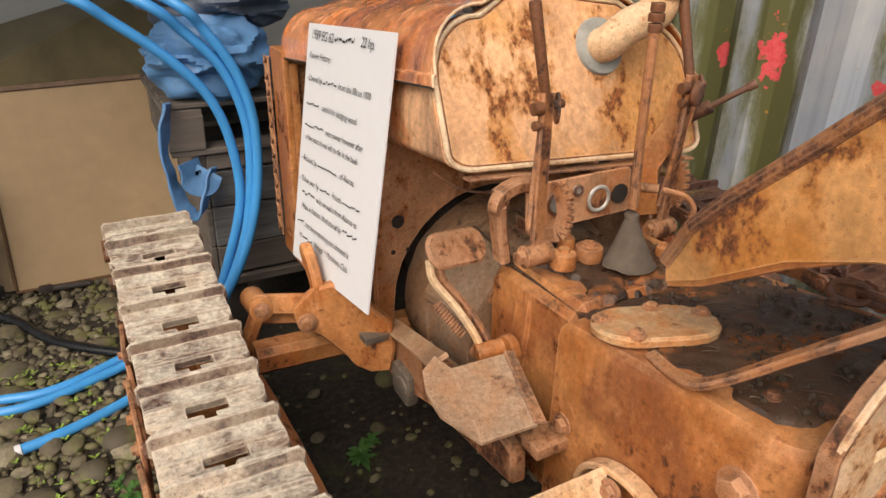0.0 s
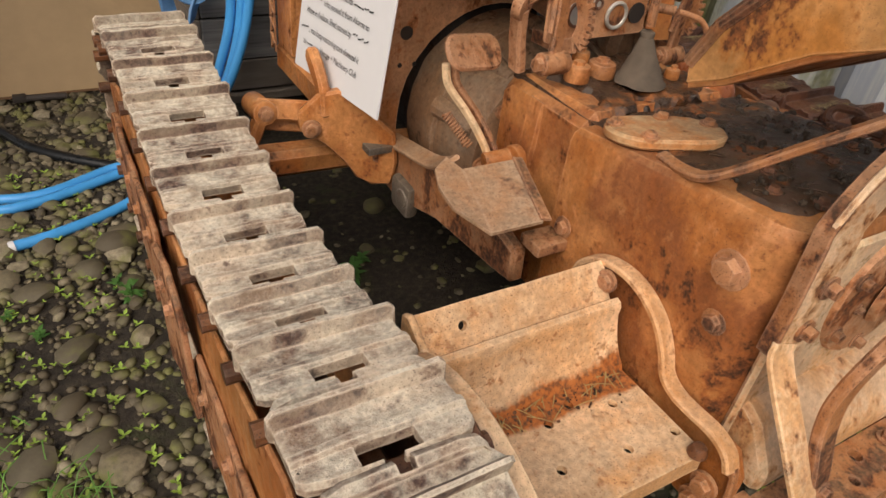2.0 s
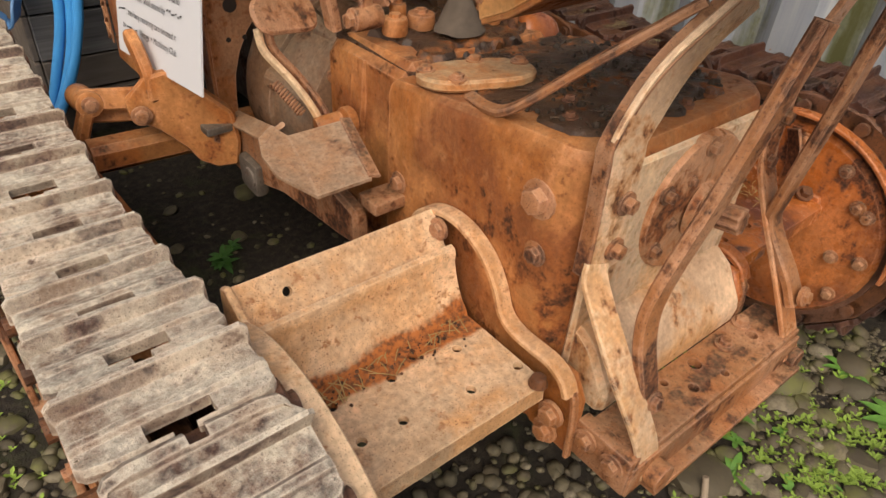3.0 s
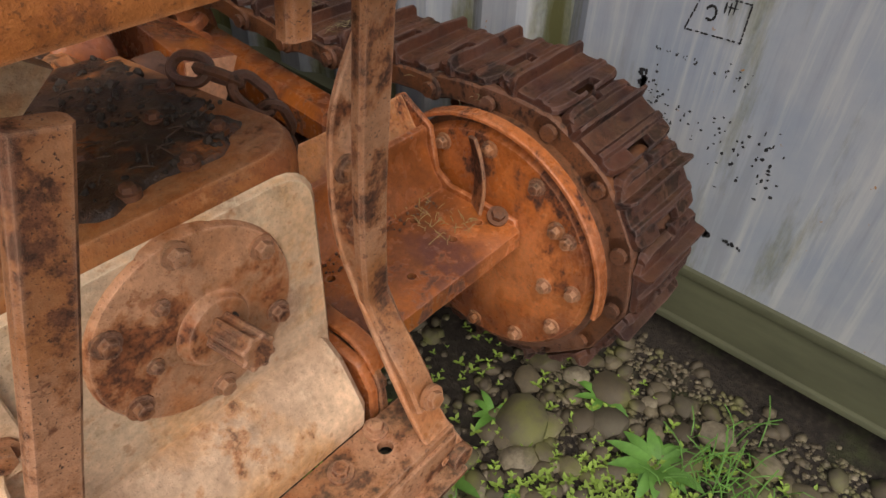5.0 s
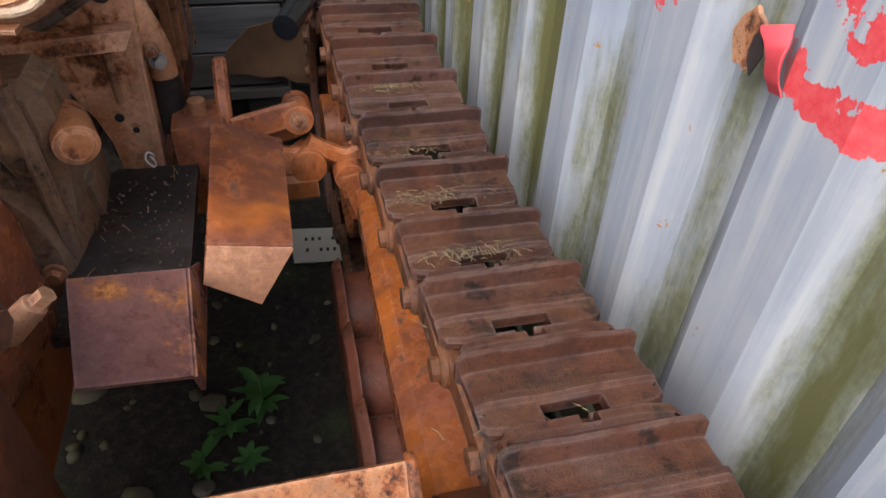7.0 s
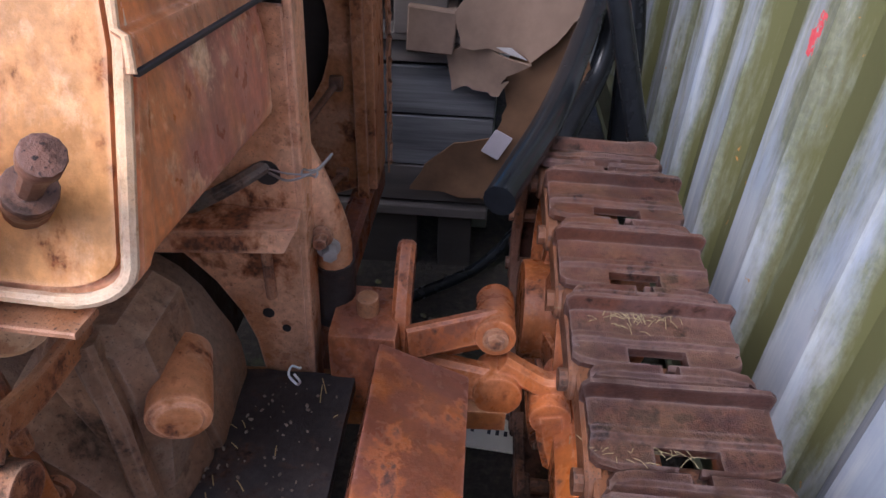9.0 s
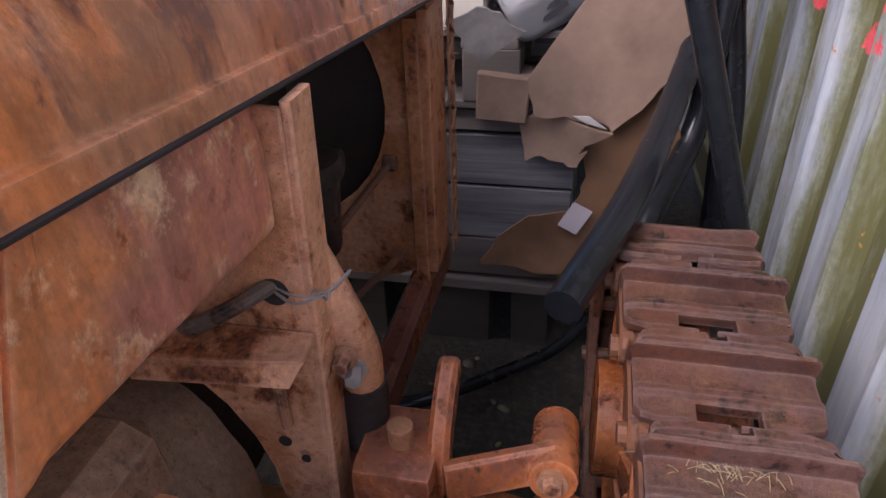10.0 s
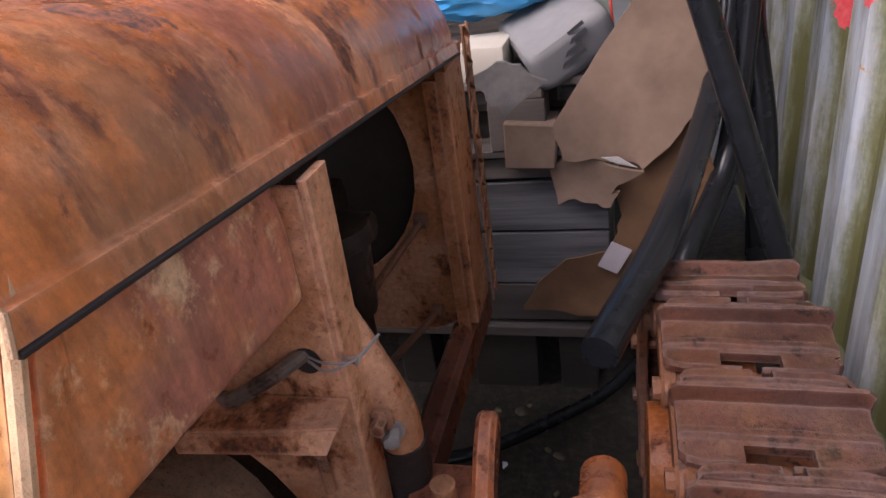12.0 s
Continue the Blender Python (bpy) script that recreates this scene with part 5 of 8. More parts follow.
    rod(b, (0.23, 1.059, 0.741), (0.23, 1.059, 0.861), 0.042, 0.050, n=20, bevel=0.010)
    rod(b, (0.23, 1.059, 0.861), (0.23, 1.059, 0.891), 0.058, 0.054, n=20, bevel=0.006)
    rod(b, (0.159, 1.083, 0.86), (0.23, 1.059, 0.876), 0.022, n=14)
    part("filter_bowl", b, SUMP, tractor, "grimy filter bowl on the engine's side, coloured dark for the shaded bay")
    # frame rails
    for s in (-1, 1):
        b = bmesh.new()
        strap(b, curve([(0.30 * s, 0.85, 0.43), (0.30 * s, 1.2, 0.43), (0.31 * s, 1.55, 0.44)], 3), 0.05, 0.09, (1, 0, 0))
        part("frame_rail", b, OXIDE if s > 0 else PAINT, tractor, "long rusty frame rail")
    # radiator: shroud plate with a round opening, side frames, perforated guard strips
    b = bmesh.new()
    arch = []
    for k in range(33):
        a = radians(-90 + 360 * k / 32)
        arch.append((0.255 * math.cos(a), 0.84 + 0.255 * math.sin(a)))
    outer = []
    for k in range(33):
        a = radians(-90 + 360 * k / 32)
        c, s = math.cos(a), math.sin(a)
        q = min(0.335 / max(abs(c), 1e-6), (0.29 if s > 0 else 0.37) / max(abs(s), 1e-6))
        outer.append((q * c, 0.84 + q * s))
    loops = [[b.verts.new((x, y, z)) for x, z in ring[:-1]] for ring, y in ((arch, 1.392), (outer, 1.392), (outer, 1.402), (arch, 1.402))]
    for r0, r1 in zip(loops, loops[1:] + loops[:1]):
        for q in range(32):
            b.faces.new((r0[q], r0[(q + 1) % 32], r1[(q + 1) % 32], r1[q]))
    rad = part("radiator_shroud", b, COVER, tractor, "radiator shroud plate with a round fan opening")
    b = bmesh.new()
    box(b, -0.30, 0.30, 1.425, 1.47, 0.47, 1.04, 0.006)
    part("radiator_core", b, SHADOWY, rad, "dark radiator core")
    for s in (-1, 1):
        b = bmesh.new()
        box(b, *sorted((0.325 * s, 0.345 * s)), 1.37, 1.50, 0.50, 1.045 - 0.03 * s, 0.005)
        box(b, *sorted((0.300 * s, 0.326 * s)), 1.372, 1.386, 0.46, 1.03 - 0.03 * s, 0.004)
        part("radiator_side", b, PAINT if s < 0 else COVER, rad, "tall radiator side frame")
        # perforated strip: zigzag of triangular openings
        b = bmesh.new()
        x = 0.350 * s
        box(b, *sorted((x, x + 0.004 * s)), 1.500, 1.513, 0.47, 1.06, 0.001)
        box(b, *sorted((x, x + 0.004 * s)), 1.540, 1.553, 0.47, 1.06, 0.001)
        for k in range(23):
            z = 0.475 + 0.0255 * k
            strap(b, [(x + 0.002 * s, 1.506 if k % 2 else 1.547, z), (x + 0.002 * s, 1.547 if k % 2 else 1.506, z + 0.0255)], 0.010, 0.0035, (1, 0, 0))
        part("guard_strip", b, RUSTY, rad, "perforated edge of the radiator guard")
    b = bmesh.new()
    block(b, (0.69, 0.14, 0.04), pose(0, 1.45, 1.045, 0, 4.8, 0), 0.01)
    part("top_tank", b, PAINT, rad)


build_front()

# ---- controls and fittings of the tractor ----


def build_controls():
    # instrument panel under the tank
    b = bmesh.new()
    prism(b, roundrect(0.27, 0.096, 0.012), 0.008, pose(-0.035, 0.392, 0.932, 90, 0, 2) @ pose(0, 0, 0, -6), 0.002)
    panel = part("instrument_panel", b, COVER, tractor, "pale steel instrument panel with two dials and an empty hole")
    for x, r, kind in ((0.004, 0.028, 1), (-0.098, 0.026, 2), (0.064, 0.021, 0), (-0.050, 0.010, 3)):
        z = 0.930 + (0.026 if kind == 3 else (0.008 if kind == 2 else 0))
        b = bmesh.new()
        # the empty hole is a dark disc that stands in for its shaded depth
        if kind == 0:
            rod(b, (x, 0.3825, z), (x, 0.3795, z), r, n=24)
            part("empty_hole", b, SHADOWY, panel)
            continue
        rod(b, (x, 0.384, z), (x, 0.376, z), r * 0.86, n=28)
        dial = part("dial", b, RUSTY if kind == 1 else CHROME, panel, "round dial with a faded face")
        b = bmesh.new()
        ring = [(x + r * 0.9 * math.cos(2 * math.pi * k / 28), 0.376, z + r * 0.9 * math.sin(2 * math.pi * k / 28)) for k in range(28)]
        tube(b, ring + ring[:2], 0.0042 if kind == 1 else 0.003, 8)
        part("bezel", b, CHROME if kind == 1 else IRON, dial, "pale metal ring")
    # levers with notched quadrants
    def lever(foot, bend, top, hub, radius, label):
        b = bmesh.new()
        strap(b, [foot, V(foot).lerp(V(bend), 0.5), bend], 0.030, 0.012, (1, 0.15, 0))
        lev = part("steering_lever", b, RUSTY, tractor, label)
        b = bmesh.new()
        rod(b, V(bend) - V((0, 0, 0.02)), top, 0.0095, 0.011, n=12, bevel=0.003)
        part("grip", b, IRON, lev, "round dark grip")
        b = bmesh.new()
        tube(b, curve([V(foot) + V((-0.026, -0.006, 0.06)), V(bend) + V((-0.020, -0.008, -0.15)), V(bend) + V((-0.012, -0.008, -0.03))], 5), 0.005, 8)
        part("latch_rod", b, RUSTY, lev)
        for dx, dz, r in ((-0.022, -0.025, 0.012), (-0.018, -0.055, 0.009), (0.022, -0.02, 0.008)):
            b = bmesh.new()
            c = V(bend) + V((dx, -0.006, dz))
            rod(b, c + V((-0.010, 0, 0)), c + V((0.010, 0, 0)), r, n=12, bevel=0.002)
            part("latch_pin", b, IRON, lev)
        b = bmesh.new()
        c = V(bend) + V((0.024, 0.004, -0.03))
        prism(b, circle(0.028, 18), 0.006, Matrix.Translation(c) @ pose(0, 0, 0, 90, 0, 60), 0.001)
        part("latch_disc", b, IRON, lev)
        b = bmesh.new()
        rod(b, V(foot) + V((-0.03, 0, 0)), V(foot) + V((0.03, 0, 0)), 0.022, n=18, bevel=0.004)
        rod(b, V(foot) + V((-0.042, 0, 0)), V(foot) + V((-0.03, 0, 0)), 0.014, n=6)
        part("pivot", b, RUSTY, lev, "bolted pivot boss")
        # toothed quadrant
        n, out = 9, []
        for k in range(n):
            a0, a1 = radians(-30 + 82 * k / n), radians(-30 + 82 * (k + 0.55) / n)
            out += [(radius * math.cos(a0), radius * math.sin(a0)), (radius * math.cos(a1), radius * math.sin(a1)), ((radius - 0.009) * math.cos(a1), (radius - 0.009) * math.sin(a1)), ((radius - 0.009) * math.cos(a1 + radians(3)), (radius - 0.009) * math.sin(a1 + radians(3)))]
        for k in range(7):
            a = radians(52 - 82 * k / 6)
            out.append(((radius - 0.034) * math.cos(a), (radius - 0.034) * math.sin(a)))
        b = prism(bmesh.new(), out, 0.010, pose(*hub, 90, 0, -78), 0.0)
        quad = part("quadrant", b, RUSTY, tractor, "toothed lever quadrant")
        b = strap(bmesh.new(), curve([V(hub) + V((0.004, -radius + 0.03, -0.04)), V(hub) + V((0.002, -0.02, -0.055)), V(hub) + V((0.0, 0.06, -0.06))], 4), 0.03, 0.010, (0, 0, 1))
        part("quadrant_arm", b, RUSTY, quad)

    lever((-0.190, 0.315, 0.872), (-0.172, 0.345, 1.165), (-0.205, 0.355, 1.315), (-0.135, 0.395, 0.935), 0.092, "rusty steering lever with a bent round grip")
    lever((0.205, 0.385, 0.825), (0.203, 0.368, 1.165), (0.190, 0.420, 1.33), (0.222, 0.462, 0.925), 0.105, "rusty steering lever beside the dashboard")
    b = bmesh.new()
    strap(b, [(0.165, 0.40, 0.86), (0.150, 0.405, 0.97), (0.235, 0.412, 1.06), (0.25, 0.415, 1.13)], 0.055, 0.010, (0.8, -0.5, 0))
    part("lever_bracket", b, PAINT, tractor, "flat rusty bracket behind the lever")
    b = bmesh.new()
    prism(b, circle(0.026, 9), 0.016, pose(0.196, 0.352, 1.13, 90, 0, 25), 0.004)
    part("knob", b, IRON, tractor, "lobed iron knob")
    b = bmesh.new()
    rod(b, (-0.245, 0.385, 0.962), (-0.235, 0.365, 0.960), 0.024, n=20, bevel=0.004)
    strap(b, curve([(-0.240, 0.380, 0.972), (-0.20, 0.385, 0.985), (-0.150, 0.39, 0.982)], 4), 0.030, 0.03, (0, 1, 0))
    strap(b, curve([(-0.238, 0.380, 0.955), (-0.228, 0.385, 0.90), (-0.214, 0.39, 0.835)], 4), 0.036, 0.022, (0, 1, 0))
    part("cross_shaft_bracket", jitter(b, 0.002, 20), RUSTY, tractor, "rusty cast bracket that holds the cross shaft")
    # gear lever in its rubber boot
    b = bmesh.new()
    n, prev = 22, None
    for z, r in ((0.836, 0.066), (0.842, 0.066), (0.850, 0.058), (0.872, 0.048), (0.90, 0.034), (0.93, 0.022), (0.942, 0.017), (0.946, 0.019), (0.954, 0.019), (0.957, 0.014)):
        t, z, r = (z - 0.836) / 0.12, 0.836 + (z - 0.836) * 0.70, r * 0.76
        ring = [b.verts.new((-0.004 + 0.035 * t + (r * (1 + 0.10 * (1 - t) * math.sin(5 * 2 * math.pi * i / n) + 0.05 * noise.noise(V((i * 0.9, z * 60, 3))))) * math.cos(2 * math.pi * i / n), 0.262 + 0.045 * t + r * math.sin(2 * math.pi * i / n), z)) for i in range(n)]
        if prev:
            for i in range(n):
                b.faces.new((prev[i], prev[(i + 1) % n], ring[(i + 1) % n], ring[i]))
        else:
            b.faces.new(ring)
        prev = ring
    b.faces.new(prev)
    boot = part("gear_boot", b, RUBBER, tractor, "perished grey rubber gear boot")
    b = bmesh.new()
    tube(b, curve([(0.030, 0.305, 0.93), (0.034, 0.315, 1.05), (0.040, 0.325, 1.20), (0.044, 0.33, 1.27)], 4), 0.0095, 10)
    gear = part("gear_lever", b, RUSTY, tractor, "long rusty gear lever")
    b = bmesh.new()
    for z, r in ((1.265, 0.013), (1.283, 0.015), (1.30, 0.013)):
        rod(b, (0.044, 0.33, z - 0.008), (0.044, 0.33, z + 0.008), r, n=14, bevel=0.003)
    part("grip", b, IRON, gear)
    # small lever out to the side, adjusting screw
    b = bmesh.new()
    rod(b, (0.26, 0.46, 1.03), (0.315, 0.40, 1.085), 0.015, n=14, bevel=0.003)
    rod(b, (0.31, 0.405, 1.08), (0.362, 0.353, 1.130), 0.007, n=10)
    rod(b, (0.360, 0.355, 1.128), (0.372, 0.343, 1.140), 0.010, n=12, bevel=0.002)
    part("throttle_lever", b, IRON, tractor, "small throttle lever pointing sideways")
    b = bmesh.new()
    tube(b, curve([(0.13, 0.33, 0.945), (0.165, 0.30, 0.935), (0.185, 0.29, 0.91), (0.19, 0.295, 0.885)], 5), 0.006, 10)
    rod(b, (0.125, 0.335, 0.945), (0.10, 0.36, 0.945), 0.010, n=12)
    part("curved_rod", b, RUSTY, tractor, "curved control rod")
    # filler caps and stubs on the clutch housing
    for x, y, r, h in ((-0.052, 0.325, 0.030, 0.030), (-0.120, 0.318, 0.026, 0.034), (-0.095, 0.345, 0.018, 0.05), (0.095, 0.27, 0.016, 0.022)):
        b = bmesh.new()
        rod(b, (x, y, 0.828), (x, y, 0.828 + h), r, r * 0.93, n=20, bevel=0.006)
        rod(b, (x, y, 0.828 + h), (x, y, 0.835 + h), r * 0.45, n=6)
        part("cap", b, RUSTY if r > 0.027 else PAINT, tractor, "rusty screw cap")
    b = bmesh.new()
    rod(b, (0.118, 0.235, 0.82), (0.120, 0.238, 0.905), 0.011, n=12, bevel=0.002)
    part("stub", b, RUSTY, tractor, "upright steel stub")
    # brake pedal with a forked arm and return spring
    b = bmesh.new()
    prism(b, roundrect(0.150, 0.072, 0.030), 0.014, pose(-0.305, 0.420, 0.862, 52, 8, 14), 0.005)
    pad = part("brake_pedal", jitter(b, 0.002, 20), RUSTY, tractor, "worn oval brake pedal on a curved arm")
    for dx in (-0.008, 0.012):
        b = bmesh.new()
        strap(b, curve([(-0.345 + dx, 0.432, 0.842), (-0.338 + dx, 0.425, 0.80), (-0.300 + dx, 0.405, 0.745), (-0.272 + dx, 0.375, 0.69), (-0.258 + dx, 0.352, 0.640)], 5), 0.012, 0.016, (1, 0.3, 0))
        part("pedal_arm", b, PAINT_PALE if dx < 0 else RUSTY, pad)
    b = bmesh.new()
    a0, a1 = V((-0.301, 0.496, 0.702)), V((-0.268, 0.440, 0.646))
    d = (a1 - a0).normalized()
    e1 = d.cross(V((0, 0, 1))).normalized()
    e2 = d.cross(e1)
    tube(b, [a0 + d * (a1 - a0).length * k / 96 + 0.0095 * (e1 * math.cos(2 * math.pi * k / 8) + e2 * math.sin(2 * math.pi * k / 8)) for k in range(97)], 0.0025, 6)
    part("return_spring", b, RUSTY, tractor, "coiled return spring")
    b = bmesh.new()
    rod(b, (-0.285, 0.355, 0.655), (-0.205, 0.34, 0.665), 0.020, n=16, bevel=0.004)
    rod(b, (-0.235, 0.33, 0.665), (-0.215, 0.33, 0.665), 0.030, n=16, bevel=0.004)
    part("pedal_shaft", b, PAINT, tractor, "pedal shaft boss")
    # foot plates beside the housing
    b = bmesh.new()
    quad_plate(b, [(-0.378, 0.292, 0.688), (-0.270, 0.273, 0.700), (-0.312, 0.113, 0.667), (-0.412, 0.126, 0.657)], 0.007)
    foot = part("foot_plate", b, FOOT_L, tractor, "dusty folded steel foot plate", smooth=False)
    b = bmesh.new()
    quad_plate(b, [(-0.3785, 0.293, 0.688), (-0.4125, 0.125, 0.657), (-0.432, 0.160, 0.666), (-0.450, 0.200, 0.673), (-0.448, 0.258, 0.682), (-0.430, 0.307, 0.690), (-0.393, 0.331, 0.696)], 0.007)
    part("folded_wing", b, FOOT_L, foot, smooth=False)
    b = bmesh.new()
    strap(b, [(-0.266, 0.273, 0.704), (-0.306, 0.113, 0.671)], 0.006, 0.022, (0, 0.6, -0.8))
    part("edge_strip", b, RUSTY, foot)
    b = bmesh.new()
    box(b, -0.30, -0.225, 0.12, 0.18, 0.575, 0.60, 0.006)
    part("bracket", b, RUSTY, foot)
    b = bmesh.new()
    strap(b, curve([(-0.388, 0.325, 0.690), (-0.350, 0.42, 0.630), (-0.322, 0.52, 0.582), (-0.312, 0.72, 0.534)], 4), 0.045, 0.010, (1, 0.2, 0.3))
    part("foot_plate_arm", b, FOOT_L, foot, "dusty flat arm")
    b = bmesh.new()
    quad_plate(b, [(0.279, 0.33, 0.674), (0.414, 0.372, 0.634), (0.426, 0.203, 0.6), (0.304, 0.176, 0.638)], 0.007)
    foot = part("foot_plate", b, FOOT_R, tractor, "dark rusty foot plate with blistered paint", smooth=False)
    b = bmesh.new()
    quad_plate(b, [(0.417, 0.374, 0.634), (0.428, 0.203, 0.6), (0.43, 0.218, 0.555), (0.425, 0.423, 0.548), (0.422, 0.43, 0.595)], 0.006)
    part("side_flange", b, FOOT_R, foot, smooth=False)
    xs, ys = [0.225 + 0.18 * i / 10 for i in range(11)], [0.34 + 0.42 * i / 20 for i in range(21)]
    b = gridsolid(xs, ys, lambda x, y: 0.566 + 0.006 * noise.noise(V((x * 30, y * 30, 9))), lambda x, y: 0.545)
    part("floor_tray", b, SUMP, tractor, "black oily floor tray with litter")


build_controls()


def build_equaliser():
    """Cross beam, hook plates and links that carry the track frames ahead of the footplates."""
    b = bmesh.new()
    strap(b, [(-0.625, 0.815, 0.470), (0.0, 0.80, 0.455), (0.625, 0.815, 0.470)], 0.07, 0.075, (0, 0, 1))
    beam = part("cross_beam", b, PAINT, tractor, "orange cross beam under the engine")
    for s in (-1, 1):
        paint = PAINT if s < 0 else PAINT_DEEP
        b = bmesh.new()
        if s < 0:
            out = [(-0.040, 0.602), (-0.035, 0.555), (0.025, 0.528), (0.078, 0.482), (0.105, 0.445), (0.145, 0.428), (0.195, 0.436), (0.205, 0.50), (0.195, 0.575), (0.13, 0.63), (0.06, 0.672), (0.01, 0.655)]
            m = Matrix(((0.85, 0, 0.527, -0.5), (-0.527, 0, 0.85, 0.762), (0, 1, 0, 0), (0, 0, 0, 1)))
            prism(b, out, 0.03, m, 0.006)
        else:
            box(b, 0.368, 0.465, 0.755, 0.87, 0.49, 0.645, 0.012)
        plate = part("hook_plate", b, paint, beam, "heavy orange bracket plate with a hook")
        b = bmesh.new()
        out = [(0.84, 0.55), (0.865, 0.55), (0.895, 0.61), (0.935, 0.64), (0.955, 0.66), (0.950, 0.685), (0.930, 0.690), (0.895, 0.668), (0.86, 0.63), (0.845, 0.60)]
        prism(b, out, 0.026, pose(0.452, -0.057, 0.032, 90, 0, 90) if s > 0 else pose(-0.486, -0.100, 0.050, 90, 0, 90), 0.006)
        part("hook", b, paint, plate, "upright cast hook")
        b = bmesh.new()
        px, py = (0.418, 0.81) if s > 0 else (0.385, 0.86)
        rod(b, (px * s, py, 0.57), (px * s, py, 0.672 if s > 0 else 0.635), 0.016, n=14, bevel=0.003)
        part("pin", b, RUSTY, plate)
        # link arm to the track frame
        b = bmesh.new()
        up, fore, out = (0.028, -0.03, 0.008) if s > 0 else (0.0, 0.0, 0.0)
        for dz, dy in ((up, fore), (up - 0.045, fore + 0.035)):
            strap(b, [(0.475 * s, 0.815 + dy, 0.585 + dz), (0.60 * s, 0.865 + dy, 0.588 + dz)], 0.05, 0.020, (0, 0.3, 1))
        rod(b, ((0.592 + out) * s, 0.835 + fore, 0.586 + up), ((0.592 + out) * s, 0.945 + fore, 0.566 + up), 0.030, n=20, bevel=0.005)
        link = part("link_arm", b, paint, beam, "double link arm with a pin")
        bolts("bolt", [((0.592 + out) * s, 0.833 + fore, 0.586 + up)], (0, -1, 0.1), RUSTY, link, 0.013, 0.012)
        b = bmesh.new()
        if s > 0:
            strap(b, [(0.475, 0.815, 0.535), (0.612, 0.805, 0.518)], 0.060, 0.034, (0, 0.3, 1))
            rod(b, (0.610, 0.780, 0.519), (0.610, 0.845, 0.514), 0.037, n=22, bevel=0.006)
            strap(b, curve([(0.612, 0.815, 0.56), (0.655, 0.812, 0.535), (0.690, 0.808, 0.525), (0.735, 0.82, 0.54)], 4), 0.034, 0.036, (0, 0.2, 1))
            strap(b, curve([(0.690, 0.790, 0.50), (0.700, 0.785, 0.45), (0.715, 0.775, 0.40)], 4), 0.055, 0.05, (0, 1, 0))
            rod(b, (0.690, 0.765, 0.495), (0.690, 0.83, 0.492), 0.032, n=20, bevel=0.006)
        else:
            strap(b, [(-0.60, 0.85, 0.57), (-0.635, 0.87, 0.47)], 0.04, 0.03, (0, 1, 0))
            rod(b, (-0.66, 0.85, 0.42), (-0.66, 0.94, 0.42), 0.042, n=20, bevel=0.006)
            strap(b, [(-0.60, 0.89, 0.44), (-0.70, 0.89, 0.43)], 0.05, 0.05, (0, 1, 0))
        part("frame_clevis", b, paint, link, "knuckle that holds the track frame")
    b = bmesh.new()
    prism(b, [(0.78, 0.39), (0.66, 0.385), (0.47, 0.445), (0.23, 0.471), (0.17, 0.48), (0.17, 0.56), (0.30, 0.585), (0.48, 0.575), (0.72, 0.523), (0.78, 0.515)], 0.035, pose(-0.315, 0, 0, 90, 0, 90), 0.008)
    part("side_frame", jitter(b, 0.003, 12, 6), RUSTY, tractor, "dirt-crusted main frame casting under the foot plate")
    bolts("bolt", [(-0.508, 0.752, 0.572), (-0.362, 0.690, 0.508)], (-0.2, -1, 0), RUSTY, beam, 0.016, 0.012)
    b = bmesh.new()
    box(b, -0.40, -0.31, 0.66, 0.80, 0.525, 0.545, 0.004)
    box(b, -0.335, -0.300, 0.57, 0.66, 0.385, 0.47, 0.014)
    rod(b, (-0.340, 0.60, 0.43), (-0.30, 0.60, 0.43), 0.026, n=14, bevel=0.006)
    part("cast_arm", jitter(b, 0.004, 18), ENGINE, beam, "grey cast arm, crusted with dirt")
    # tapering box on the far side, its near end bare
    far = [(0.449, 0.71, 0.686), (0.566, 0.715, 0.63), (0.525, 0.717, 0.542), (0.431, 0.713, 0.592)]
    near = [(0.444, 0.407, 0.649), (0.566, 0.41, 0.625), (0.506, 0.403, 0.525), (0.428, 0.399, 0.585)]
    b = bmesh.new()
    f, n = [b.verts.new(p) for p in far], [b.verts.new(p) for p in near]
    b.faces.new(f)
    b.faces.new(n[::-1])
    for i in range(4):
        b.faces.new((f[i], f[(i + 1) % 4], n[(i + 1) % 4], n[i]))
    bmesh.ops.recalc_face_normals(b, faces=b.faces)
    bevelled(b, b.edges[:], 0.005, 2)
    arm = part("box_arm", b, BOXARM, tractor, "tapering rusty box arm with a bare end")
    b = bmesh.new()
    c = [V(p) + V((0, -0.005, -0.0004)) for p in near]
    mid = sum(c, V()) / 4
    quad_plate(b, [mid + (p - mid) * 0.985 for p in c], 0.004)
    part("bare_end", b, BARE_END, arm, "pale bare end face")


build_equaliser()


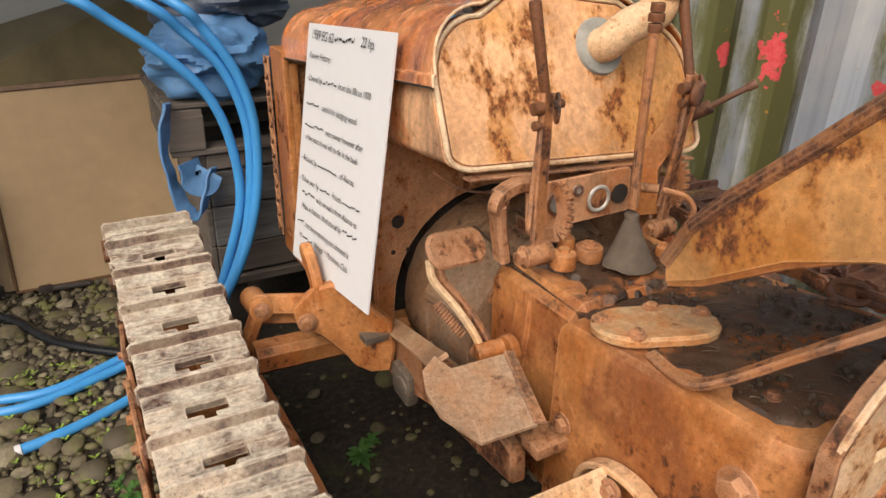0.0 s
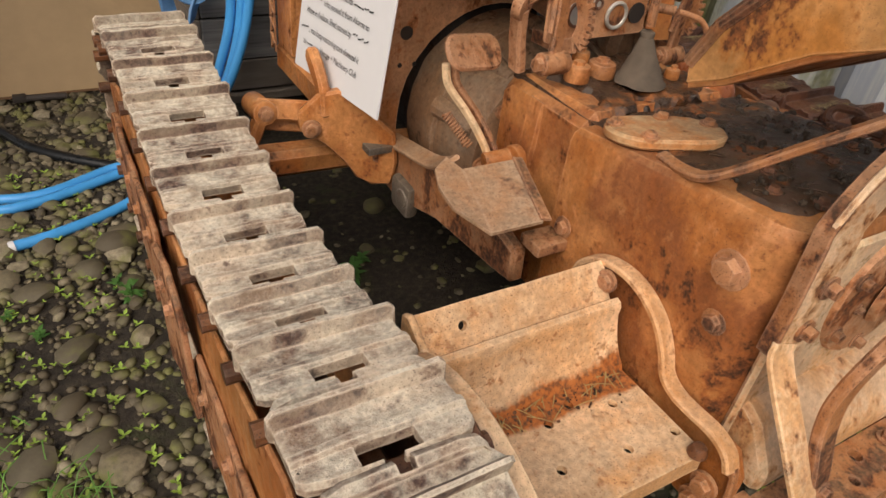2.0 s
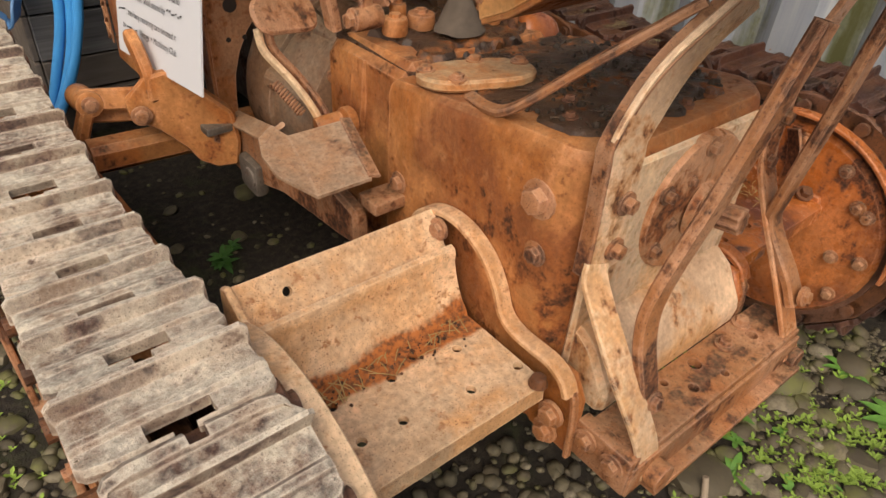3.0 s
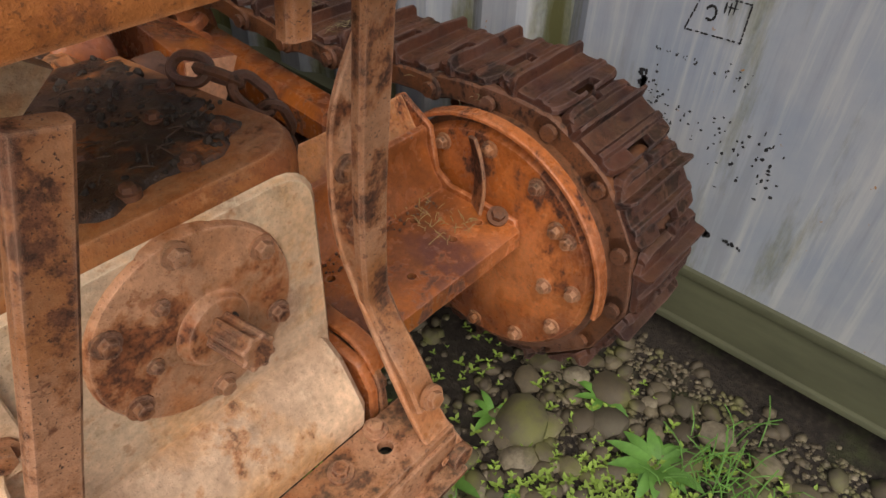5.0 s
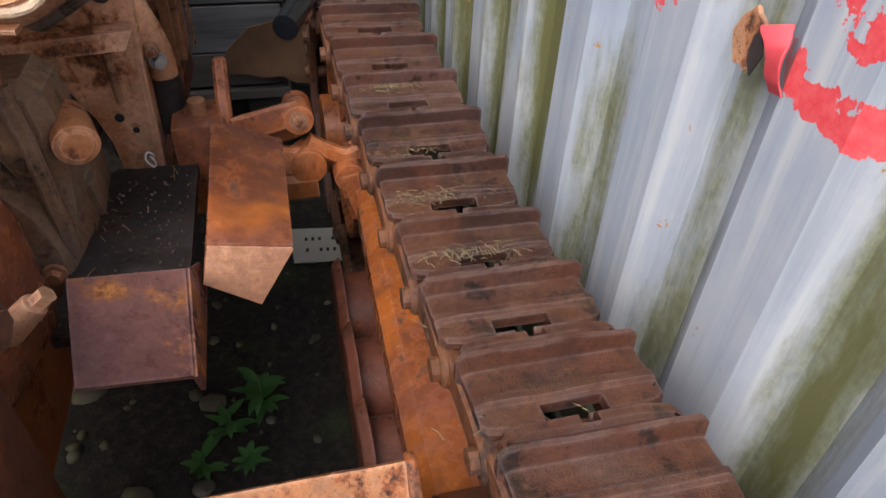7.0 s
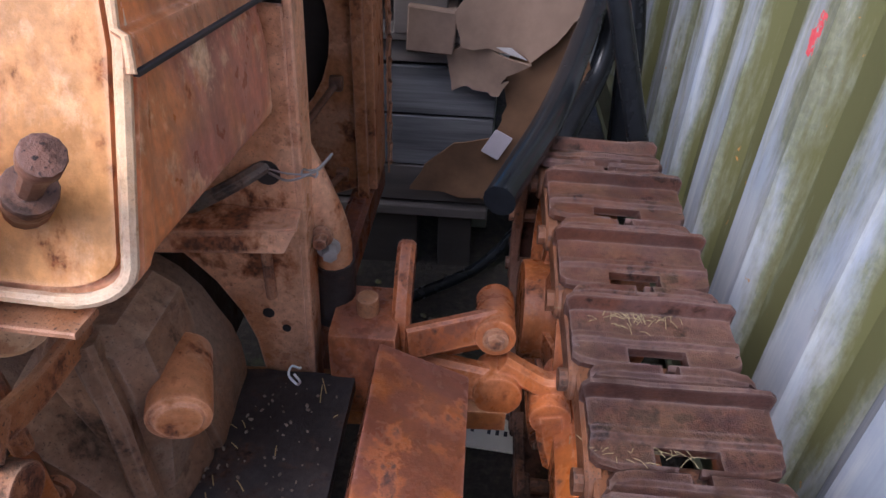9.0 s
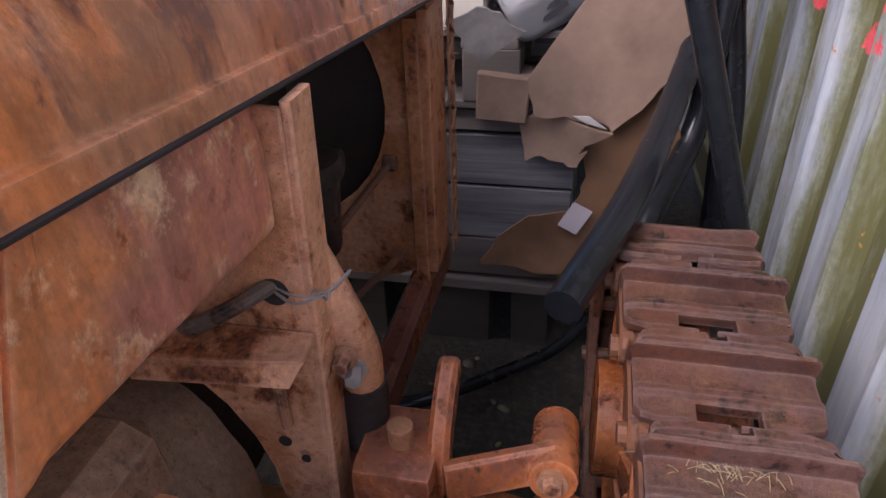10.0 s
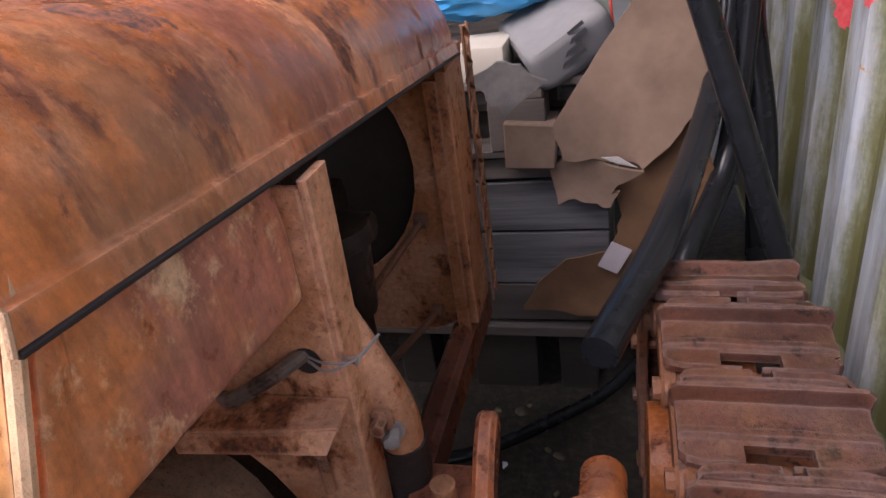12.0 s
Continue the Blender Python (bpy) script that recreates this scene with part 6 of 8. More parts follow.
def build_side_castings():
    """Rounded castings on the far side of the gearcase and housing, seen from above the track."""
    b = bmesh.new()
    c = bmesh.new()
    bmesh.ops.create_uvsphere(c, u_segments=40, v_segments=24, radius=1.0)
    for v in c.verts:
        v.co = V([math.copysign(abs(q) ** 0.42, q) for q in v.co])
        v.co = V((v.co.x * 0.056 - 0.012 * v.co.z, v.co.y * (0.085 - 0.018 * v.co.z), v.co.z * 0.125))
    c.transform(pose(0.196, 0.275, 0.715, 0, 9, -8))
    merge(b, c)
    part("side_cover", jitter(b, 0.004, 12), BOXARM, tractor, "squarish rusted orange cover on the clutch housing")
    b = bmesh.new()
    rod(b, (0.238, 0.147, 0.778), (0.282, 0.143, 0.784), 0.032, 0.028, n=22, bevel=0.006)
    rod(b, (0.277, 0.144, 0.784), (0.289, 0.142, 0.785), 0.015, n=6)
    part("round_plug", b, IRON, tractor, "round rusty plug")
    b = bmesh.new()
    rod(b, (0.249, 0.207, 0.709), (0.29, 0.213, 0.745), 0.018, 0.015, n=14, bevel=0.004)
    rod(b, (0.286, 0.213, 0.74), (0.304, 0.215, 0.755), 0.011, n=6)
    part("grease_nut", b, RUSTY, tractor, "pale greased nut")
    b = bmesh.new()
    prism(b, [(0.150, 0.80), (0.165, 0.856), (0.262, 0.858), (0.270, 0.79), (0.262, 0.70), (0.245, 0.60), (0.205, 0.60), (0.185, 0.70)], 0.12, pose(0, 0.63, 0, 90, 0, 0), 0.026)
    bell = part("bell_casting", jitter(b, 0.004, 14), CASTING, tractor, "grimy grey cast ear of the flywheel housing")
    b = strap(bmesh.new(), curve([(0.225, 0.508, 0.86), (0.235, 0.500, 0.76), (0.238, 0.500, 0.66), (0.232, 0.505, 0.58)], 5), 0.022, 0.026, (1, 0.2, 0))
    part("cast_rib", jitter(b, 0.003, 14), CASTING, bell)
    b = bmesh.new()
    tube(b, curve([(0.09, 0.40, 0.93), (0.153, 0.421, 0.921), (0.194, 0.43, 0.909), (0.205, 0.43, 0.88), (0.199, 0.43, 0.83)], 5), 0.0075, 10)
    rod(b, (0.199, 0.43, 0.865), (0.199, 0.43, 0.81), 0.009, n=8)
    part("bent_rod", b, RUSTY, tractor, "bent linkage rod with a hanging pin")
    b = bmesh.new()
    rod(b, (0.205, 0.47, 0.945), (0.232, 0.435, 0.945), 0.030, n=20, bevel=0.005)
    rod(b, (0.232, 0.435, 0.945), (0.240, 0.425, 0.945), 0.016, n=14, bevel=0.003)
    part("linkage_boss", b, PAINT_PALE, tractor, "pale linkage boss under the tank")


build_side_castings()


def torus_link(b, m, r=0.022, w=0.016, t=0.0075):
    pts = []
    for k in range(21):
        a = 2 * math.pi * k / 20
        pts.append(m @ V((r * math.cos(a) + math.copysign(0.009, math.cos(a)), (w + 0.002) * math.sin(a), 0)))
    return tube(b, pts, t, 7)


def build_chain():
    """A short chain that hangs from the seat down over the gearcase."""
    pts = curve([(0.215, 0.01, 0.855), (0.235, -0.05, 0.860), (0.255, -0.105, 0.852), (0.285, -0.125, 0.80), (0.302, -0.105, 0.735), (0.304, -0.075, 0.68), (0.306, -0.05, 0.63)], 8)
    at = thing("chain", (0.24, -0.1, 0.80), "short rusty chain lying over the edge of the gearcase", "chain")
    run, k = 0.0, 0
    for a, c in zip(pts, pts[1:]):
        run += (c - a).length
        if run > 0.046:
            run = 0
            m = Matrix.Translation((a + c) / 2) @ (c - a).to_track_quat("X", "Z").to_matrix().to_4x4() @ pose(0, 0, 0, 45 + 90 * (k % 2))
            part("chain_link", torus_link(bmesh.new(), m), IRON, at)
            k += 1


build_chain()


def build_wires():
    b = bmesh.new()
    tube(b, curve([(0.318, 0.766, 0.886), (0.345, 0.752, 0.886), (0.372, 0.766, 0.893), (0.385, 0.80, 0.897)], 6), 0.0016, 6)
    tube(b, curve([(0.318, 0.768, 0.890), (0.345, 0.755, 0.893), (0.37, 0.768, 0.889), (0.383, 0.80, 0.893)], 6), 0.0013, 6)
    tube(b, [(0.366 + 0.009 * math.cos(a), 0.763 + 0.003 * math.sin(3 * a), 0.891 + 0.005 * math.sin(a)) for a in np.linspace(0, 9, 40)], 0.0013, 5)
    tagged(solo("tie_wire", b, WIRE), "thin wire tied round the bulkhead's edge", "wire")
    b = bmesh.new()
    tube(b, curve([(0.178, 0.787, 0.819), (0.225, 0.75, 0.844), (0.283, 0.748, 0.879), (0.313, 0.775, 0.891)], 6), 0.009, 9)
    tagged(solo("hose_end", b, ENGINE), "grey hose that enters a hole in the bulkhead", "hose")
    b = bmesh.new()
    tube(b, curve([(0.335, 0.737, 0.599), (0.339, 0.72, 0.616), (0.331, 0.715, 0.624), (0.327, 0.71, 0.612), (0.337, 0.708, 0.598), (0.343, 0.704, 0.608), (0.338, 0.701, 0.624)], 6), 0.0017, 6)
    tagged(solo("string", b, STRING), "knotted white string on the oily tray", "string")
    b = bmesh.new()
    tube(b, curve([(-0.30, 0.52, 0.985), (-0.255, 0.49, 0.955), (-0.20, 0.47, 0.945), (-0.14, 0.46, 0.955), (-0.10, 0.47, 0.97)], 6), 0.003, 6)
    tagged(solo("cable", b, IRON), "thin dark cable sagging under the tank", "cable")


build_wires()


def build_litter():
    """Twigs, straw and leaf scraps caught on the machine."""
    rng = random.Random(11)
    straw = plain("dry_straw", (0.42, 0.30, 0.12), 0.8, 60, 0.25)

    def scatter(name, spots, label, mat, lo, hi, r=0.0012):
        b = bmesh.new()
        for x, y, z in spots:
            a, ln, t = rng.uniform(0, 6.28), rng.uniform(lo, hi), rng.uniform(-0.15, 0.3)
            d = V((math.cos(a), math.sin(a), t)) * ln
            c = V((x, y, z + r * 1.5))
            tube(b, [c - d / 2, c + V((0, 0, rng.uniform(0, 0.004))), c + d / 2], r, 4)
        tagged(solo(name, b, mat), label, "litter", kind="stuff")

    scatter("straw", [(rng.uniform(-0.60, -0.28), rng.uniform(-0.15, -0.085), 0.490) for _ in range(60)], "dry straw caught along the step", straw, 0.012, 0.05, 0.0009)
    scatter("straw", [(rng.uniform(0.52, 0.62), rng.uniform(-0.24, -0.10), 0.490) for _ in range(50)], "dry straw and dirt in the corner of the step", straw, 0.008, 0.03, 0.0008)
    spots = []
    for y in (0.02, 0.165, 0.31, 0.455, 0.60, -0.12, 0.80, 0.95):
        n = rng.choice((16, 34, 60))
        x0 = rng.uniform(-0.05, 0.03)
        for _ in range(n):
            spots.append((0.795 + x0 + rng.gauss(0, 0.035), y + rng.gauss(0, 0.010), {True: 0.668, False: 0.655}[y < 0.1] + (0.02 if y > 0.7 else 0)))
    scatter("dry_grass", spots, "dry grass stuck on the track shoes", plain("bleached_grass", (0.24, 0.19, 0.095), 0.85, 60, 0.35), 0.006, 0.022, 0.0005)
    scatter("twigs", [(rng.uniform(-0.18, 0.2), (q := rng.uniform(-0.22, 0.16)), 0.819 + 0.130 * (0.175 - q)) for _ in range(90)], "twigs and leaf scraps on the oily gearcase", plain("dead_twigs", (0.10, 0.06, 0.035), 0.8, 60, 0.3), 0.010, 0.040, 0.0009)
    scatter("twigs", [(rng.uniform(0.235, 0.395), rng.uniform(0.38, 0.74), 0.571) for _ in range(16)], "scraps of straw on the black tray", straw, 0.006, 0.03, 0.0007)


build_litter()


def build_crumbs():
    """Crumbs of dirt and scale caught on the machine."""
    rng = random.Random(31)
    base = bmesh.new()
    bmesh.ops.create_icosphere(base, subdivisions=1, radius=1.0)
    co, fs = [v.co.copy() for v in base.verts], [[v.index for v in f.verts] for f in base.faces]
    base.free()

    def heap(spots, label, mat):
        verts, faces = [], []
        for x, y, z, r in spots:
            m = pose(x, y, z, rng.uniform(0, 360), rng.uniform(0, 360), rng.uniform(0, 360))
            sc = [r * rng.uniform(0.5, 1.3) for _ in range(3)]
            k0 = len(verts)
            verts.extend(tuple(m @ V((c.x * sc[0], c.y * sc[1], c.z * sc[2] * rng.uniform(0.8, 1.1)))) for c in co)
            faces.extend([i + k0 for i in f] for f in fs)
        me = bpy.data.meshes.new("crumbs")
        me.from_pydata(verts, [], faces)
        me.materials.append(mat)
        tagged(new("dirt_crumbs", me), label, "dirt", kind="stuff")

    top = []
    for _ in range(520):
        x, y = rng.uniform(-0.19, 0.205), rng.uniform(-0.235, 0.165)
        if noise.noise(V((x * 11, y * 11, 9))) > -0.05:
            top.append((x, y, 0.820 + 0.130 * (0.175 - max(y, -0.20)), rng.choice((0.0018, 0.0025, 0.0035, 0.005, 0.008))))
    heap(top, "crumbs of dark dirt and leaf mould on the oily gearcase", plain("dark_crumbs", (0.055, 0.036, 0.022), 0.8, 50, 0.5))
    for s in (-1, 1):
        line = []
        for _ in range(150):
            y = rng.gauss(-0.125, 0.016)
            line.append((s * rng.uniform(0.27, 0.62), y, 0.489 + max(0, y + 0.112) * 0.9, rng.choice((0.0012, 0.0016, 0.0022, 0.0035))))
        heap(line, "dirt and rust scale in the corner of the step", plain("rust_crumbs", (0.13, 0.060, 0.030), 0.85, 50, 0.5))
    heap([(rng.uniform(0.235, 0.395), rng.uniform(0.36, 0.74), 0.571, rng.choice((0.0012, 0.002, 0.003))) for _ in range(160)], "pale grit on the black tray", plain("pale_grit", (0.22, 0.17, 0.12), 0.85, 50, 0.4))


build_crumbs()


def build_sign():
    tl, tr, br = V((-0.366, 1.030, 1.212)), V((-0.328, 0.618, 1.238)), V((-0.427, 0.568, 0.670))
    u, v = tr - tl, br - tr
    w, h = u.length, v.length
    ux, dn = u.normalized(), v.normalized()
    nrm = dn.cross(ux).normalized() * -1
    if nrm.x > 0:
        nrm = -nrm
    at = thing("notice_board", tuple(tl + v + u * 0.5), "white handwritten notice board leaning against the tractor's tank", "notice board")
    b = bmesh.new()
    quad_plate(b, [tl, tr, tr + v, tl + v], 0.004)
    part("board", b, PAPER, at, smooth=False)
    up = -dn
    m0 = Matrix(((ux.x, up.x, nrm.x, 0), (ux.y, up.y, nrm.y, 0), (ux.z, up.z, nrm.z, 0), (0, 0, 0, 1)))
    rng = random.Random(4)

    def write(text, fx, fy, size):
        """One run of handwriting; returns where it ends."""
        data = bpy.data.curves.new("handwriting", "FONT")
        data.body, data.size, data.shear, data.space_character = text, size, 0.18, 0.96
        ob = bpy.data.objects.new("handwriting", data)
        scene.collection.objects.link(ob)
        bpy.context.view_layer.update()
        me = bpy.data.meshes.new_from_object(ob)
        width = ob.dimensions.x
        bpy.data.objects.remove(ob)
        me.transform(Matrix.Diagonal((0.86, 1, 1, 1)))
        me.materials.clear()
        me.materials.append(INK)
        p = tl + ux * (fx * w) + dn * (fy * h) + nrm * 0.0045
        me.transform(Matrix.Translation(p - LOC[at]) @ m0 @ pose(0, 0, 0, 0, 0, -1.5 + rng.uniform(-0.8, 0.8)))
        o = new("handwriting", me)
        o.parent = at
        return fx + width * 0.86 / w

    def bar(fx, fy, length, size):
        """A word that is not spelled out: a plain bar."""
        end, at_x = fx + length, fx
        while at_x < end - 0.012:
            step = min(rng.uniform(0.022, 0.05), end - at_x)
            b2 = bmesh.new()
            p = tl + ux * (at_x * w) + dn * (fy * h) + nrm * 0.0045 + up * size * rng.uniform(0.0, 0.25)
            q = p + ux * (step - 0.008) * w + up * size * rng.uniform(-0.1, 0.15)
            quad_plate(b2, [p, q, q + up * size * 0.16, p + up * size * 0.16], 0.0004)
            part("word_bar", b2, INK, at, smooth=False)
            at_x += step
        return end

    x = write("1939 EG 62", 0.06, 0.058, 0.030)
    x = bar(x + 0.03, 0.060, 0.24, 0.030)
    write("22 hp.", x + 0.06, 0.062, 0.030)
    write("Known History :", 0.05, 0.135, 0.022)
    x = write("- Owned by", 0.04, 0.225, 0.021)
    x = bar(x + 0.02, 0.228, 0.17, 0.021)
    write("from late 50s to 1970", x + 0.02, 0.230, 0.021)
    x = bar(0.06, 0.325, 0.18, 0.021)
    write("used it for sledging wood", x + 0.03, 0.330, 0.021)
    x = bar(0.06, 0.415, 0.26, 0.021)
    write("next owner however after", x + 0.02, 0.420, 0.021)
    write("a few years it was left to die in the bush", 0.08, 0.465, 0.021)
    x = write("- Rescued by", 0.04, 0.555, 0.021)
    x = bar(x + 0.02, 0.557, 0.26, 0.021)
    write("of Akaroa", x + 0.02, 0.560, 0.021)
    x = write("- Taken over by", 0.04, 0.645, 0.021)
    x = bar(x + 0.02, 0.648, 0.14, 0.021)
    x = write("friends", x + 0.02, 0.650, 0.021)
    bar(x + 0.02, 0.652, 0.22, 0.021)
    x = bar(0.09, 0.700, 0.18, 0.021)
    write("who moved it from Akaroa to", x + 0.02, 0.705, 0.021)
    x = write("Hope in Nelson. Shed stored by", 0.09, 0.760, 0.021)
    bar(x + 0.02, 0.762, 0.17, 0.021)
    x = bar(0.05, 0.830, 0.10, 0.021)
    write(", too busy restoring cars donated it", x + 0.0, 0.835, 0.021)
    x = write("to", 0.09, 0.890, 0.021)
    x = bar(x + 0.02, 0.892, 0.14, 0.021)
    write("Vintage + Machinery Club", x + 0.02, 0.895, 0.021)


build_sign()

# ---- things stacked ahead of the tractor ----
def board(b, x0, x1, y0, y1, z0, z1, seed=0.0):
    c = bmesh.new()
    box(c, x0, x1, y0, y1, z0, z1, 0.003, 1)
    jitter(c, 0.004, 5, seed)
    return merge(b, c)


def build_pallets():
    at = thing("pallet", (0.0, 2.1, 0.70), "weathered grey wooden pallet on top of a stack", "pallet", "stacked pallets")
    k = 0
    for z0, z1, ys in ((0.868, 0.886, [(1.745, 1.86), (1.90, 2.0), (2.05, 2.15), (2.2, 2.3), (2.36, 2.46), (2.5, 2.62)]), (0.705, 0.725, [(1.745, 1.85), (2.12, 2.24), (2.5, 2.62)])):
        for y0, y1 in ys:
            k += 1
            part("slat", board(bmesh.new(), -0.64, 0.56, y0, y1, z0, z1, k), WOODGREY, at)
    for x0, x1 in ((-0.645, -0.525), (-0.10, 0.02), (0.335, 0.465)):
        for y0 in (1.742, 2.10, 2.50):
            k += 1
            part("pallet_block", board(bmesh.new(), x0, x1, y0, y0 + 0.11, 0.726, 0.846, k), WOODGREY, at)
    for x0, x1 in ((-0.645, -0.525), (-0.10, 0.02), (0.335, 0.465)):
        part("bearer", board(bmesh.new(), x0, x1, 1.745, 2.62, 0.846, 0.868, x0), WOODGREY, at)
    crate = thing("crate", (0.0, 2.1, 0.0), "grey boarded crate under the pallets", "crate", "stacked pallets")
    for i, (z0, z1) in enumerate(((0.645, 0.700), (0.505, 0.635), (0.352, 0.498), (0.232, 0.345))):
        part("side_board", board(bmesh.new(), -0.53, 0.60, 1.762, 1.785, z0, z1, i + 3), PLYPALE if i in (1, 2) else WOODGREY, crate)
        part("end_board", board(bmesh.new(), -0.552, -0.532, 1.77, 2.55, z0, z1, i + 9), WOODGREY, crate)
    part("sill_board", board(bmesh.new(), -0.56, 0.60, 1.745, 1.86, 0.190, 0.222, 20), WOODGREY, crate)
    # the foot blocks' colour carries the darkness below the sill
    for x0, x1 in ((-0.54, -0.44), (0.0, 0.1), (0.22, 0.40), (0.46, 0.56)):
        part("foot_block", board(bmesh.new(), x0, x1, 1.76, 1.86, 0.0, 0.188, x0 * 9), WOODSHADE, crate)
    # a near-black box stands in for the crate's unlit inside
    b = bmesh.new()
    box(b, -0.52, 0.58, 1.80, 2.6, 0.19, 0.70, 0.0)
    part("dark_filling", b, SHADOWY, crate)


build_pallets()


def sheet(outline, plane, thick=0.004, cuts=5, crumple=0.008, seed=0.0, tear=0.0):
    """A limp sheet on an outline (a, c) with plane(a, c) -> place; crumpled and given thickness."""
    pts = []
    for (a0, c0), (a1, c1) in zip(outline, outline[1:] + outline[:1]):
        for k in range(4):
            t = k / 4
            j = tear * noise.noise(V((a0 * 30 + k * 3.3, c0 * 30, seed)))
            pts.append((a0 + (a1 - a0) * t + j, c0 + (c1 - c0) * t + j))
    b = bmesh.new()
    f = b.faces.new([b.verts.new((a, c, 0)) for a, c in pts])
    bmesh.ops.triangulate(b, faces=[f])
    bmesh.ops.subdivide_edges(b, edges=b.edges[:], cuts=cuts, use_grid_fill=True)
    for v in b.verts:
        a, c = v.co.x, v.co.y
        v.co = V(plane(a, c)) + V((0, 1, 0)) * crumple * noise.noise(V((a * 7, c * 7, seed))) * 2
    front = list(b.faces)
    rim = [e for e in b.edges if len(e.link_faces) == 1]
    back = {v: b.verts.new(v.co + V((0, thick, 0))) for v in list(b.verts)}
    for f in front:
        b.faces.new([back[v] for v in reversed(f.verts)])
    for e in rim:
        p, q = e.verts
        b.faces.new((p, q, back[q], back[p]))
    return b


def build_stack_goods():
    lean = lambda y0, s: (lambda x, z: (x, y0 + s * (z - 0.5), z))  # noqa: E731
    b = sheet([(0.484, 0.8), (0.582, 0.94), (0.647, 1.03), (0.682, 1.28), (0.822, 1.3), (0.812, 0.82), (0.797, 0.805), (0.762, 0.785), (0.727, 0.735), (0.677, 0.685), (0.622, 0.7), (0.507, 0.722)], lean(1.685, 0.05), 0.005, 3, 0.012, 1.0, tear=0.012)
    tagged(solo("cardboard_sheet", b, CARD_DIM), "torn buff cardboard sheet leaning on the stack", "cardboard")
    b = sheet([(0.622, 0.7), (0.722, 0.77), (0.807, 0.82), (0.822, 0.6), (0.762, 0.4), (0.682, 0.22), (0.572, 0.27), (0.377, 0.292), (0.422, 0.37), (0.492, 0.44), (0.597, 0.46), (0.622, 0.55)], lean(1.73, 0.0), 0.005, 3, 0.010, 4.0, tear=0.014)
    tagged(solo("cardboard_sheet", b, CARD_WET), "water-stained brown cardboard sagging against the crate", "cardboard")
    b = bmesh.new()
    prism(b, roundrect(0.052, 0.075, 0.003, 2), 0.002, pose(0.611, 1.714, 0.452, 90, 0, 0) @ pose(0, 0, 0, 0, 0, -28), 0.0005)
    tagged(solo("paper_tag", b, plain("pale_tag", (0.46, 0.41, 0.42), 0.8, 20, 0.08)), "pale paper tag stuck on the cardboard", "tag")
    b = sheet([(0.474, 0.69), (0.522, 0.715), (0.682, 0.69), (0.622, 0.655), (0.607, 0.6), (0.542, 0.605), (0.487, 0.595)], lean(1.685, 0.1), 0.012, 3, 0.02, 7.0, tear=0.02)
    tagged(solo("cardboard_scrap", b, CARD_DIM), "crushed scrap of grey-brown cardboard", "cardboard")
    b = bmesh.new()
    prism(b, [(0.367, 0.69), (0.484, 0.683), (0.492, 0.79), (0.372, 0.8)], 0.10, pose(0, 1.72, 0, 90, 0, 0) @ pose(0, 0, -0.10), 0.004)
    tagged(solo("carton", jitter(b, 0.004, 9), CARD_DIM), "small battered carton on the stack", "box")
    b = bmesh.new()
    prism(b, [(0.587, 0.735), (0.622, 0.735), (0.662, 0.708), (0.622, 0.718)], 0.003, pose(0, 1.655, 0, 90, 0, 0), 0.0005)
    tagged(solo("paper_scrap", b, plain("dusty_paper", (0.40, 0.37, 0.35), 0.85, 20, 0.2)), "torn white paper scrap", "paper")
    # crumpled sacking, a folded box and a bag along the top
    b = sheet([(0.322, 0.925), (0.382, 0.955), (0.442, 0.935), (0.477, 0.9), (0.422, 0.865), (0.394, 0.842), (0.357, 0.88)], lean(1.69, -0.1), 0.012, 4, 0.02, 3.0, tear=0.01)
    tagged(solo("sacking", b, plain("grey_sacking", (0.17, 0.155, 0.14), 0.9, 30, 0.3)), "crumpled grey sacking on the pallet", "sack")
    b = bmesh.new()
    box(b, 0.275, 0.385, 1.75, 1.90, 0.888, 0.965, 0.006)
    tagged(solo("carton", jitter(b, 0.006, 8), plain("pale_carton", (0.52, 0.47, 0.38), 0.85, 12, 0.12)), "flattened pale carton on the pallet", "box")
    bag = bmesh.new()
    block(bag, (0.20, 0.28, 0.105), pose(0.492, 1.86, 0.958, 8, -24, 18), 0.035, 4)
    bmesh.ops.subdivide_edges(bag, edges=bag.edges[:], cuts=1, use_grid_fill=True)
    jitter(bag, 0.012, 9, 2)
    sack = thing("cement_bag", (0.49, 1.86, 0.89), "half-collapsed grey paper bag with dark print", "bag")
    part("bag", bag, plain("bag_paper", (0.20, 0.195, 0.19), 0.8, 20, 0.15), sack)
    for k, ln in enumerate((0.07, 0.085, 0.06, 0.078)):
        b = bmesh.new()
        block(b, (ln, 0.002, 0.008), pose(0.528, 1.722, 0.985 - 0.019 * k, 0, 0, 0) @ pose(0, 0, 0, 0, -35, 0), 0.0)
        part("print_bar", b, INK, sack)
    # green post and a thin red cord
    b = bmesh.new()
    box(b, 0.555, 0.61, 1.98, 2.03, 0.0, 1.8, 0.006)
    tagged(solo("post", b, plain("pale_green_paint", (0.36, 0.39, 0.32), 0.6, 12, 0.15)), "pale green painted post behind the stack", "post")
    b = bmesh.new()
    tube(b, curve([(0.60, 1.86, 1.10), (0.61, 1.85, 1.02), (0.615, 1.85, 0.96)], 5), 0.003, 6)
    tagged(solo("red_cord", b, plain("red_cord_plastic", (0.5, 0.05, 0.03), 0.5, 40, 0.1)), "thin red cord hanging", "cord")


build_stack_goods()


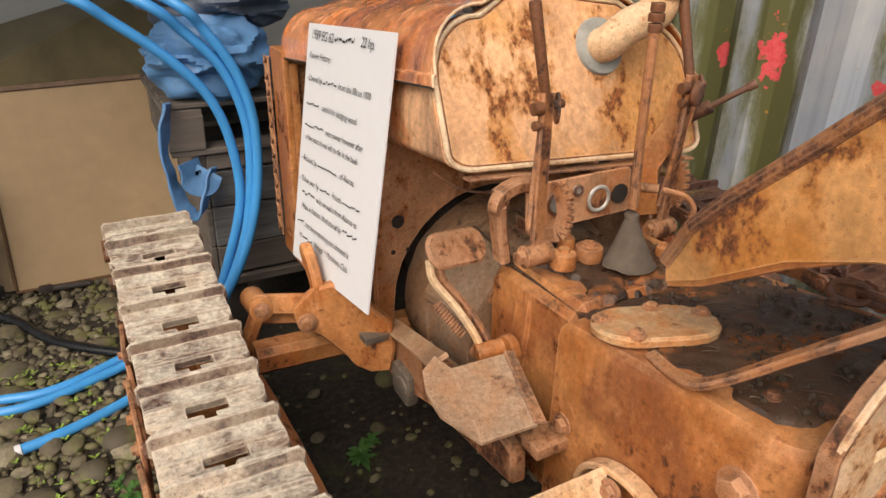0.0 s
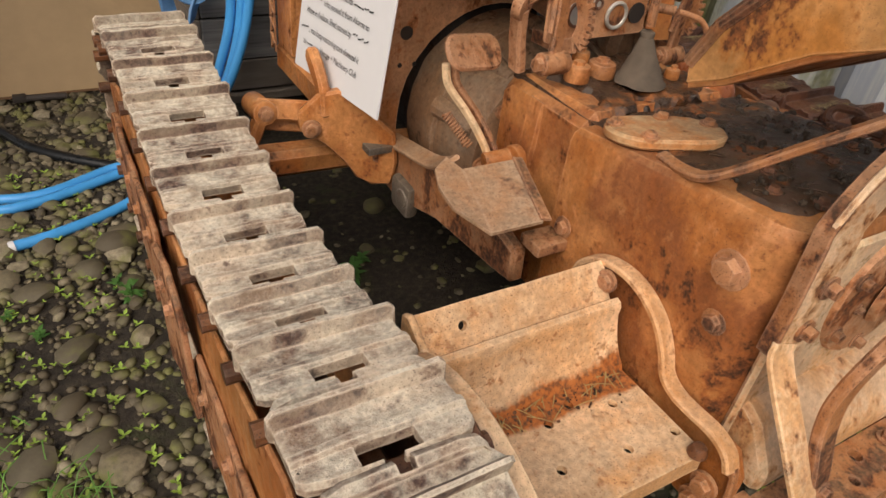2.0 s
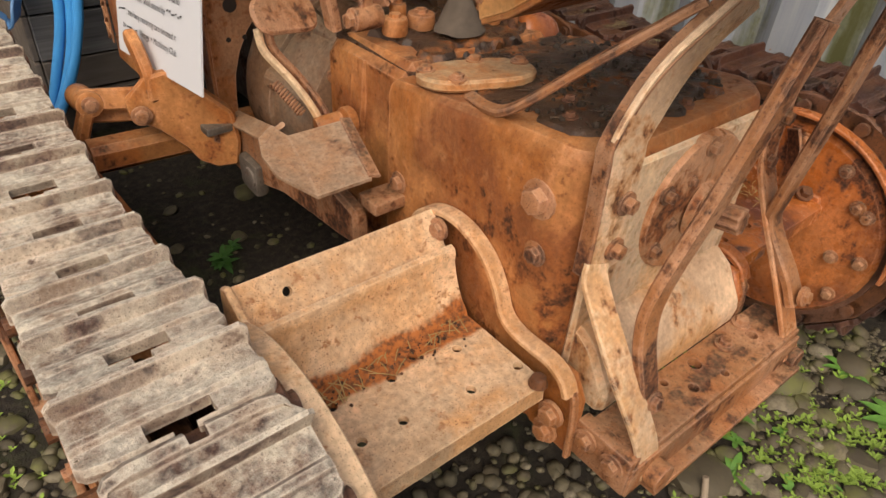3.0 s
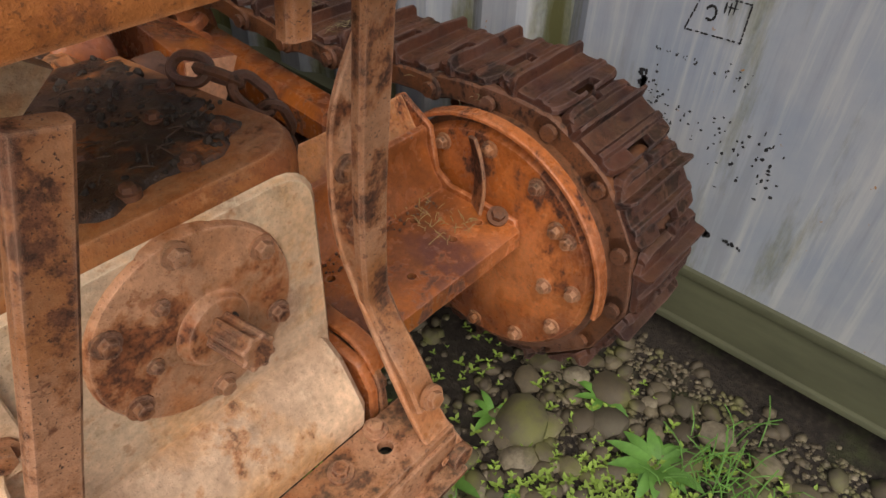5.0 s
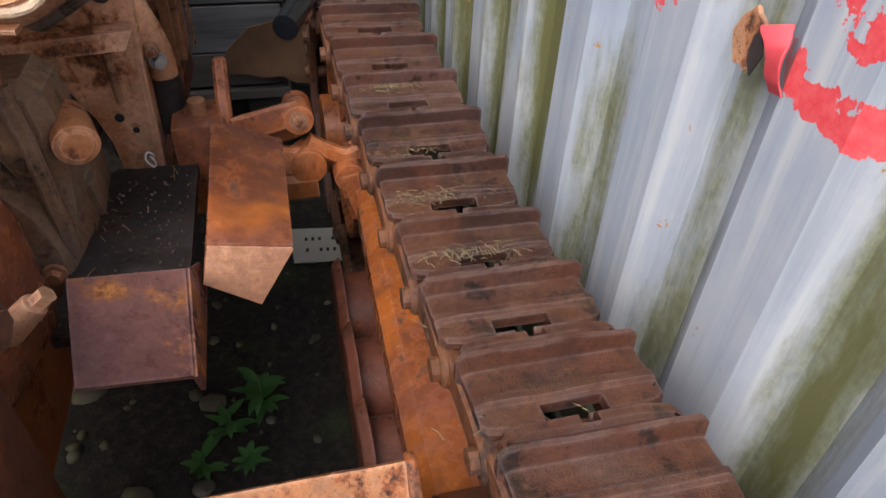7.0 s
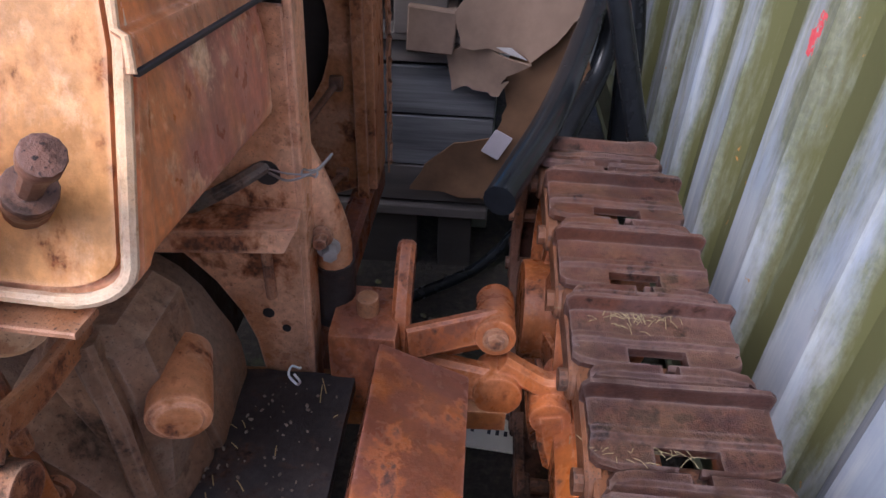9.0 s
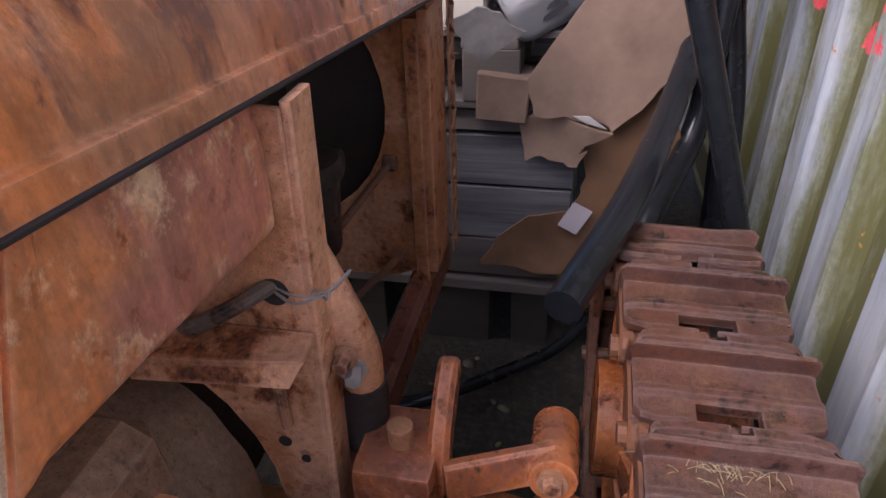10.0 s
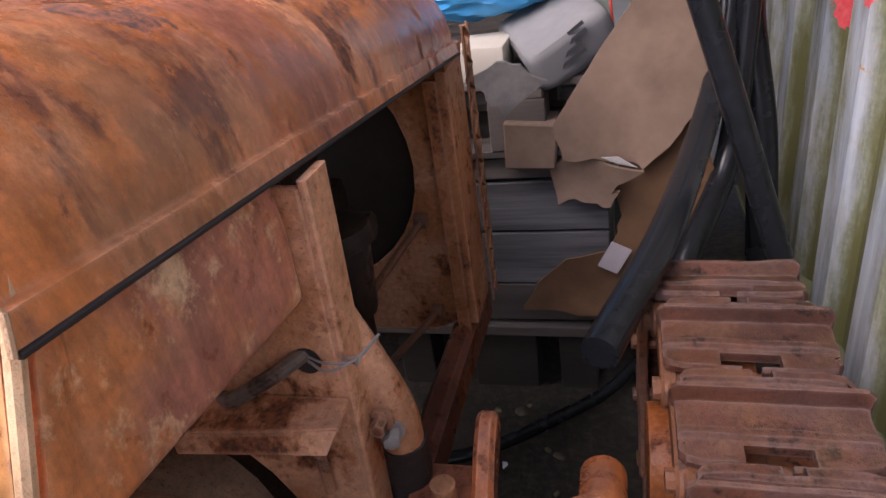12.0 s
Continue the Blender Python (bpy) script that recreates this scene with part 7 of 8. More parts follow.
def cloth(b, centre, size, seed, folds=0.03):
    """A draped bundle: a squashed ball pulled into folds."""
    c = bmesh.new()
    bmesh.ops.create_icosphere(c, subdivisions=5, radius=1.0)
    for v in c.verts:
        d = v.co.copy()
        k = noise.noise(V((d.x * 1.6 + d.z * 1.2, d.y * 1.6, d.z * 3.4)) + V((seed, 0, 0))) + 0.12 * noise.noise(V((d.x * 4, d.y * 4, d.z * 7 + seed)))
        v.co = V((d.x * size[0], d.y * size[1], d.z * size[2])) * (1 + 0.18 * noise.noise(d * 1.4 + V((seed, 2, 0)))) + d * folds * (0.5 - abs(k) * 1.3)
        v.co += V(centre)
    return merge(b, c)


def build_tarps():
    b = bmesh.new()
    cloth(b, (-0.46, 1.84, 1.02), (0.20, 0.16, 0.135), 2.0, 0.05)
    tarp = thing("tarpaulin", (-0.46, 1.8, 0.90), "faded blue tarpaulin bundled on the pallets, one end hanging down", "tarpaulin")
    part("draped_sheet", b, TARP, tarp)
    b = bmesh.new()
    cloth(b, (-0.42, 1.95, 1.20), (0.24, 0.20, 0.11), 5.0, 0.05)
    part("dark_fold", b, plain("dark_blue_grey_sheet", (0.10, 0.125, 0.17), 0.6, 20, 0.3), tarp, "dark grey-blue upper fold")
    pts = [(-0.632, 1.712, 0.905), (-0.662, 1.708, 0.80), (-0.664, 1.704, 0.68), (-0.640, 1.70, 0.57), (-0.605, 1.70, 0.512), (-0.570, 1.702, 0.53), (-0.545, 1.71, 0.60), (-0.52, 1.716, 0.665)]
    b = strap(bmesh.new(), curve(pts, 5), 0.055, 0.010, (0.4, 0.5, 0.2))
    jitter(b, 0.012, 16, 1)
    part("hanging_end", b, TARP, tarp)
    b = strap(bmesh.new(), curve([(-0.60, 1.715, 0.70), (-0.585, 1.708, 0.64), (-0.56, 1.706, 0.625), (-0.53, 1.712, 0.66)], 5), 0.10, 0.008, (0, 0.3, 1))
    part("hanging_fold", jitter(b, 0.010, 16, 4), TARP, tarp)
    b = bmesh.new()
    cloth(b, (0.30, 1.96, 1.09), (0.27, 0.14, 0.085), 8.0, 0.035)
    tagged(solo("tarpaulin", b, TARPBRIGHT), "bright blue tarpaulin folded over the goods", "tarpaulin")


build_tarps()


def build_carton():
    at = thing("large_carton", (-0.9, 2.7, 0.0), "large buff cardboard carton with a scuffed brown lid", "carton")
    b = bmesh.new()
    box(b, -1.30, -0.46, 2.448, 3.05, 0.01, 0.835, 0.006)
    part("body", jitter(b, 0.003, 3), CARD, at)
    b = bmesh.new()
    quad_plate(b, [(-1.258, 2.434, 0.006), (-0.46, 2.434, 0.006), (-0.45, 2.434, 0.858), (-1.222, 2.434, 0.842)], 0.014)
    front = part("front_panel", jitter(b, 0.002, 5), CARD, at, smooth=False)
    b = bmesh.new()
    tube(b, [(-1.256, 2.425, 0.010), (-1.238, 2.425, 0.42), (-1.222, 2.425, 0.842)], 0.006, 8)
    tube(b, [(-1.256, 2.425, 0.010), (-0.85, 2.425, 0.010), (-0.46, 2.425, 0.010)], 0.006, 8)
    part("worn_edge", jitter(b, 0.003, 30), CARD_WET, front, "rubbed brown edge")
    b = bmesh.new()
    quad_plate(b, [(-1.322, 2.50, 0.03), (-1.262, 2.448, 0.03), (-1.228, 2.448, 0.84), (-1.275, 2.49, 0.85)], 0.012)
    part("side_flap", b, CARD, at, "second sheet behind the front", smooth=False)
    b = bmesh.new()
    strap(b, [(-1.285, 2.430, 0.846), (-0.45, 2.430, 0.868)], 0.024, 0.024, (0, 1, 0))
    part("lid_edge", b, CARD_DIM, at)
    b = bmesh.new()
    quad_plate(b, [(-1.285, 2.42, 0.856), (-0.44, 2.42, 0.877), (-0.30, 3.25, 1.22), (-1.36, 3.25, 0.92)], 0.012)
    part("lid", b, plain("scuffed_brown_lid", (0.13, 0.105, 0.055), 0.5, 7, 0.35, stretch=(1, 0.3, 1), space="World"), at, "shiny scuffed brown lid")
    b = bmesh.new()
    block(b, (0.03, 0.03, 0.075), pose(-1.275, 2.427, 0.815, 0, 3, 0), 0.004)
    part("torn_corner", b, CARD_WET, at, "dark torn corner")
    # bright tins heaped beside the carton
    shiny = plain("bright_tinned_metal", (0.62, 0.61, 0.60), 0.28, 50, 0.15, metal=0.9, relief=0.08)
    for x, y, z, r0, turn in ((-1.395, 2.36, 0.058, 0.056, 8), (-1.392, 2.37, 0.168, 0.056, -6), (-1.352, 2.35, 0.275, 0.054, 12), (-1.40, 2.35, 0.372, 0.056, -4), (-1.335, 2.36, 0.468, 0.054, 10), (-1.375, 2.36, 0.568, 0.05, 30)):
        tin = thing("tin", (x, y, z - r0), "bright dented metal tin lying in a heap", "tin", "tins beside the carton")
        b = bmesh.new()
        d = V((math.cos(radians(turn)), -0.35, math.sin(radians(turn)))).normalized()
        a0, a1 = V((x, y, z)) - d * 0.055, V((x, y, z)) + d * 0.055
        rod(b, a0, a1, r0 - 0.003, n=28)
        part("wall", jitter(b, 0.002, 14, z * 9), shiny, tin)
        for p, q in ((a0, a0 + d * 0.008), (a1 - d * 0.008, a1)):
            part("rolled_rim", rod(bmesh.new(), p, q, r0, n=28, bevel=0.002), shiny, tin)
    b = tube(bmesh.new(), curve([(-1.232, 1.96, 1.10), (-1.262, 1.955, 0.95), (-1.322, 1.95, 0.60), (-1.358, 1.94, 0.36), (-1.412, 1.90, 0.012)], 6), 0.024, 16)
    tagged(solo("black_pipe", b, BLACKPIPE), "thick black polythene pipe standing on the gravel", "pipe", "black pipes")
    b = tube(bmesh.new(), curve([(-1.29, 2.30, 0.44), (-1.255, 2.31, 0.40), (-1.27, 2.31, 0.34), (-1.31, 2.31, 0.30), (-1.33, 2.33, 0.20), (-1.335, 2.34, 0.012)], 6), 0.003, 6)
    tagged(solo("red_cord", b, plain("faded_red_cord", (0.42, 0.12, 0.08), 0.6, 40, 0.1)), "thin faded red cord hanging by the tins", "cord")
    b = bmesh.new()
    rod(b, (-1.14, 2.385, 0.020), (-0.98, 2.37, 0.020), 0.014, n=10)
    block(b, (0.05, 0.03, 0.03), pose(-1.15, 2.385, 0.022), 0.006)
    tagged(solo("pipe_fitting", b, SHADOWY), "small dark metal fitting lying on the gravel", "fitting")


build_carton()


def build_hoses():
    a = [(-1.15, 2.05, 1.30), (-0.872, 1.70, 1.235), (-0.753, 1.68, 1.157), (-0.614, 1.68, 1.043), (-0.511, 1.68, 0.92), (-0.458, 1.68, 0.762), (-0.447, 1.68, 0.557), (-0.507, 1.68, 0.349), (-0.576, 1.68, 0.192), (-0.70, 1.68, 0.06), (-0.90, 1.650, 0.022), (-1.133, 1.565, 0.018), (-1.30, 1.555, 0.018), (-1.7, 1.65, 0.018)]
    b2 = [(-1.0, 2.0, 1.33), (-0.691, 1.66, 1.225), (-0.556, 1.66, 1.118), (-0.453, 1.66, 0.991), (-0.402, 1.66, 0.80), (-0.418, 1.66, 0.559), (-0.468, 1.655, 0.372), (-0.559, 1.65, 0.198), (-0.69, 1.66, 0.075), (-0.90, 1.690, 0.028), (-1.12, 1.605, 0.020), (-1.30, 1.625, 0.02), (-1.7, 1.75, 0.018)]
    c = [(-0.85, 1.95, 1.36), (-0.593, 1.64, 1.218), (-0.508, 1.64, 1.134), (-0.422, 1.64, 0.992), (-0.382, 1.64, 0.822), (-0.393, 1.64, 0.603), (-0.45, 1.635, 0.399), (-0.551, 1.62, 0.218), (-0.70, 1.55, 0.07), (-0.906, 1.445, 0.022), (-1.106, 1.36, 0.018), (-1.262, 1.325, 0.018)]
    for pts in (a, b2, c):
        hose = solo("water_pipe", tube(bmesh.new(), curve(pts, 8), 0.0165, 14), BLUE)
        tagged(hose, "bright blue polythene water pipe looped over the gravel", "pipe", "blue water pipes")
    b = bmesh.new()
    rod(b, (-1.238, 1.329, 0.018), (-1.222, 1.332, 0.018), 0.0185, n=14)
    tagged(solo("pipe_clip", b, PAPER), "white clip round the end of a blue pipe", "clip")
    b = tube(bmesh.new(), curve([(-1.8, 2.6, 0.02), (-1.318, 2.226, 0.02), (-1.127, 1.93, 0.02), (-0.90, 1.73, 0.016), (-0.72, 1.62, 0.016)], 8), 0.019, 12)
    tagged(solo("black_hose", b, BLACKPIPE), "black hose lying on the gravel", "hose")
    # black pipes beside the container
    b = tube(bmesh.new(), curve([(0.905, 1.428, 0.027), (0.903, 1.423, 0.618), (0.831, 1.44, 0.841), (0.756, 1.457, 1.069), (0.651, 1.479, 1.382)][1:], 8), 0.0225, 16)
    pipe = solo("black_pipe", b, BLACKPIPE)
    tagged(pipe, "shiny black polythene pipe leaning on the track", "pipe", "black pipes")
    b = bmesh.new()
    rod(b, (0.594, 1.001, 0.723), (0.608, 1.03, 0.763), 0.031, n=20)
    for k, pts in enumerate(([(0.596, 0.999, 0.723), (0.694, 1.287, 0.745), (0.773, 1.57, 0.795), (0.824, 1.735, 0.882), (0.85, 1.835, 0.994), (0.864, 1.935, 1.25)], [(0.721, 1.479, 0.472), (0.762, 1.57, 0.548), (0.847, 1.735, 0.66), (0.872, 1.785, 0.83), (0.892, 1.845, 1.2)], [(0.952, 1.785, 0.35), (0.932, 1.825, 0.7), (0.892, 1.885, 0.99), (0.872, 1.935, 1.4)])):
        b = tube(bmesh.new(), curve(pts, 8), (0.027, 0.027, 0.035)[k], 16)
        tagged(solo("black_pipe", b, BLACKPIPE), "thick black polythene pipe leaning beside the container", "pipe", "black pipes")
    b = tube(bmesh.new(), curve([(0.782, 2.035, 0.12), (0.746, 1.965, 0.075), (0.606, 1.723, 0.051), (0.452, 1.57, 0.057), (0.271, 1.434, 0.066), (0.05, 1.40, 0.03)], 8), 0.017, 12)
    tagged(solo("black_hose", b, BLACKPIPE), "thin black hose snaking over the ground", "hose")
    b = bmesh.new()
    quad_plate(b, [(0.545, 1.222, 0.026), (0.716, 1.202, 0.026), (0.713, 1.056, 0.026), (0.552, 1.071, 0.026)], 0.006)
    lab = thing("number_sheet", (0.63, 1.14, 0.0), "pale board with dark print propped on the ground", "board")
    part("board", b, plain("pale_board_dirty", (0.58, 0.54, 0.42), 0.8, 14, 0.12), lab, smooth=False)
    for row, (y, starts) in enumerate(((1.165, (0, 1, 2, 4, 5)), (1.115, (0, 2, 3, 4)))):
        for k in starts:
            b = bmesh.new()
            block(b, (0.008, 0.014, 0.001), pose(0.592 + 0.019 * k, y - 0.002 * k, 0.0300, 0, 0, -7), 0.0)
            part("print_bar", b, INK, lab)


build_hoses()


def build_wall_marks():
    """Flaked stencil marks on the flat end of the container, and its dents and holes."""
    rng = random.Random(21)
    at = thing("stencil_marks", (WALL_X - 0.001, -0.6, 0.3), "flaking black stencilled box and paint flakes on the container", "marking")

    def flake(y, z, w, h, name="flake"):
        b = bmesh.new()
        n = 7
        out = [(w * math.cos(2 * math.pi * i / n) * rng.uniform(0.55, 1.1), h * math.sin(2 * math.pi * i / n) * rng.uniform(0.55, 1.1)) for i in range(n)]
        prism(b, out, 0.001, pose(WALL_X - 0.0012, y, z, 90, 0, 90), 0.0)
        part(name, b, INK, at)

    def speckle(n, y0, z0, y1, z1, jy, jz, lo, hi):
        for k in range(n):
            t = rng.random()
            flake(y0 + (y1 - y0) * t + rng.gauss(0, jy), z0 + (z1 - z0) * t + rng.gauss(0, jz), rng.uniform(lo, hi), rng.uniform(lo, hi))

    speckle(16, -0.284, 0.712, -0.40, 0.705, 0.004, 0.003, 0.001, 0.004)
    speckle(22, -0.289, 0.65, -0.297, 0.55, 0.004, 0.01, 0.004, 0.011)
    speckle(26, -0.31, 0.64, -0.34, 0.56, 0.012, 0.02, 0.001, 0.004)
    speckle(34, -0.37, 0.60, -0.39, 0.53, 0.03, 0.03, 0.0012, 0.004)
    speckle(24, -0.46, 0.60, -0.50, 0.53, 0.018, 0.03, 0.0015, 0.005)
    speckle(24, -0.55, 0.60, -0.60, 0.50, 0.02, 0.03, 0.0015, 0.006)
    speckle(12, -0.44, 0.70, -0.48, 0.70, 0.02, 0.01, 0.001, 0.004)
    speckle(13, -0.493, 0.358, -0.525, 0.345, 0.003, 0.003, 0.003, 0.009)
    speckle(9, -0.555, 0.350, -0.595, 0.352, 0.003, 0.003, 0.002, 0.006)
    # broken outline of a square with strokes inside
    corners = [(-0.365, 0.836), (-0.456, 0.836), (-0.456, 0.766), (-0.347, 0.762)]
    for (ya, za), (yb, zb) in zip(corners, corners[1:] + corners[:1]):
        for k in range(11):
            t = (k + rng.uniform(0.1, 0.9)) / 11
            flake(ya + (yb - ya) * t, za + (zb - za) * t, 0.0045 if abs(yb - ya) > 0.05 else 0.0022, 0.0022 if abs(yb - ya) > 0.05 else 0.005)
    speckle(12, -0.347, 0.889, -0.352, 0.855, 0.001, 0.003, 0.0015, 0.004)
    speckle(7, -0.40, 0.888, -0.44, 0.885, 0.006, 0.004, 0.001, 0.004)
    for k in range(12):
        a = 0.6 + 4.6 * k / 11
        flake(-0.388 + 0.010 * math.cos(a), 0.803 + 0.013 * math.sin(a), 0.003, 0.0038, "stroke")
    for k in range(3):
        flake(-0.412 - 0.008 * k, 0.818 + 0.004 * k, 0.0022, 0.016, "stroke")
    flake(-0.424, 0.822, 0.014, 0.0022, "stroke")


build_wall_marks()


def build_rust_hole():
    """A rusted-through spot in the container's side with a flap of torn red paint."""
    at = thing("rust_hole", (WALL_X - 0.004, 0.20, 0.96), "rusted-through hole with a curled flap of red paint on the container", "rust hole")
    rng = random.Random(9)
    out = [(0.030 * math.cos(2 * math.pi * i / 16) * rng.uniform(0.7, 1.15), 0.036 * math.sin(2 * math.pi * i / 16) * rng.uniform(0.7, 1.15)) for i in range(16)]
    part("rust_scab", jitter(prism(bmesh.new(), out, 0.006, pose(WALL_X - 0.008, 0.212, 1.0, 90, 0, 90), 0.002), 0.003, 60), RUSTY, at, "scab of orange rust")
    # a flat dark plate gives the shade inside the rusted-through spot
    out = [(0.012 * math.cos(2 * math.pi * i / 10) * rng.uniform(0.6, 1.2), 0.026 * math.sin(2 * math.pi * i / 10) * rng.uniform(0.7, 1.1)) for i in range(10)]
    part("hole", prism(bmesh.new(), out, 0.002, pose(WALL_X - 0.0115, 0.190, 0.995, 90, 0, 90), 0.0), SHADOWY, at)
    b = strap(bmesh.new(), curve([(WALL_X - 0.006, 0.172, 1.03), (WALL_X - 0.014, 0.162, 1.008), (WALL_X - 0.012, 0.152, 0.985), (WALL_X - 0.003, 0.146, 0.968)], 4), 0.030, 0.003, (0, 1, 0.2))
    part("paint_flap", jitter(b, 0.006, 30, 2), plain("torn_red_paint", (0.56, 0.06, 0.07), 0.5, 30, 0.2), at, "curled red paint flap")


build_rust_hole()

# ---- gravel and weeds ----
def stone_mesh(seed, flat):
    b = bmesh.new()
    bmesh.ops.create_icosphere(b, subdivisions=2, radius=1.0)
    for v in b.verts:
        d = v.co.normalized()
        v.co = d * (1 + 0.22 * noise.noise(d * 1.3 + V((seed, seed * 2, 0))) + 0.08 * noise.noise(d * 3.1 + V((0, seed, seed))))
        v.co.z *= flat
    return b


def build_gravel():
    rng = random.Random(77)
    meshes = [mesh_of("stone", stone_mesh(7.3 * k, 0.42 + 0.08 * (k % 4)), STONE) for k in range(8)]
    at = thing("gravel_stones", (0, 0, 0), "rounded grey-brown river stones among the gravel", "stones", kind="structure")
    spots = []
    zones = [(-1.55, -0.93, 0.35, 2.35, 100), (0.08, 0.92, -1.0, -0.33, 180), (-0.6, 0.4, 0.3, 1.4, 14)]
    for x0, x1, y0, y1, n in zones:
        tries = 0
        got = 0
        while got < n and tries < 5000:
            tries += 1
            x, y, r = rng.uniform(x0, x1), rng.uniform(y0, y1), rng.choice((0.018, 0.022, 0.026, 0.032, 0.04, 0.05))
            if all((x - a) ** 2 + (y - c) ** 2 > (0.75 * (r + q)) ** 2 for a, c, q in spots):
                spots.append((x, y, r))
                got += 1
    special = [(-0.949, 1.265, 0.06), (0.196, -0.437, 0.075), (0.62, -0.40, 0.07), (-1.09, 1.29, 0.035), (0.20, -0.60, 0.085), (0.02, -0.55, 0.06), (-0.12, -0.50, 0.05)]
    for x, y, r in special + spots:
        m = pose(x, y, 0.006, rng.uniform(-12, 12), rng.uniform(-12, 12), rng.uniform(0, 360)) @ Matrix.Diagonal((r * rng.uniform(0.85, 1.3), r * rng.uniform(0.75, 1.05), r * rng.uniform(0.8, 1.1), 1))
        piece("stone", rng.choice(meshes), m, at)
    # the rest: fine gravel as one object
    verts, faces = [], []
    base = []
    for k in range(6):
        b = bmesh.new()
        bmesh.ops.create_icosphere(b, subdivisions=1, radius=1.0)
        for v in b.verts:
            d = v.co.normalized()
            v.co = d * (1 + 0.3 * noise.noise(d * 1.5 + V((3.7 * k, k, 0))))
            v.co.z *= 0.55
        b.verts.index_update()
        base.append(([v.co.copy() for v in b.verts], [[v.index for v in f.verts] for f in b.faces]))
        b.free()
    def sprinkle(x0, x1, y0, y1, n, lo, hi, density=None):
        for _ in range(n):
            x, y = rng.uniform(x0, x1), rng.uniform(y0, y1)
            if density and rng.random() > density(x, y):
                continue
            r = lo * (hi / lo) ** (rng.random() ** 1.6)
            co, fs = rng.choice(base)
            m = pose(x, y, 0.012 * noise.noise(V((x * 2.2, y * 2.2, 0))) + 0.15 * r, rng.uniform(-25, 25), rng.uniform(-25, 25), rng.uniform(0, 360))
            s = (r * rng.uniform(0.8, 1.3), r * rng.uniform(0.7, 1.1), r * rng.uniform(0.7, 1.1))
            k0 = len(verts)
            verts.extend(m @ V((c.x * s[0], c.y * s[1], c.z * s[2])) for c in co)
            faces.extend([i + k0 for i in f] for f in fs)
    patch = lambda x, y: 0.35 + 0.9 * max(0, noise.noise(V((x * 1.7, y * 1.7, 6))) + 0.35)  # noqa: E731
    sprinkle(-1.75, -0.85, 0.0, 2.45, 7000, 0.006, 0.026, patch)
    sprinkle(-0.70, 1.05, -1.3, 0.1, 3000, 0.006, 0.028, patch)
    sprinkle(0.62, 1.02, -1.1, -0.35, 2600, 0.004, 0.010)
    sprinkle(-0.65, 0.65, 0.0, 1.7, 350, 0.007, 0.022, patch)
    thin = lambda x, y: (0.0 if -0.72 < x < 1.1 and -0.25 < y < 2.7 else 1.0) * min(1.0, max(0.0, 1.5 - 0.45 * math.hypot(x + 0.3, y - 0.4))) * (0.4 + 0.9 * max(0, noise.noise(V((x * 1.1, y * 1.1, 2))) + 0.4))  # noqa: E731
    sprinkle(-3.6, 1.02, -3.0, 3.2, 9000, 0.009, 0.034, thin)
    me = bpy.data.meshes.new("gravel")
    me.from_pydata([tuple(v) for v in verts], [], faces)
    for p in me.polygons:
        p.use_smooth = True
    me.materials.append(STONE)
    tagged(new("gravel", me), "loose small gravel and pebbles on damp soil", "gravel", kind="stuff")


build_gravel()


def leaf(b, base, out, up, length, width, curl=0.35, n=5):
    """One leaf blade, broad in the middle, drooping towards its tip, with a folded midrib."""
    base, out, up = V(base), V(out).normalized(), V(up)
    side = out.cross(up).normalized()
    rows = []
    for k in range(n + 1):
        t = k / n
        w = width * math.sin(math.pi * min(0.08 + 0.92 * t, 1.0)) ** 0.8 * (1 - 0.25 * t)
        c = base + out * length * t * (1 - 0.2 * curl * t) + up * length * (0.55 * t - curl * 1.2 * t * t)
        rows.append([b.verts.new(c - side * w + up * 0.12 * w), b.verts.new(c - up * 0.10 * w), b.verts.new(c + side * w + up * 0.12 * w)])
    for r0, r1 in zip(rows, rows[1:]):
        for j in range(2):
            b.faces.new((r0[j], r0[j + 1], r1[j + 1], r1[j]))


def weed(x, y, size, count, seed, mat, label, z=0.0, broad=0.15, tiers=1):
    rng = random.Random(seed)
    at = thing("weed", (x, y, z), label, "weed", "weeds in the gravel")
    b = bmesh.new()
    tube(b, [(x, y, z - 0.01), (x + 0.003, y, z + size * 0.28 * tiers)], 0.0025, 6)
    part("stem", b, mat, at)
    for k in range(count):
        a = 2.4 * k + rng.uniform(-0.3, 0.3)
        tier = (k % tiers) / max(tiers, 1)
        b = bmesh.new()
        leaf(b, (x, y, z + size * (0.06 + 0.26 * tiers * tier)), (math.cos(a), math.sin(a), 0), (0, 0, 1), size * rng.uniform(0.5, 1.1), size * broad * rng.uniform(0.8, 1.1), rng.uniform(0.25, 0.5))
        part("leaf", b, mat, at)
    return at


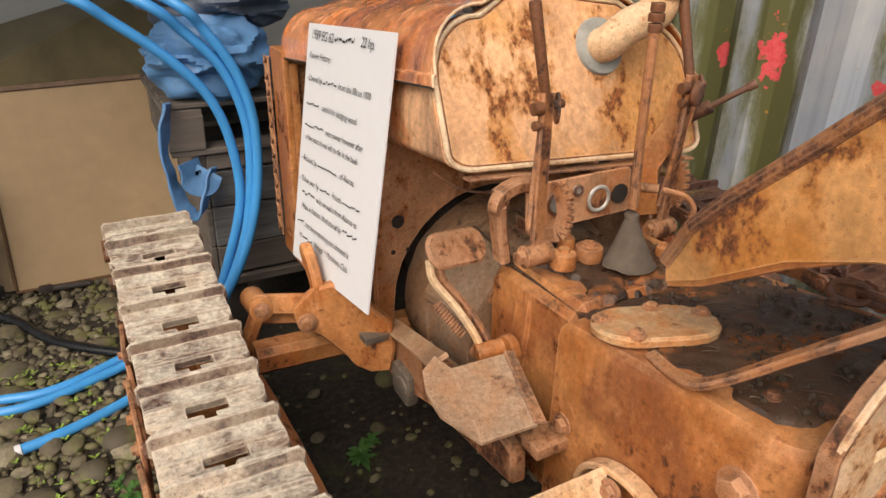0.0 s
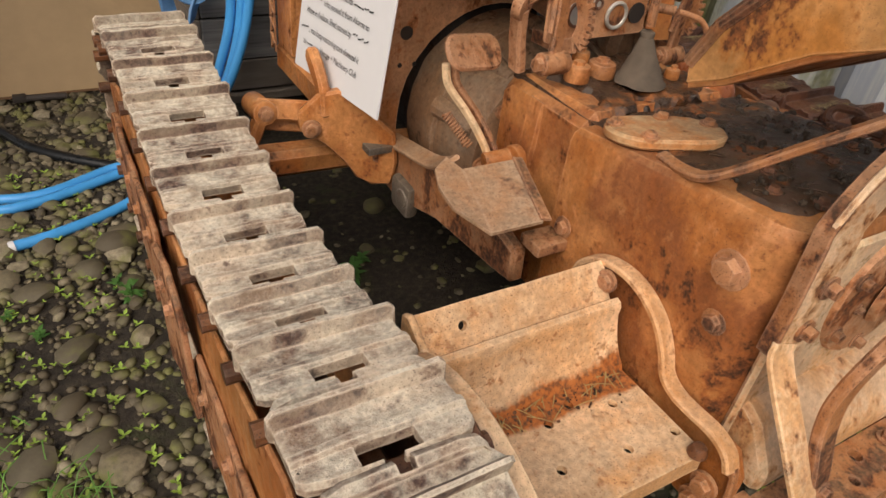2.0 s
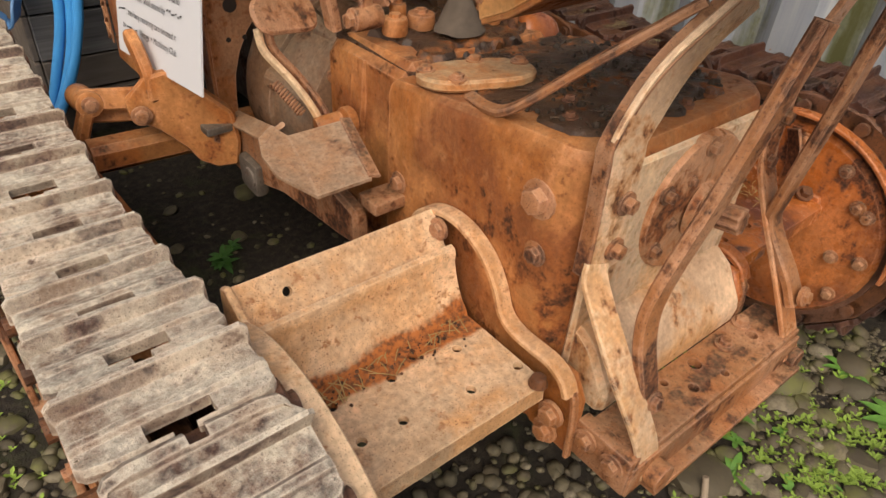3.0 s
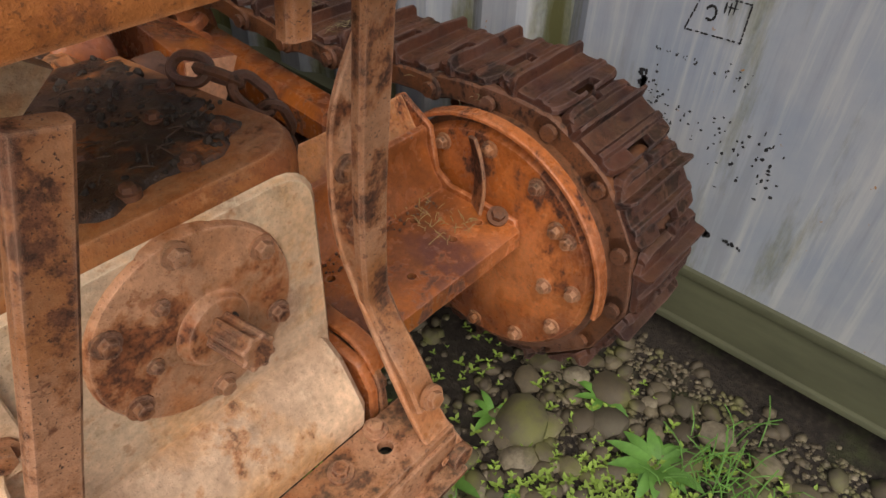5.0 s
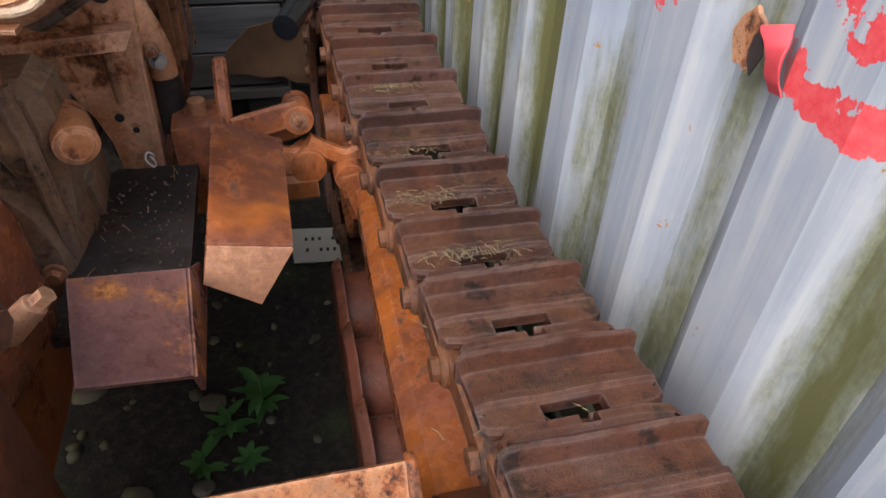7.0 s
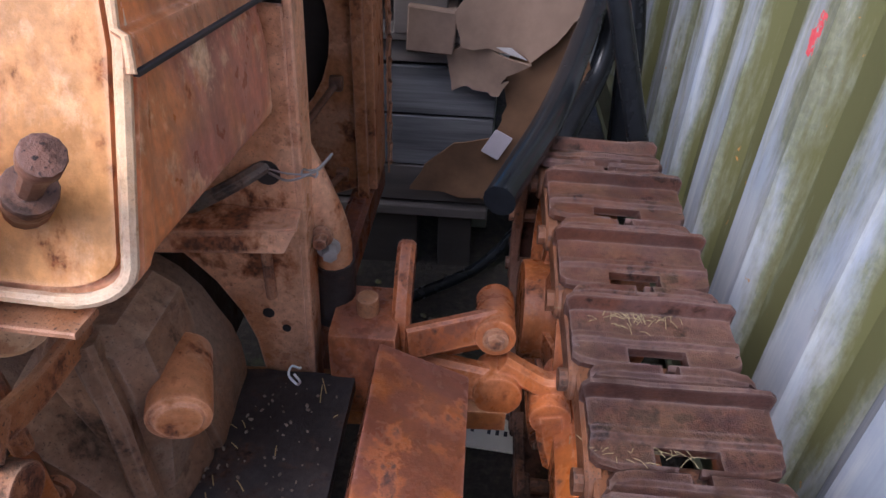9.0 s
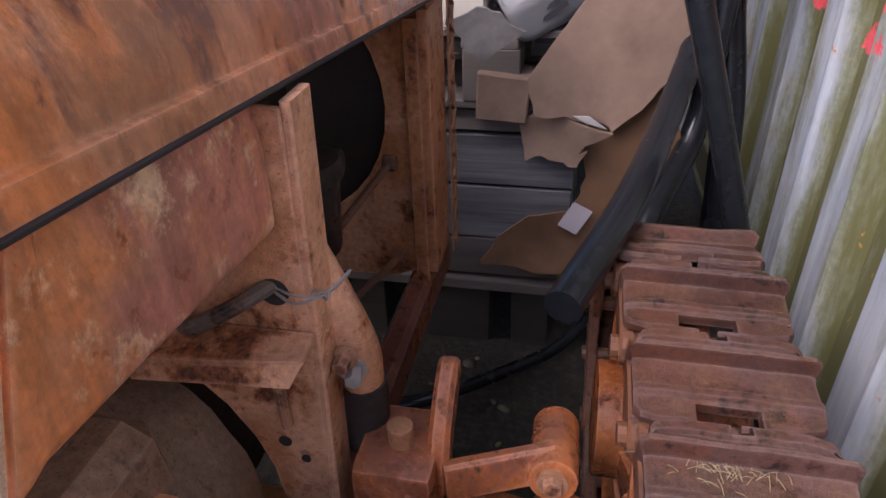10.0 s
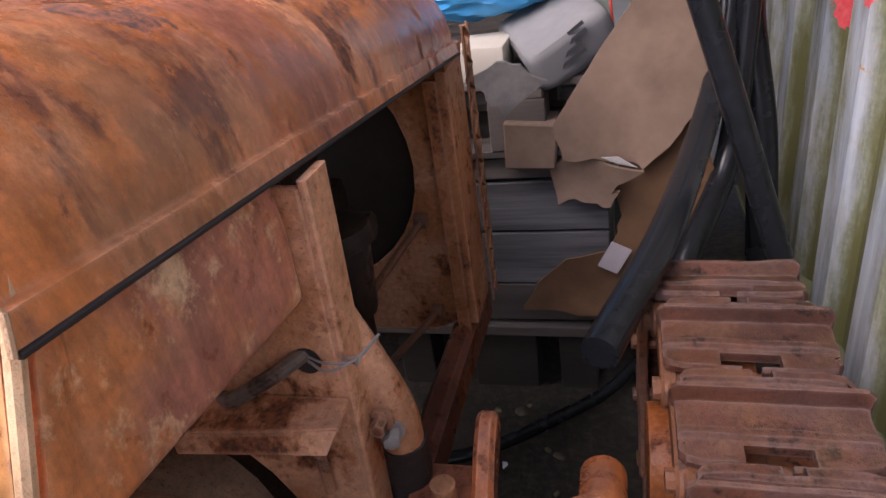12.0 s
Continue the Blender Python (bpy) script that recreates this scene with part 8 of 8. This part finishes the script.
def build_weeds():
    green, dark = "bright green broad-leaved weed growing in the gravel", "dark green weed growing in the shade"
    for i, (x, y, size, n) in enumerate(((0.727, -0.672, 0.115, 18), (0.803, -0.495, 0.085, 8), (0.597, -0.338, 0.075, 8), (0.411, -0.366, 0.085, 8), (0.258, -0.487, 0.07, 8), (0.504, -0.80, 0.10, 9), (0.33, -0.60, 0.06, 8),
                                       (0.562, -0.13, 0.05, 8), (0.42, -0.62, 0.055, 7), (0.62, -0.85, 0.08, 9), (0.47, -0.50, 0.05, 7), (0.35, -0.44, 0.05, 7))):
        weed(x, y, size, n, 100 + i, LEAF, green)
    for i, (x, y, size, n, t) in enumerate(((-0.957, 0.989, 0.065, 14, 2), (-0.98, 1.05, 0.05, 10, 2), (-1.19, 0.914, 0.045, 8, 1), (-0.353, 0.853, 0.08, 12, 1), (-0.30, 0.90, 0.06, 9, 1), (0.449, 0.619, 0.10, 12, 3), (0.38, 0.56, 0.085, 10, 2), (0.329, 0.467, 0.08, 9, 2),
                                          (0.42, 0.47, 0.07, 9, 1), (-0.60, 1.62, 0.09, 12, 3), (-0.58, 1.55, 0.07, 10, 2), (-0.64, 1.70, 0.08, 10, 3), (-1.26, 1.02, 0.04, 8, 1), (-1.35, 0.75, 0.05, 8, 1))):
        weed(x, y, size * 0.72, int(n * 1.5), 200 + i, LEAF_DARK, dark, tiers=t + 2, broad=0.17)
    # fine moss and seedlings
    rng = random.Random(8)
    b = bmesh.new()
    for _ in range(1700):
        if rng.random() < 0.6:
            x, y = rng.gauss(0.48, 0.16), rng.gauss(-0.72, 0.14)
        elif rng.random() < 0.5:
            x, y = rng.uniform(0.1, 0.9), rng.uniform(-0.95, -0.1)
        else:
            x, y = rng.uniform(-1.5, -0.95), rng.uniform(0.3, 1.8)
        a = rng.uniform(0, 6.28)
        s = rng.uniform(0.006, 0.020)
        for q in (0, 2.1, 4.2):
            leaf(b, (x, y, 0.012), (math.cos(a + q), math.sin(a + q), 0), (0, 0, 1), s, s * 0.32, 0.1, 2)
    tagged(solo("seedlings", b, plain("yellow_green_moss", (0.24, 0.36, 0.05), 0.7, 60, 0.3), smooth=False), "tiny yellow-green seedlings and moss between the stones", "seedlings", kind="stuff")
    b = bmesh.new()
    for x0, y0, n in ((-1.38, 0.55, 60), (0.80, -0.78, 70), (0.55, -0.95, 60), (-1.2, 0.35, 40)):
        for _ in range(n):
            a, ln = rng.uniform(0, 6.28), rng.uniform(0.04, 0.13)
            c = V((x0 + rng.gauss(0, 0.05), y0 + rng.gauss(0, 0.05), 0))
            d = V((math.cos(a), math.sin(a), 0))
            pts = [c, c + d * ln * 0.3 + V((0, 0, ln * 0.6)), c + d * ln * 0.85 + V((0, 0, ln * 0.62))]
            strap(b, curve(pts, 2), 0.0028, 0.0008, d.cross(V((0, 0, 1))))
    tagged(solo("grass", b, LEAF), "thin tufts of grass at the edge of the gravel", "grass", kind="stuff")
    # scraps
    b = bmesh.new()
    prism(b, [(0, 0), (0.03, 0.004), (0.034, 0.02), (0.02, 0.03), (0.008, 0.022), (-0.004, 0.026)], 0.004, pose(-0.055, -0.56, 0.03, 18, 12, 40), 0.001)
    tagged(solo("paper_scrap", jitter(b, 0.004, 60), PAPER), "crumpled scrap of white paper on the soil", "paper")
    b = bmesh.new()
    prism(b, [(0, 0), (0.02, 0.004), (0.024, 0.014), (0.012, 0.02)], 0.003, pose(0.34, 1.42, 0.03, 18, 12, 40), 0.001)
    tagged(solo("paper_scrap", jitter(b, 0.003, 60), PAPER), "small scrap of white paper on the dark ground", "paper")
    b = bmesh.new()
    rod(b, (0.13, -0.50, 0.0), (0.15, -0.47, 0.07), 0.008, 0.007, n=10)
    tagged(solo("stake", b, plain("pale_stake", (0.36, 0.28, 0.2), 0.8, 30, 0.2)), "short pale stake in the ground under the drawbar", "stake")


build_weeds()
